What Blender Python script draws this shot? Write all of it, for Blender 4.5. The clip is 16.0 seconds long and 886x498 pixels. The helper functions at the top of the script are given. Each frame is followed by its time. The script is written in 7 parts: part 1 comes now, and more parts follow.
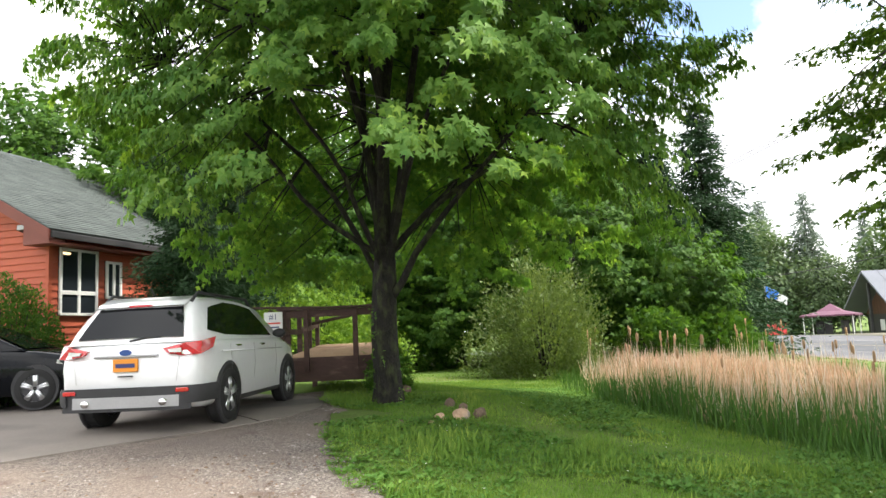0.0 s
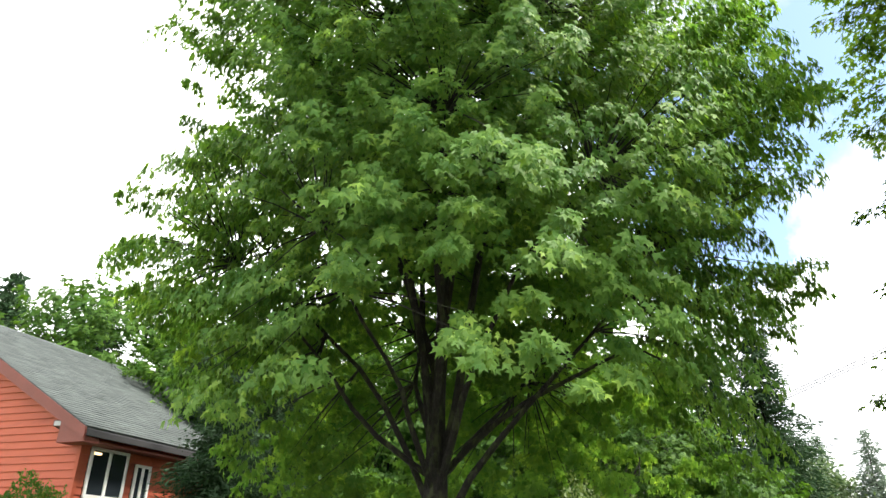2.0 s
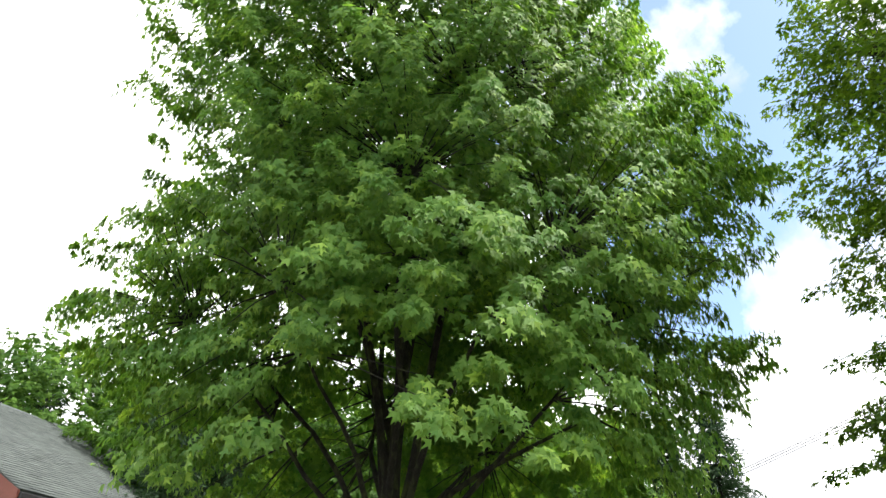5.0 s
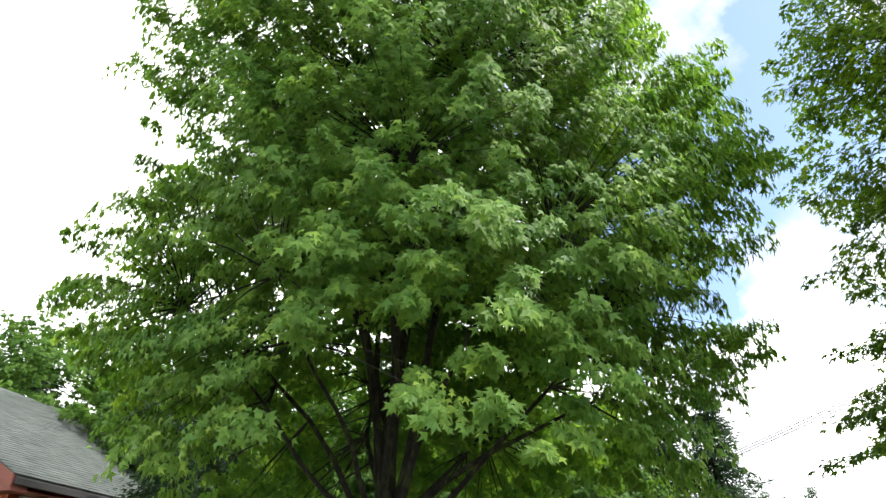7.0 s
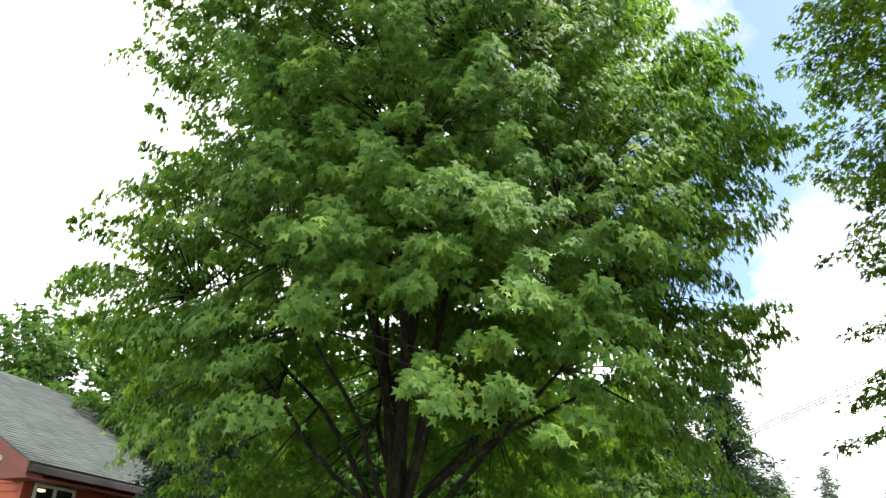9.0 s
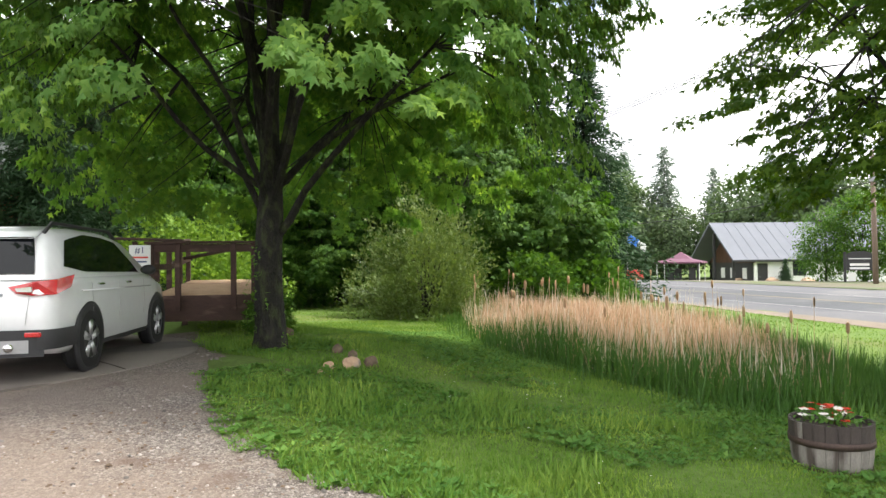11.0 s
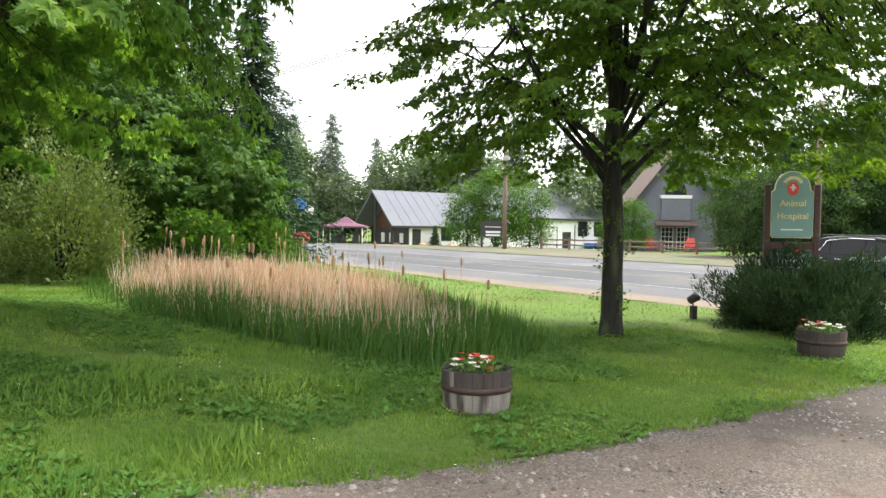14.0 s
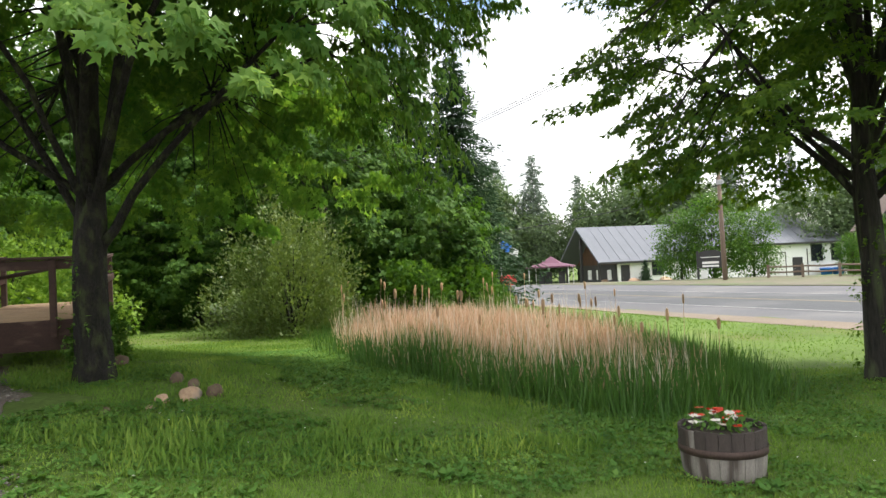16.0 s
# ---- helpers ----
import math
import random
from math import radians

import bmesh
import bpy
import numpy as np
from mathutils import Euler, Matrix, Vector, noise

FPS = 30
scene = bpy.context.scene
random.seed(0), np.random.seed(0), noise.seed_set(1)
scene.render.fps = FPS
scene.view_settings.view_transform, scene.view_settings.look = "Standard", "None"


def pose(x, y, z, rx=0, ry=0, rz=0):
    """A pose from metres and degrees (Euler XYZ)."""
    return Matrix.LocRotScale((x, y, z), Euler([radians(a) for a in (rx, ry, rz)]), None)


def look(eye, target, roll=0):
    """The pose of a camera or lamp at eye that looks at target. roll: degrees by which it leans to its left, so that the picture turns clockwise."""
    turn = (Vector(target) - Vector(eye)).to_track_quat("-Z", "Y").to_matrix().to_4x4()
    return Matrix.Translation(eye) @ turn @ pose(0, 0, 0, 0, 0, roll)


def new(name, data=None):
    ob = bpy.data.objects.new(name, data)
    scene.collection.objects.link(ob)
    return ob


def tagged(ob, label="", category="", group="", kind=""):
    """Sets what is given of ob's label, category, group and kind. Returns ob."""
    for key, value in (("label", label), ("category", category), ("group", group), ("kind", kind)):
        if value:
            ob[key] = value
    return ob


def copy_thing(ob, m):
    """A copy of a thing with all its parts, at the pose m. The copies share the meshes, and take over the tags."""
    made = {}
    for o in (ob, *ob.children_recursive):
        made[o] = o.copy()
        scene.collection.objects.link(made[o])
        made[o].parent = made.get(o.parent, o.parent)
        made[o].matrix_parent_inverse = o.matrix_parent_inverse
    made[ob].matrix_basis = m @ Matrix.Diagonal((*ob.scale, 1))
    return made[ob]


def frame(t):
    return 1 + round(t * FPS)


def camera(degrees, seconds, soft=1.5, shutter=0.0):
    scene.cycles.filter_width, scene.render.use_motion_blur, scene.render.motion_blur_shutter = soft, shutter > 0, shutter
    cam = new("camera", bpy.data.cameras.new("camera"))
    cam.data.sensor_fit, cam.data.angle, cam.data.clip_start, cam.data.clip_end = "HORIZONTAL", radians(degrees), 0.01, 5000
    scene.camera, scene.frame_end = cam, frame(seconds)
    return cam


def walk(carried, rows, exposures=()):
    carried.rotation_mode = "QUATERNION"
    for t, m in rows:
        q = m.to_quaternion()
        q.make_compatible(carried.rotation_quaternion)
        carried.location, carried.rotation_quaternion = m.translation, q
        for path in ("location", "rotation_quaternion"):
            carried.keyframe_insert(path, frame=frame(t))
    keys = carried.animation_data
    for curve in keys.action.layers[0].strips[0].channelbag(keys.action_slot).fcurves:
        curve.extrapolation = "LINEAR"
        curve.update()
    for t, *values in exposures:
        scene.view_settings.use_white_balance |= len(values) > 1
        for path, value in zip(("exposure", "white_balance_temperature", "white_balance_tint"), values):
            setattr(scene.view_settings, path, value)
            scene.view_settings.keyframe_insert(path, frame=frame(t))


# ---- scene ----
cam = camera(65.6, 16.0)
PATH = [
    (0, (0.34, -0.862, 1.568), (1.606, 0.667, 1.808), -2.7),
    (0.5, (0.423, -0.757, 1.57), (1.582, 0.799, 2.053), -0.8),
    (1, (0.465, -0.586, 1.64), (1.505, 1.021, 2.219), 1.2),
    (1.5, (0.409, -0.376, 1.669), (1.478, 1.151, 2.394), -0.3),
    (2, (0.343, -0.322, 1.692), (1.428, 1.137, 2.524), 1.0),
    (2.5, (0.341, -0.34, 1.71), (1.399, 1.096, 2.615), 1.0),
    (3, (0.375, -0.34, 1.709), (1.41, 1.053, 2.702), 0.3),
    (3.5, (0.357, -0.34, 1.699), (1.411, 1.026, 2.71), -0.2),
    (4, (0.319, -0.297, 1.7), (1.346, 1.086, 2.717), 0.1),
    (4.5, (0.334, -0.319, 1.684), (1.412, 1.041, 2.678), 0.8),
    (5, (0.347, -0.338, 1.67), (1.459, 0.988, 2.672), 1.4),
    (5.2, (0.372, -0.337, 1.686), (1.495, 0.987, 2.679), 1.2),
    (7.3, (0.387, -0.286, 1.805), (1.531, 1.054, 2.752), 1.3),
    (7.5, (0.389, -0.28, 1.8), (1.551, 1.044, 2.748), 1.3),
    (8, (0.428, -0.266, 1.811), (1.577, 1.077, 2.747), 1.5),
    (8.5, (0.474, -0.26, 1.856), (1.621, 1.093, 2.781), 1.3),
    (9, (0.457, -0.249, 1.838), (1.588, 1.126, 2.749), 1.0),
    (9.5, (0.452, -0.25, 1.788), (1.684, 1.135, 2.539), -0.2),
    (10, (0.386, -0.332, 1.817), (1.739, 1.08, 2.236), -1.3),
    (10.2, (0.395, -0.322, 1.803), (1.795, 1.077, 2.091), -1.4),
    (12.3, (0.645, -0.285, 1.666), (2.252, 0.904, 1.626), 1.5),
    (12.5, (0.673, -0.294, 1.665), (2.246, 0.939, 1.593), -0.3),
    (13, (0.73, -0.269, 1.644), (2.377, 0.864, 1.587), -0.4),
    (13.1, (0.762, -0.252, 1.64), (2.458, 0.806, 1.566), -0.1),
    (13.5, (0.804, -0.181, 1.662), (2.634, 0.627, 1.627), -0.7),
    (13.8, (0.841, -0.105, 1.642), (2.745, 0.505, 1.59), 1.2),
    (14, (0.869, -0.104, 1.648), (2.818, 0.341, 1.582), 0.9),
    (14.5, (0.912, -0.146, 1.664), (2.909, -0.171, 1.553), 0.7),
    (15, (1.094, -0.16, 1.659), (3.092, -0.105, 1.622), -1.4),
    (15.5, (1.187, -0.089, 1.656), (3.115, 0.443, 1.627), -1.5),
    (16, (1.315, 0.109, 1.671), (3.051, 1.102, 1.732), -2.8),
]
EXPOSURES = [(0.0, 1.0), (1.5, 1.22), (3.0, 0.9), (5.0, 0.95), (7.5, 0.95), (9.2, 0.95), (10.0, 0.78), (12.3, 1.1), (13.5, 1.1), (14.5, 0.7), (15.0, 0.68), (15.5, 0.58), (16.0, 0.64)]
walk(cam, [(t, look(eye, target, roll)) for t, eye, target, roll in PATH], EXPOSURES)

# ---- world and light ----
SUN_DIR = Vector((0.34, -0.38, 0.86)).normalized()
world = bpy.data.worlds.new("sky")
scene.world = world
world.use_nodes = True
wn, wl = world.node_tree.nodes, world.node_tree.links
wn.clear()
w_out = wn.new("ShaderNodeOutputWorld")
w_bg = wn.new("ShaderNodeBackground")
w_sky = wn.new("ShaderNodeTexSky")
w_sky.sky_type = "NISHITA"
w_sky.sun_disc = False
w_sky.sun_elevation = math.asin(SUN_DIR.z)
w_sky.sun_rotation = math.atan2(SUN_DIR.x, SUN_DIR.y)
w_dim = wn.new("ShaderNodeVectorMath")
w_dim.operation = "SCALE"
w_dim.inputs["Scale"].default_value = 0.15
w_co = wn.new("ShaderNodeTexCoord")
w_noise = wn.new("ShaderNodeTexNoise")
w_noise.inputs["Scale"].default_value = 4.2
w_noise.inputs["Detail"].default_value = 7.0
w_noise.inputs["Roughness"].default_value = 0.55
w_dot = wn.new("ShaderNodeVectorMath")
w_dot.operation = "DOT_PRODUCT"
w_dot.inputs[1].default_value = Vector((0.73, 0.34, 0.58)).normalized()
w_near = wn.new("ShaderNodeMapRange")          # clearing in the cloud deck
w_near.inputs["From Min"].default_value = 0.80
w_near.inputs["From Max"].default_value = 0.99
w_near.inputs["To Min"].default_value = -0.5
w_near.inputs["To Max"].default_value = 0.20
w_sum = wn.new("ShaderNodeMath")
w_gap = wn.new("ShaderNodeMapRange")
w_gap.inputs["From Min"].default_value = 0.56
w_gap.inputs["From Max"].default_value = 0.68
w_mix = wn.new("ShaderNodeMixRGB")
w_cloud = wn.new("ShaderNodeValToRGB")
w_cloud.color_ramp.elements[0].position = 0.34
w_cloud.color_ramp.elements[0].color = (0.50, 0.52, 0.58, 1)
w_cloud.color_ramp.elements[1].position = 0.50
w_cloud.color_ramp.elements[1].color = (1.45, 1.45, 1.45, 1)
w_noise2 = wn.new("ShaderNodeTexNoise")
w_noise2.inputs["Scale"].default_value = 1.6
w_noise2.inputs["Detail"].default_value = 3.0
wl.new(w_co.outputs["Generated"], w_noise.inputs["Vector"])
wl.new(w_co.outputs["Generated"], w_noise2.inputs["Vector"])
wl.new(w_co.outputs["Generated"], w_dot.inputs[0])
wl.new(w_dot.outputs["Value"], w_near.inputs["Value"])
wl.new(w_near.outputs["Result"], w_sum.inputs[0])
wl.new(w_noise.outputs["Fac"], w_sum.inputs[1])
wl.new(w_sum.outputs["Value"], w_gap.inputs["Value"])
wl.new(w_sky.outputs["Color"], w_dim.inputs[0])
wl.new(w_noise2.outputs["Fac"], w_cloud.inputs["Fac"])
wl.new(w_gap.outputs["Result"], w_mix.inputs["Fac"])
wl.new(w_cloud.outputs["Color"], w_mix.inputs["Color1"])
wl.new(w_dim.outputs["Vector"], w_mix.inputs["Color2"])
wl.new(w_mix.outputs["Color"], w_bg.inputs["Color"])
w_bg.inputs["Strength"].default_value = 1.12
wl.new(w_bg.outputs["Background"], w_out.inputs["Surface"])

sun_data = bpy.data.lights.new("sun", "SUN")
sun_data.energy = 4.2
sun_data.angle = radians(9)
sun_data.color = (1.0, 0.95, 0.86)
sun = new("sun", sun_data)
sun.matrix_world = look(SUN_DIR * 50, (0, 0, 0))

# ---- materials ----


def material(name, base, rough=0.7, metal=0.0, vary=0.25, scale=3.0, fine=40.0, bump=0.2, second=None, stain=0.0, coat=0.0, axis=(1, 1, 1), island=0.0, spec=0.5, gap=0.02):
    """Procedural surface: base colour broken up at two scales, with relief and optional stains in a second colour."""
    m = bpy.data.materials.new(name)
    m.use_nodes = True
    n, k = m.node_tree.nodes, m.node_tree.links
    b = n["Principled BSDF"]
    b.inputs["Roughness"].default_value = rough
    b.inputs["Metallic"].default_value = metal
    b.inputs["Coat Weight"].default_value = coat
    b.inputs["Specular IOR Level"].default_value = spec
    co = n.new("ShaderNodeTexCoord")
    mp = n.new("ShaderNodeMapping")
    mp.inputs["Scale"].default_value = axis
    k.new(co.outputs["Object"], mp.inputs["Vector"])
    big, small = n.new("ShaderNodeTexNoise"), n.new("ShaderNodeTexNoise")
    big.inputs["Scale"].default_value, big.inputs["Detail"].default_value = scale, 5.0
    small.inputs["Scale"].default_value, small.inputs["Detail"].default_value = fine, 4.0
    k.new(mp.outputs["Vector"], big.inputs["Vector"])
    k.new(mp.outputs["Vector"], small.inputs["Vector"])
    mul = n.new("ShaderNodeMath")
    mul.operation = "MULTIPLY_ADD"
    mul.inputs[1].default_value, mul.inputs[2].default_value = 0.5, 0.0
    k.new(small.outputs["Fac"], mul.inputs[0])
    add = n.new("ShaderNodeMath")
    add.operation = "MULTIPLY_ADD"
    add.inputs[1].default_value = 0.5
    k.new(big.outputs["Fac"], add.inputs[0])
    k.new(mul.outputs["Value"], add.inputs[2])
    ramp = n.new("ShaderNodeValToRGB")
    ramp.color_ramp.elements[0].position, ramp.color_ramp.elements[1].position = 0.3, 0.7
    lo = [max(0.0, c * (1 - vary)) for c in base]
    hi = [min(1.0, c * (1 + vary)) for c in base]
    ramp.color_ramp.elements[0].color, ramp.color_ramp.elements[1].color = (*lo, 1), (*hi, 1)
    k.new(add.outputs["Value"], ramp.inputs["Fac"])
    colour = ramp.outputs["Color"]
    if second is not None:
        st = n.new("ShaderNodeTexNoise")
        st.inputs["Scale"].default_value, st.inputs["Detail"].default_value = scale * 0.6, 6.0
        k.new(mp.outputs["Vector"], st.inputs["Vector"])
        edge = n.new("ShaderNodeMapRange")
        edge.inputs["From Min"].default_value, edge.inputs["From Max"].default_value = 0.62 - stain * 0.3, 0.72 - stain * 0.2
        k.new(st.outputs["Fac"], edge.inputs["Value"])
        mix = n.new("ShaderNodeMixRGB")
        mix.inputs["Color2"].default_value = (*second, 1)
        k.new(edge.outputs["Result"], mix.inputs["Fac"])
        k.new(colour, mix.inputs["Color1"])
        colour = mix.outputs["Color"]
    if island:
        rnd = n.new("ShaderNodeNewGeometry")
        hsv = n.new("ShaderNodeHueSaturation")
        rng = n.new("ShaderNodeMapRange")
        rng.inputs["To Min"].default_value, rng.inputs["To Max"].default_value = 1 - island, 1 + island
        k.new(rnd.outputs["Random Per Island"], rng.inputs["Value"])
        k.new(rng.outputs["Result"], hsv.inputs["Value"])
        k.new(colour, hsv.inputs["Color"])
        colour = hsv.outputs["Color"]
    k.new(colour, b.inputs["Base Color"])
    if bump:
        bp = n.new("ShaderNodeBump")
        bp.inputs["Strength"].default_value, bp.inputs["Distance"].default_value = bump, gap
        k.new(add.outputs["Value"], bp.inputs["Height"])
        k.new(bp.outputs["Normal"], b.inputs["Normal"])
    return m


def leafy(name, dark, light, through_colour, share=0.35, rough=0.5, gloss=0.35):
    """Leaf: each leaf takes its own tone between two greens; light comes partly through."""
    m = bpy.data.materials.new(name)
    m.use_nodes = True
    n, k = m.node_tree.nodes, m.node_tree.links
    b, out = n["Principled BSDF"], n["Material Output"]
    geo = n.new("ShaderNodeNewGeometry")
    ramp = n.new("ShaderNodeValToRGB")
    ramp.color_ramp.elements[0].color, ramp.color_ramp.elements[1].color = (*dark, 1), (*light, 1)
    ramp.color_ramp.elements.new(0.7).color = (*[(a * 2 + c) / 3 for a, c in zip(dark, light)], 1)
    co = n.new("ShaderNodeTexCoord")
    ns = n.new("ShaderNodeTexNoise")
    ns.inputs["Scale"].default_value = 1.3
    k.new(co.outputs["Object"], ns.inputs["Vector"])
    mix = n.new("ShaderNodeMath")
    mix.operation = "MULTIPLY_ADD"
    mix.inputs[1].default_value, mix.inputs[2].default_value = 0.50, -0.36
    k.new(geo.outputs["Random Per Island"], mix.inputs[0])
    add = n.new("ShaderNodeMath")
    add.operation = "MULTIPLY_ADD"
    add.inputs[1].default_value = 1.25
    k.new(ns.outputs["Fac"], add.inputs[0])
    k.new(mix.outputs["Value"], add.inputs[2])
    k.new(add.outputs["Value"], ramp.inputs["Fac"])
    k.new(ramp.outputs["Color"], b.inputs["Base Color"])
    b.inputs["Roughness"].default_value = rough
    b.inputs["Specular IOR Level"].default_value = gloss
    tr = n.new("ShaderNodeBsdfTranslucent")
    tint = n.new("ShaderNodeMixRGB")
    tint.blend_type = "MULTIPLY"
    tint.inputs["Fac"].default_value = 1.0
    tint.inputs["Color2"].default_value = (*through_colour, 1)
    k.new(ramp.outputs["Color"], tint.inputs["Color1"])
    k.new(tint.outputs["Color"], tr.inputs["Color"])
    ms = n.new("ShaderNodeMixShader")
    ms.inputs["Fac"].default_value = share
    k.new(b.outputs["BSDF"], ms.inputs[1])
    k.new(tr.outputs["BSDF"], ms.inputs[2])
    k.new(ms.outputs["Shader"], out.inputs["Surface"])
    return m


def stony(name):
    """Packed dirt with small stones: cells of mixed tone, thinning out to bare tan dirt in patches."""
    m = bpy.data.materials.new(name)
    m.use_nodes = True
    n, k = m.node_tree.nodes, m.node_tree.links
    b = n["Principled BSDF"]
    b.inputs["Roughness"].default_value = 0.95
    b.inputs["Specular IOR Level"].default_value = 0.2
    co = n.new("ShaderNodeTexCoord")
    tone, heights = [], []
    for scale in (55.0, 130.0):
        vo = n.new("ShaderNodeTexVoronoi")
        vo.inputs["Scale"].default_value = scale
        k.new(co.outputs["Object"], vo.inputs["Vector"])
        ramp = n.new("ShaderNodeValToRGB")
        e = ramp.color_ramp.elements
        e[0].position, e[0].color = 0.12, (0.050, 0.041, 0.037, 1)
        e[1].position, e[1].color = 0.90, (0.30, 0.27, 0.25, 1)
        e.new(0.45).color = (0.115, 0.098, 0.086, 1)
        e.new(0.70).color = (0.165, 0.142, 0.124, 1)
        sep = n.new("ShaderNodeSeparateColor")
        k.new(vo.outputs["Color"], sep.inputs["Color"])
        k.new(sep.outputs["Red"], ramp.inputs["Fac"])
        tone.append(ramp.outputs["Color"])
        heights.append(vo.outputs["Distance"])
    mix = n.new("ShaderNodeMixRGB")
    mix.inputs["Fac"].default_value = 0.5
    k.new(tone[0], mix.inputs["Color1"])
    k.new(tone[1], mix.inputs["Color2"])
    colour = mix.outputs["Color"]
    for scale, lo, hi, tint in ((0.7, 0.40, 0.58, (0.178, 0.138, 0.112)), (1.7, 0.58, 0.68, (0.085, 0.056, 0.043)), (0.35, 0.50, 0.70, (0.098, 0.092, 0.090))):
        no = n.new("ShaderNodeTexNoise")
        no.inputs["Scale"].default_value, no.inputs["Detail"].default_value = scale, 7.0
        no.inputs["Roughness"].default_value = 0.65
        k.new(co.outputs["Object"], no.inputs["Vector"])
        rg = n.new("ShaderNodeMapRange")
        rg.inputs["From Min"].default_value, rg.inputs["From Max"].default_value, rg.inputs["To Max"].default_value = lo, hi, 0.62
        k.new(no.outputs["Fac"], rg.inputs["Value"])
        mx = n.new("ShaderNodeMixRGB")
        mx.inputs["Color2"].default_value = (*tint, 1)
        k.new(rg.outputs["Result"], mx.inputs["Fac"])
        k.new(colour, mx.inputs["Color1"])
        colour = mx.outputs["Color"]
    # worn asphalt comes up through the gravel towards the road
    dot = n.new("ShaderNodeVectorMath")
    dot.operation = "DOT_PRODUCT"
    dot.inputs[1].default_value = (0.6, -0.8, 0.0)
    k.new(co.outputs["Object"], dot.inputs[0])
    wob = n.new("ShaderNodeTexNoise")
    wob.inputs["Scale"].default_value, wob.inputs["Detail"].default_value, wob.inputs["Roughness"].default_value = 0.8, 8.0, 0.7
    k.new(co.outputs["Object"], wob.inputs["Vector"])
    far = n.new("ShaderNodeMath")
    far.operation = "MULTIPLY_ADD"
    far.inputs[1].default_value = 9.0
    k.new(wob.outputs["Fac"], far.inputs[0])
    k.new(dot.outputs["Value"], far.inputs[2])
    tar = n.new("ShaderNodeMapRange")
    tar.inputs["From Min"].default_value, tar.inputs["From Max"].default_value, tar.inputs["To Max"].default_value = 8.2, 11.5, 0.68
    k.new(far.outputs["Value"], tar.inputs["Value"])
    mx = n.new("ShaderNodeMixRGB")
    mx.inputs["Color2"].default_value = (0.052, 0.047, 0.044, 1)
    k.new(tar.outputs["Result"], mx.inputs["Fac"])
    k.new(colour, mx.inputs["Color1"])
    colour = mx.outputs["Color"]
    k.new(colour, b.inputs["Base Color"])
    bp = n.new("ShaderNodeBump")
    bp.invert = True
    bp.inputs["Strength"].default_value, bp.inputs["Distance"].default_value = 0.7, 0.012
    k.new(heights[0], bp.inputs["Height"])
    k.new(bp.outputs["Normal"], b.inputs["Normal"])
    return m


M_LAWN = material("lawn_soil", (0.095, 0.150, 0.032), 0.9, vary=0.45, scale=0.5, fine=18, bump=0.6, second=(0.12, 0.14, 0.04), stain=0.25, spec=0.15)
M_GRASS = leafy("grass_blade", (0.082, 0.180, 0.030), (0.330, 0.430, 0.095), (1.3, 1.3, 0.6), 0.35, 0.6, 0.12)
M_GRAVEL = stony("gravel")
M_PEBBLE = material("pebble", (0.185, 0.165, 0.150), 0.85, vary=0.3, scale=6, fine=60, bump=0.2, island=0.65)
M_CONCRETE = material("old_concrete", (0.175, 0.152, 0.132), 0.85, vary=0.2, scale=0.9, fine=45, bump=0.3, second=(0.11, 0.095, 0.083), stain=0.35)
M_ASPHALT = material("grey_asphalt", (0.088, 0.088, 0.097), 0.9, vary=0.2, scale=0.4, fine=60, bump=0.3, second=(0.120, 0.118, 0.120), stain=0.4)
M_LANE = material("dark_asphalt", (0.050, 0.053, 0.060), 0.85, vary=0.2, scale=0.4, fine=60, bump=0.3, second=(0.085, 0.085, 0.090), stain=0.4)
M_SHOULDER = material("sandy_shoulder", (0.17, 0.135, 0.10), 0.95, vary=0.3, scale=0.7, fine=40, bump=0.6)
M_VERGE = material("brown_verge", (0.115, 0.105, 0.070), 0.95, vary=0.4, scale=0.5, fine=20, bump=0.5, second=(0.075, 0.105, 0.035), stain=0.45)
M_YELLOW = material("road_yellow", (0.17, 0.145, 0.085), 0.8, vary=0.3, scale=3)
M_WHITELINE = material("road_white", (0.27, 0.27, 0.27), 0.8, vary=0.3, scale=3)
M_BARK = material("maple_bark", (0.015, 0.013, 0.011), 0.95, vary=0.85, scale=9, fine=34, bump=1.0, second=(0.044, 0.052, 0.020), stain=0.38, axis=(1.5, 1.5, 0.7), gap=0.09)
M_BARK2 = material("grey_bark", (0.018, 0.016, 0.013), 0.95, vary=0.85, scale=6, fine=20, bump=1.0, second=(0.055, 0.068, 0.030), stain=0.35, axis=(1.6, 1.6, 0.3), gap=0.04)
M_MAPLE = leafy("maple_leaf", (0.058, 0.155, 0.036), (0.315, 0.465, 0.085), (1.5, 1.5, 0.65), 0.47, 0.55, 0.18)
M_MAPLE2 = leafy("maple_leaf_dark", (0.032, 0.085, 0.016), (0.200, 0.295, 0.040), (1.6, 1.6, 0.55), 0.52, 0.55, 0.14)
M_ROADWOODS = leafy("roadside_leaf", (0.026, 0.064, 0.020), (0.125, 0.195, 0.060), (1.4, 1.4, 0.6), 0.35, 0.6, 0.08)
M_WOODS = leafy("woodland_leaf", (0.026, 0.080, 0.014), (0.165, 0.290, 0.042), (1.4, 1.4, 0.6), 0.38, 0.55, 0.12)
M_WILLOW = leafy("willow_leaf", (0.085, 0.138, 0.035), (0.240, 0.305, 0.095), (1.3, 1.3, 0.6), 0.32)
M_FORSYTHIA = leafy("forsythia_leaf", (0.120, 0.230, 0.030), (0.320, 0.460, 0.080), (1.3, 1.3, 0.6), 0.35, 0.55, 0.15)
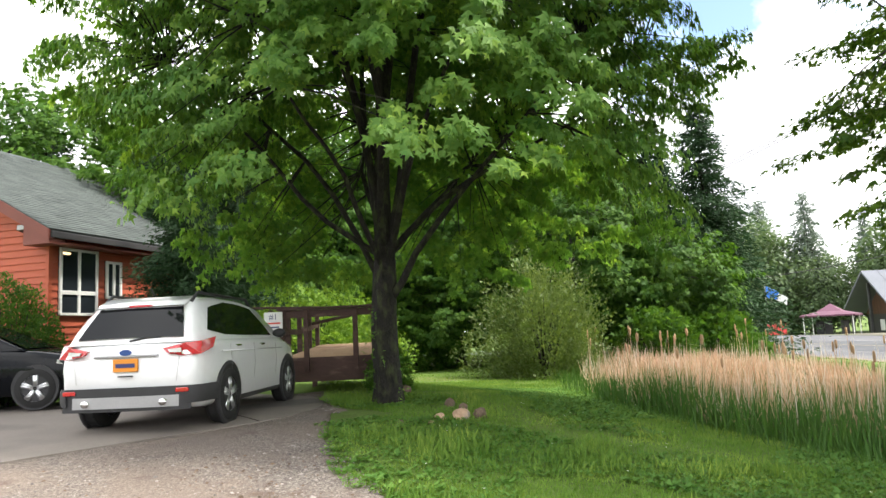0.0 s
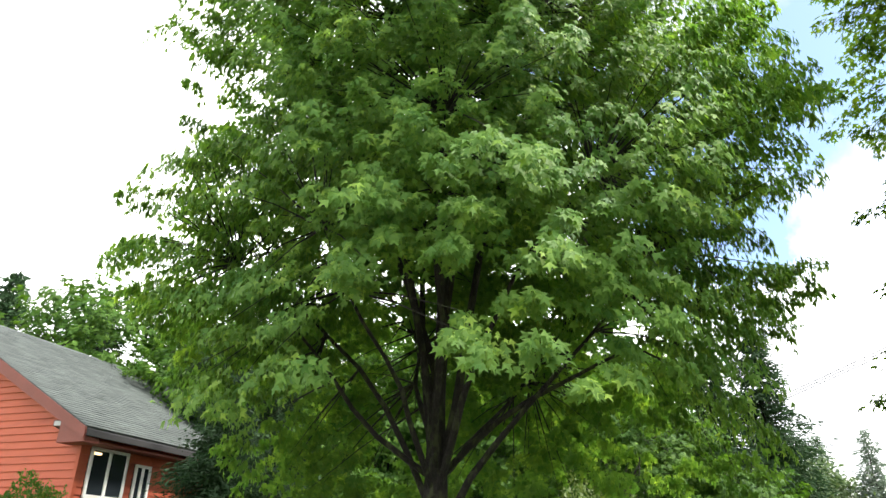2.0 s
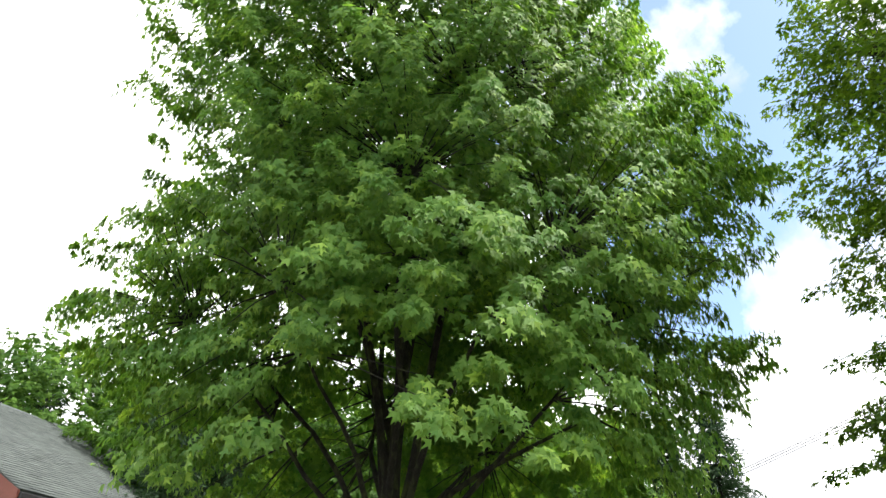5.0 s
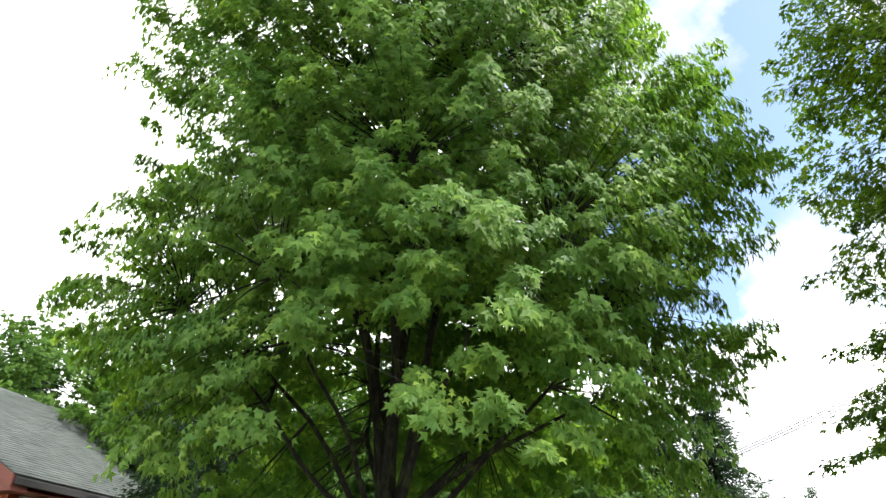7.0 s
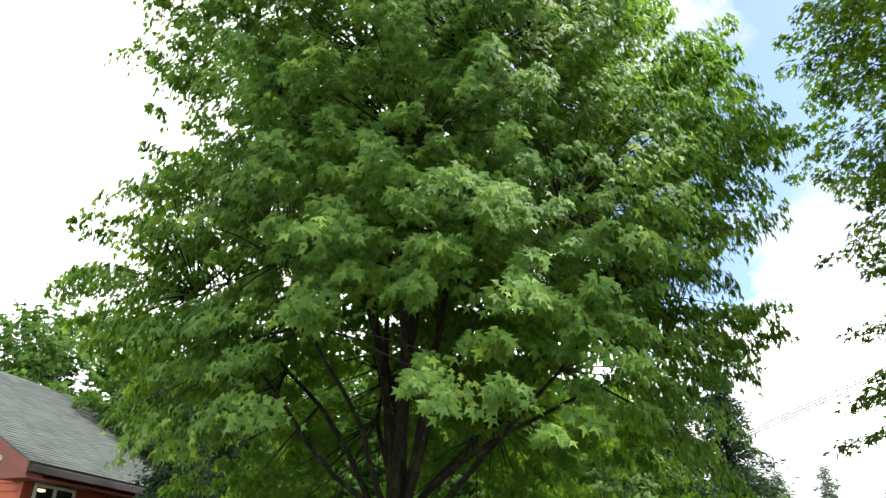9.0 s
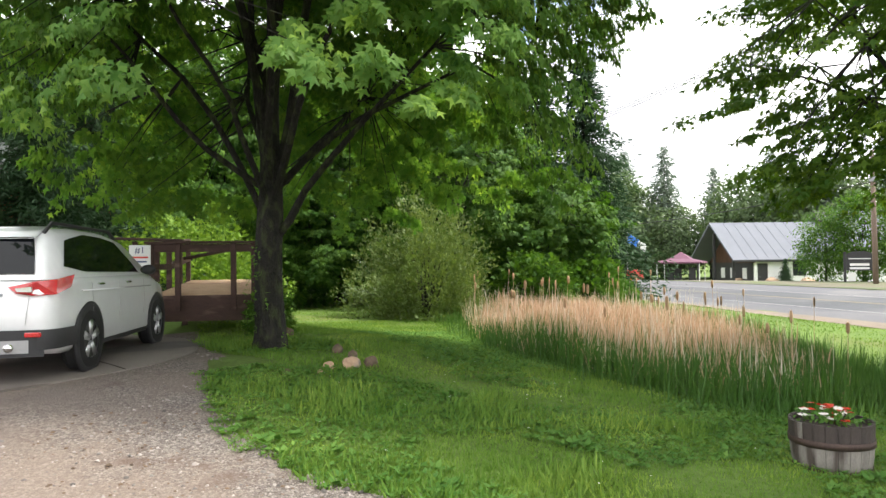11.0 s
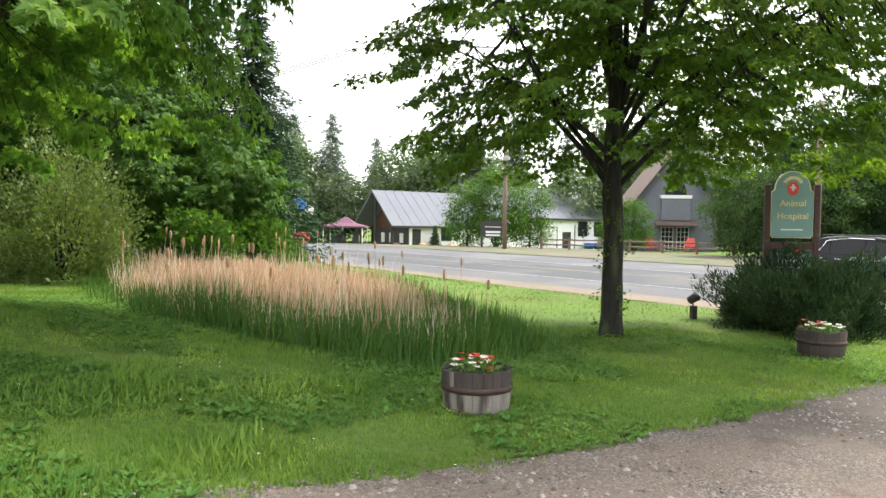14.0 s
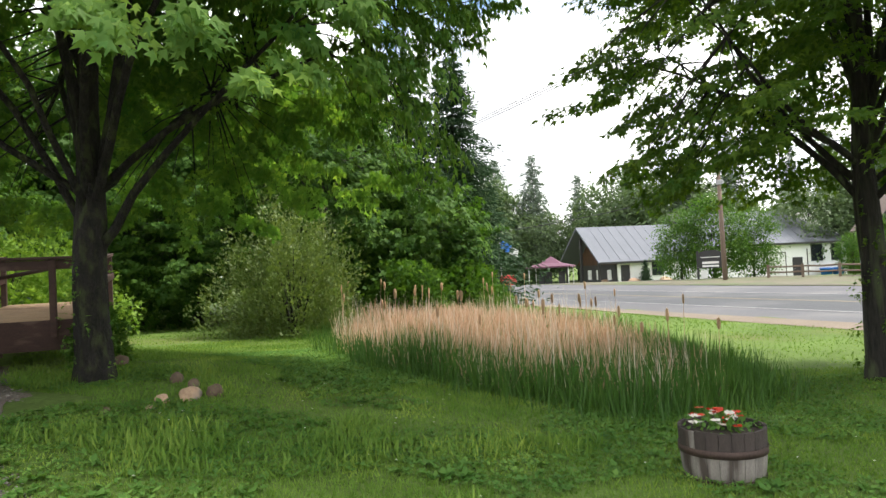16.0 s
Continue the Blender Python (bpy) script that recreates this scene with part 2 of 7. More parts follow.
M_SPRUCE = leafy("spruce_needle", (0.020, 0.050, 0.020), (0.068, 0.120, 0.055), (1.1, 1.2, 0.8), 0.15, 0.6, 0.15)
M_MUGO = leafy("pine_needle", (0.018, 0.040, 0.016), (0.062, 0.100, 0.038), (1.1, 1.2, 0.8), 0.14, 0.6, 0.12)
# far foliage: distance haze is mixed into these two paler, greyer colours
M_HAZELEAF = leafy("hazed_far_leaf", (0.065, 0.110, 0.050), (0.180, 0.250, 0.100), (1.2, 1.2, 0.8), 0.4)
M_HAZESPRUCE = leafy("hazed_far_needle", (0.115, 0.155, 0.125), (0.200, 0.250, 0.180), (1.1, 1.2, 0.9), 0.25)
M_REED_DRY = leafy("dry_reed", (0.50, 0.32, 0.21), (0.86, 0.72, 0.58), (1.1, 1.0, 0.8), 0.25, 0.8, 0.1)
M_REED_PALE = leafy("bleached_reed", (0.60, 0.52, 0.42), (0.88, 0.84, 0.76), (1.1, 1.0, 0.8), 0.25, 0.8, 0.1)
M_REED = leafy("green_reed", (0.040, 0.110, 0.018), (0.120, 0.220, 0.040), (1.2, 1.2, 0.6), 0.3)
M_CATTAIL = material("cattail_head", (0.40, 0.26, 0.15), 0.95, vary=0.4, scale=8, fine=60, bump=0.5, island=0.3)
M_RED = material("red_clapboard", (0.40, 0.085, 0.040), 0.7, vary=0.14, scale=1.5, fine=30, bump=0.15, second=(0.30, 0.062, 0.032), stain=0.1, axis=(1, 1, 4))
M_REDTRIM = material("dark_red_trim", (0.17, 0.045, 0.032), 0.65, vary=0.15, scale=2, fine=30, bump=0.1)
M_SHINGLE = material("grey_green_shingle", (0.062, 0.074, 0.070), 0.95, vary=0.3, scale=2.0, fine=35, bump=0.5, island=0.18)
M_WHITE = material("white_paint", (0.74, 0.74, 0.72), 0.5, vary=0.06, scale=3, fine=30, bump=0.05)
M_DARKROOM = material("dark_interior", (0.03, 0.028, 0.025), 0.9, vary=0.3)
M_BROWNWOOD = material("brown_stained_wood", (0.060, 0.030, 0.023), 0.75, vary=0.35, scale=4, fine=40, bump=0.3, second=(0.12, 0.075, 0.058), stain=0.12, axis=(1, 1, 3))
M_DECK = material("tan_deck_board", (0.46, 0.32, 0.20), 0.8, vary=0.2, scale=3, fine=40, bump=0.2, second=(0.33, 0.22, 0.14), stain=0.2)
M_ROCK = material("tan_rock", (0.40, 0.27, 0.18), 0.9, vary=0.3, scale=5, fine=30, bump=0.8, second=(0.22, 0.20, 0.17), stain=0.3)
M_ROCK2 = material("grey_rock", (0.135, 0.095, 0.065), 0.9, vary=0.3, scale=5, fine=30, bump=0.8, second=(0.10, 0.12, 0.06), stain=0.3)
M_STAVE = material("weathered_oak", (0.215, 0.195, 0.175), 0.85, vary=0.4, scale=3, fine=45, bump=0.5, second=(0.065, 0.050, 0.042), stain=0.5, axis=(5, 5, 0.8))
M_STAVEDARK = material("wet_oak", (0.046, 0.035, 0.031), 0.8, vary=0.4, scale=3, fine=45, bump=0.5, axis=(5, 5, 0.8))
M_HOOP = material("rusted_hoop", (0.075, 0.050, 0.042), 0.7, metal=0.5, vary=0.4, scale=9, fine=60, bump=0.3)
M_SOIL = material("potting_soil", (0.035, 0.025, 0.018), 0.95, vary=0.4, scale=20, fine=90, bump=0.8)
M_PETAL_R = leafy("red_petal", (0.55, 0.03, 0.015), (0.75, 0.10, 0.03), (1.1, 0.8, 0.6), 0.25)
M_PETAL_W = leafy("white_petal", (0.70, 0.68, 0.62), (0.85, 0.84, 0.80), (1.0, 1.0, 0.95), 0.25)
M_WEED = leafy("broad_weed", (0.055, 0.150, 0.030), (0.225, 0.365, 0.085), (1.3, 1.3, 0.6), 0.35, 0.6, 0.15)
M_CARWHITE = material("white_car_paint", (0.78, 0.79, 0.80), 0.22, vary=0.03, scale=1.5, fine=12, bump=0.0, coat=0.8)
M_CARBLACK = material("black_car_paint", (0.004, 0.005, 0.007), 0.14, vary=0.1, scale=1.5, fine=12, bump=0.0, spec=0.2)
M_CARRED = material("red_car_paint", (0.55, 0.05, 0.03), 0.25, vary=0.08, bump=0.0, coat=0.6)
M_BUS = material("school_bus_yellow", (0.80, 0.36, 0.03), 0.35, vary=0.06, bump=0.0, coat=0.3)
M_PLASTIC = material("black_plastic", (0.022, 0.022, 0.024), 0.6, vary=0.2, scale=8, fine=80, bump=0.1)
M_TYRE = material("tyre_rubber", (0.012, 0.012, 0.012), 0.85, vary=0.3, scale=8, fine=60, bump=0.2)
M_RIM = material("alloy_rim", (0.60, 0.61, 0.63), 0.3, metal=0.9, vary=0.08, scale=8, fine=60, bump=0.0)
M_SILVER = material("silver_plastic", (0.33, 0.33, 0.335), 0.40, metal=0.3, vary=0.08, bump=0.05)
M_CHROME = material("chrome", (0.75, 0.75, 0.76), 0.12, metal=1.0, vary=0.03, bump=0.0)
M_LAMPRED = material("tail_lamp_red", (0.45, 0.012, 0.016), 0.15, vary=0.25, scale=14, fine=60, bump=0.05, coat=1.0)
M_LAMPCLEAR = material("lamp_clear", (0.62, 0.60, 0.60), 0.12, metal=0.3, vary=0.2, scale=14, fine=60, coat=1.0, bump=0.0)
M_PLATE = material("orange_plate", (0.62, 0.23, 0.018), 0.5, vary=0.06, bump=0.0)
M_INK = material("dark_blue_ink", (0.02, 0.03, 0.12), 0.5, vary=0.1, bump=0.0)
M_BADGE = material("blue_badge", (0.015, 0.05, 0.22), 0.25, vary=0.1, bump=0.0, coat=0.6)
M_SIGNGREEN = material("sign_green", (0.165, 0.290, 0.265), 0.55, vary=0.12, scale=3, fine=30, bump=0.1)
M_GOLD = material("sign_gold", (0.80, 0.64, 0.30), 0.45, metal=0.0, vary=0.15, scale=8, fine=40, bump=0.0)
M_EMBLEM = material("emblem_red", (0.62, 0.05, 0.03), 0.5, vary=0.1, bump=0.0)
M_MAIL = material("green_mailbox", (0.020, 0.048, 0.046), 0.4, vary=0.15, bump=0.05)
M_POLE = material("utility_pole_wood", (0.17, 0.125, 0.095), 0.9, vary=0.3, scale=3, fine=30, bump=0.4, axis=(3, 3, 0.4))
M_WIRE = material("black_cable", (0.025, 0.025, 0.027), 0.7, vary=0.1, bump=0.0)
M_METALROOF = material("grey_metal_roof", (0.150, 0.160, 0.185), 0.8, vary=0.10, scale=0.6, fine=8, bump=0.05, spec=0.2)
M_STUCCO = material("white_stucco", (0.84, 0.84, 0.83), 0.85, vary=0.07, scale=0.9, fine=12, bump=0.1)
M_DARKTRIM = material("dark_trim", (0.035, 0.034, 0.036), 0.7, vary=0.2, bump=0.05)
M_BARNWOOD = material("reddish_barn_board", (0.085, 0.040, 0.024), 0.85, vary=0.5, scale=1.2, fine=12, bump=0.2, axis=(3, 3, 0.4))
M_GREYSIDING = material("slate_clapboard", (0.145, 0.158, 0.190), 0.75, vary=0.12, scale=1.2, fine=12, bump=0.1)
M_BROWNROOF = material("brown_shingle", (0.12, 0.085, 0.075), 0.95, vary=0.3, scale=1.4, fine=12, bump=0.3)
M_TENT = material("plum_canopy", (0.115, 0.045, 0.075), 0.8, vary=0.2, scale=1.4, fine=12, bump=0.1)
M_TENTBLUE = material("slate_canopy", (0.15, 0.15, 0.24), 0.8, vary=0.2, scale=1.4, fine=12, bump=0.1)
M_BLUE = material("bright_blue_plastic", (0.03, 0.17, 0.60), 0.5, vary=0.1, bump=0.0)
M_REDBRIGHT = material("bright_red_plastic", (0.62, 0.05, 0.05), 0.5, vary=0.1, bump=0.0)


def glass(name, tint=(0.02, 0.025, 0.03), rough=0.04):
    m = bpy.data.materials.new(name)
    m.use_nodes = True
    b = m.node_tree.nodes["Principled BSDF"]
    b.inputs["Base Color"].default_value = (*tint, 1)
    b.inputs["Roughness"].default_value = rough
    b.inputs["Specular IOR Level"].default_value = 0.4
    return m


M_GLASS = glass("dark_window_glass")
M_TINTED = glass("tinted_car_glass", (0.006, 0.007, 0.009))
M_TINTED.node_tree.nodes["Principled BSDF"].inputs["Specular IOR Level"].default_value = 0.22

# ---- shaping tools ----


def from_lists(name, verts, faces, mat, smooth=False):
    me = bpy.data.meshes.new(name)
    me.from_pydata([tuple(v) for v in verts], [], [tuple(f) for f in faces])
    for m in (mat if isinstance(mat, (list, tuple)) else [mat]):
        me.materials.append(m)
    if smooth:
        me.polygons.foreach_set("use_smooth", [True] * len(me.polygons))
    me.update()
    return me


def from_arrays(name, verts, tris, mat, smooth=False):
    """Large triangle mesh from numpy arrays."""
    me = bpy.data.meshes.new(name)
    nv, nt = len(verts), len(tris)
    me.vertices.add(nv)
    me.vertices.foreach_set("co", np.ascontiguousarray(verts, dtype=np.float32).ravel())
    me.loops.add(nt * 3)
    me.loops.foreach_set("vertex_index", np.ascontiguousarray(tris, dtype=np.int32).ravel())
    me.polygons.add(nt)
    me.polygons.foreach_set("loop_start", np.arange(0, nt * 3, 3, dtype=np.int32))
    me.polygons.foreach_set("loop_total", np.full(nt, 3, dtype=np.int32))
    if smooth:
        me.polygons.foreach_set("use_smooth", np.ones(nt, dtype=bool))
    me.materials.append(mat)
    me.update(calc_edges=True)
    return me


def root(name, m, label, category, group="", kind=""):
    ob = new(name)
    ob.empty_display_size = 0.2
    ob.matrix_world = m
    return tagged(ob, label, category, group, kind)


def part(name, mesh, parent=None, label="", m=None, kind=""):
    ob = new(name, mesh)
    if parent is not None:
        ob.parent = parent
    if m is not None:
        ob.matrix_basis = m
    return tagged(ob, label, "", "", kind)


class Geo:
    """Collects verts and faces of one mesh."""

    def __init__(self):
        self.v, self.f = [], []

    def add(self, verts, faces):
        o = len(self.v)
        self.v += [tuple(p) for p in verts]
        self.f += [tuple(i + o for i in f) for f in faces]
        return self

    def box(self, x0, y0, z0, x1, y1, z1, c=0.0, m=None):
        """Box with chamfered edges of width c."""
        bm = bmesh.new()
        bmesh.ops.create_cube(bm, size=1.0)
        for v in bm.verts:
            v.co = Vector(((x0 + x1) / 2 + v.co.x * (x1 - x0), (y0 + y1) / 2 + v.co.y * (y1 - y0), (z0 + z1) / 2 + v.co.z * (z1 - z0)))
        if c > 0:
            bmesh.ops.bevel(bm, geom=bm.edges[:], offset=c, segments=1, affect="EDGES")
        if m is not None:
            bm.transform(m)
        bm.verts.index_update()
        self.add([v.co.copy() for v in bm.verts], [[v.index for v in f.verts] for f in bm.faces])
        bm.free()
        return self

    def lathe(self, profile, seg=24, cap=True, m=None):
        """Turned body about z from (radius, z) pairs."""
        vs, fs = [], []
        for r, z in profile:
            for i in range(seg):
                a = 2 * math.pi * i / seg
                vs.append(Vector((r * math.cos(a), r * math.sin(a), z)))
        for j in range(len(profile) - 1):
            for i in range(seg):
                a, b = j * seg + i, j * seg + (i + 1) % seg
                fs.append((a, b, b + seg, a + seg))
        if cap:
            fs.append(tuple(range(seg))[::-1])
            fs.append(tuple((len(profile) - 1) * seg + i for i in range(seg)))
        if m is not None:
            vs = [m @ p for p in vs]
        return self.add(vs, fs)

    def tube(self, pts, radii, seg=6, cap=True):
        vs, fs = [], []
        pts = [Vector(p) for p in pts]
        up = Vector((0.31, 0.77, 0.55))
        for i, p in enumerate(pts):
            d = (pts[min(i + 1, len(pts) - 1)] - pts[max(i - 1, 0)]).normalized()
            a = d.cross(up)
            if a.length < 0.05:
                a = d.cross(Vector((1, 0, 0)))
            a.normalize()
            b = d.cross(a)
            r = radii[i] if isinstance(radii, (list, tuple)) else radii
            for k in range(seg):
                t = 2 * math.pi * k / seg
                vs.append(p + (a * math.cos(t) + b * math.sin(t)) * r)
        for j in range(len(pts) - 1):
            for k in range(seg):
                a, b = j * seg + k, j * seg + (k + 1) % seg
                fs.append((a, b, b + seg, a + seg))
        if cap:
            fs.append(tuple(range(seg))[::-1])
            fs.append(tuple((len(pts) - 1) * seg + k for k in range(seg)))
        return self.add(vs, fs)

    def prism(self, poly, axis, a0, a1, m=None):
        """Polygon of (u, v) pushed from a0 to a1 along axis 'x', 'y' or 'z'."""
        def lift(u, v, a):
            return Vector({"x": (a, u, v), "y": (u, a, v), "z": (u, v, a)}[axis])
        n = len(poly)
        vs = [lift(u, v, a0) for u, v in poly] + [lift(u, v, a1) for u, v in poly]
        if m is not None:
            vs = [m @ p for p in vs]
        fs = [tuple(range(n))[::-1], tuple(range(n, 2 * n))] + [(i, (i + 1) % n, n + (i + 1) % n, n + i) for i in range(n)]
        return self.add(vs, fs)

    def mesh(self, name, mat, smooth=False):
        me = from_lists(name, self.v, self.f, mat, smooth)
        bm = bmesh.new()
        bm.from_mesh(me)
        bmesh.ops.recalc_face_normals(bm, faces=bm.faces[:])
        bm.to_mesh(me)
        bm.free()
        return me


LEAF_V = np.array([(0, 0, 0), (0.56, 0.56, -0.14), (0.15, 0.56, -0.04), (0, 1.1, -0.26), (-0.15, 0.56, -0.04), (-0.56, 0.56, -0.14)])
LEAF_F = np.array([(0, 1, 2), (0, 2, 3), (0, 3, 4), (0, 4, 5)])
OVAL_V = np.array([(0, 0, 0), (0.34, 0.45, -0.06), (0, 1, -0.15), (-0.34, 0.45, -0.06)])
OVAL_F = np.array([(0, 1, 2), (0, 2, 3)])
BLADE_V = np.array([(-0.5, 0, 0), (0.5, 0, 0), (0.36, 0.55, 0.0), (0, 1, -0.12)])
BLADE_F = np.array([(0, 1, 2), (0, 2, 3)])
rng = np.random.default_rng(7)


def scatter(tv, tf, pos, tip, nor, sx, sy):
    """Copies of a small template at pos, its y along tip and its z near nor."""
    tip = tip / np.linalg.norm(tip, axis=1, keepdims=True)
    side = np.cross(tip, nor)
    side /= np.maximum(np.linalg.norm(side, axis=1, keepdims=True), 1e-6)
    up = np.cross(side, tip)
    v = (pos[:, None, :] + side[:, None, :] * (tv[None, :, 0, None] * sx[:, None, None]) + tip[:, None, :] * (tv[None, :, 1, None] * sy[:, None, None]) + up[:, None, :] * (tv[None, :, 2, None] * sy[:, None, None]))
    f = tf[None] + (np.arange(len(pos)) * len(tv))[:, None, None]
    return v.reshape(-1, 3), f.reshape(-1, 3)


def unit(n):
    d = rng.normal(size=(n, 3))
    return d / np.linalg.norm(d, axis=1, keepdims=True)


def step(t):
    t = min(1.0, max(0.0, t))
    return t * t * (3 - 2 * t)


def height(x, y):
    """The lie of the land: lawn rising to the house, a wet hollow, the road, lower ground far off."""
    z = -0.12 * step((x - 7) / 4)
    z += 0.55 * step((y - 0.8) / 7.2) * (1 - 0.35 * step((x - 8) / 6))
    z += 0.10 * step((y - 8) / 10)
    z -= 0.22 * math.exp(-((x - 12.0) / 3.0) ** 2 - ((y - 4.5) / 3.6) ** 2)
    z += 0.10 * math.exp(-((x - 12.2) ** 2 + (y + 0.3) ** 2) / 1.2)
    z -= 0.04 * math.exp(-((x - 6.5) ** 2 + (y - 8.05) ** 2) / 1.0)
    road = (x - 23.3) * 0.785 - (y - 2.96) * 0.62
    k = step((road + 4) / 3.5)
    z = z * (1 - k) - 0.12 * k
    z -= 1.15 * step((x - 60) / 28)
    return z

# ---- ground, drive, pad, road ----
EDGE = [(7.0, 10.8), (6.05, 9.0), (5.5, 7.9), (4.95, 7.1), (4.45, 6.5), (4.0, 5.45), (3.62, 4.4), (3.55, 3.65), (3.9, 2.85), (4.45, 2.05), (5.1, 1.35), (5.75, 0.35), (6.85, -0.8), (8.5, -2.3), (10.3, -3.65), (12.2, -5.2), (14.6, -7.2), (15.8, -8.4)]


def resample(line, gap):
    pts = [Vector((*line[0], 0))]
    for a, b in zip(line[:-1], line[1:]):
        a, b = Vector((*a, 0)), Vector((*b, 0))
        n = max(1, int((b - a).length / gap))
        pts += [a.lerp(b, (i + 1) / n) for i in range(n)]
    return pts


def smooth_line(pts, times=6):
    for _ in range(times):
        pts = [pts[0]] + [(pts[i - 1] + pts[i] * 2 + pts[i + 1]) / 4 for i in range(1, len(pts) - 1)] + [pts[-1]]
    return pts


edge_line = smooth_line(resample(EDGE, 0.2), 12)
edge_np = np.array([(p.x, p.y) for p in edge_line])


def edge_side(x, y):
    """Distance to the drive's edge; positive on the lawn."""
    d = edge_np - (x, y)
    q = (d * d).sum(axis=1)
    i = int(q.argmin())
    j = min(max(i, 1), len(edge_np) - 2)
    t = edge_np[j + 1] - edge_np[j - 1]
    s = t[0] * (y - edge_np[j][1]) - t[1] * (x - edge_np[j][0])
    return math.sqrt(q[i]) * (1 if s > 0 else -1)


def axis_steps():
    a = [-600, -350, -200, -120, -80, -50, -35, -25, -18]
    a += [-14 + 0.5 * i for i in range(89)]
    return a + [32, 35, 40, 46, 54, 64, 76, 90, 110, 140, 200, 350, 600]


xs, ys = axis_steps(), axis_steps()
gv = []
for y in ys:
    for x in xs:
        z = height(x, y)
        inside = -20 < x < 17 and -20 < y < 16 and edge_side(x, y) < -0.35
        road = (x - 23.3) * 0.785 - (y - 2.96) * 0.62
        if inside or 0.4 < road < 15.5:
            z -= 0.07
        elif -8 < x < 30:
            z += 0.02 * noise.noise((x * 0.8, y * 0.8, 3.0))
        gv.append((x, y, z))
nx = len(xs)
gf = [(j * nx + i, j * nx + i + 1, (j + 1) * nx + i + 1, (j + 1) * nx + i) for j in range(len(ys) - 1) for i in range(nx - 1)]
ground = tagged(new("ground", from_lists("ground", gv, gf, M_LAWN, True)), "uneven mown lawn running down to a wet hollow", "ground", "", "structure")


def strip(name, left, right, cols, mat, lift, ragged=0.0):
    """Sheet laid on the land between two lines of equal count."""
    vs, fs = [], []
    for i, (a, b) in enumerate(zip(left, right)):
        for c in range(cols + 1):
            p = a.lerp(b, (c / cols) ** 1.5)
            if c == 0 and ragged:
                p = p + Vector((noise.noise((i * 0.35, 0, 1)), noise.noise((i * 0.35, 5, 1)), 0)) * ragged
            z = height(p.x, p.y) + lift + (0.012 * noise.noise((p.x * 1.3, p.y * 1.3, 9)) if c else -0.02)
            vs.append((p.x, p.y, z))
    for i in range(len(left) - 1):
        for c in range(cols):
            a = i * (cols + 1) + c
            fs.append((a, a + 1, a + cols + 2, a + cols + 1))
    return from_lists(name, vs, fs, mat, True)


far_side = []
for i, p in enumerate(edge_line):
    t = i / (len(edge_line) - 1)
    far_side.append(Vector((-14 + 26 * t, 8.5 - 32 * t, 0)))
drive = tagged(new("driveway", strip("driveway", edge_line, far_side, 44, M_GRAVEL, 0.012, 0.28)), "rutted grey-brown gravel drive with loose stones", "driveway", "", "structure")

PAD = [(-12.0, 6.6), (-6.0, 6.75), (0.0, 6.85), (1.3, 6.95), (2.4, 7.15), (3.7, 7.3), (4.6, 7.6), (5.3, 8.1), (5.9, 8.9), (6.15, 9.8)]
pad_front = smooth_line(resample(PAD, 0.25), 3)
pad_back = [Vector((p.x * 0.92 - 0.3, 13.4 + 0.0 * p.x, 0)) for p in pad_front]
vs, fs = [], []
for i, (a, b) in enumerate(zip(pad_front, pad_back)):
    for c in range(13):
        p = a.lerp(b, c / 12)
        vs.append((p.x, p.y, height(p.x, p.y) + 0.03))
    vs.append((a.x, a.y, height(a.x, a.y) - 0.08))
for i in range(len(pad_front) - 1):
    for c in range(12):
        a = i * 14 + c
        fs.append((a, a + 1, a + 15, a + 14))
    fs.append((i * 14, i * 14 + 14, i * 14 + 27, i * 14 + 13))
pad = tagged(new("pavement", from_lists("pavement", vs, fs, M_CONCRETE)), "stained old concrete parking slab with a worn edge", "pavement", "", "structure")
seams = Geo()
for x in (0.6, 4.1):
    seams.tube([(x + 0.05 * i, 7.45 + i * 0.6, height(x, 7.45 + i * 0.6) + 0.029) for i in range(9)], 0.010, 4)
tagged(part("joint", seams.mesh("joint", M_SOIL), pad), "", "")
stain = Geo()
pts = [(5.35 + 0.85 * math.cos(a) * (1 + 0.25 * noise.noise((math.cos(a) * 2, math.sin(a) * 2, 4))), 9.15 + 0.42 * math.sin(a)) for a in [i * math.pi / 14 for i in range(28)]]
stain.add([(x, y, height(x, y) + 0.037) for x, y in pts], [tuple(range(28))])
part("oil_stain", stain.mesh("oil_stain", material("oil_stained_concrete", (0.085, 0.075, 0.066), 0.7, vary=0.3, scale=3)), pad)

ROAD_D, ROAD_N, ROAD_O = Vector((0.62, 0.785, 0)), Vector((0.785, -0.62, 0)), Vector((23.3, 2.96, 0))


def road_band(name, near, far, mat, lift, cols=4, label="", s0=-130, s1=170):
    left = [ROAD_O + ROAD_N * near + ROAD_D * s for s in range(s0, s1, 3)]
    right = [ROAD_O + ROAD_N * far + ROAD_D * s for s in range(s0, s1, 3)]
    vs, fs = [], []
    for a, b in zip(left, right):
        for c in range(cols + 1):
            p = a.lerp(b, c / cols)
            vs.append((p.x, p.y, height(p.x, p.y) + lift))
    for i in range(len(left) - 1):
        for c in range(cols):
            a = i * (cols + 1) + c
            fs.append((a, a + 1, a + cols + 2, a + cols + 1))
    return tagged(new(name, from_lists(name, vs, fs, mat, True)), label, "road", "", "structure")


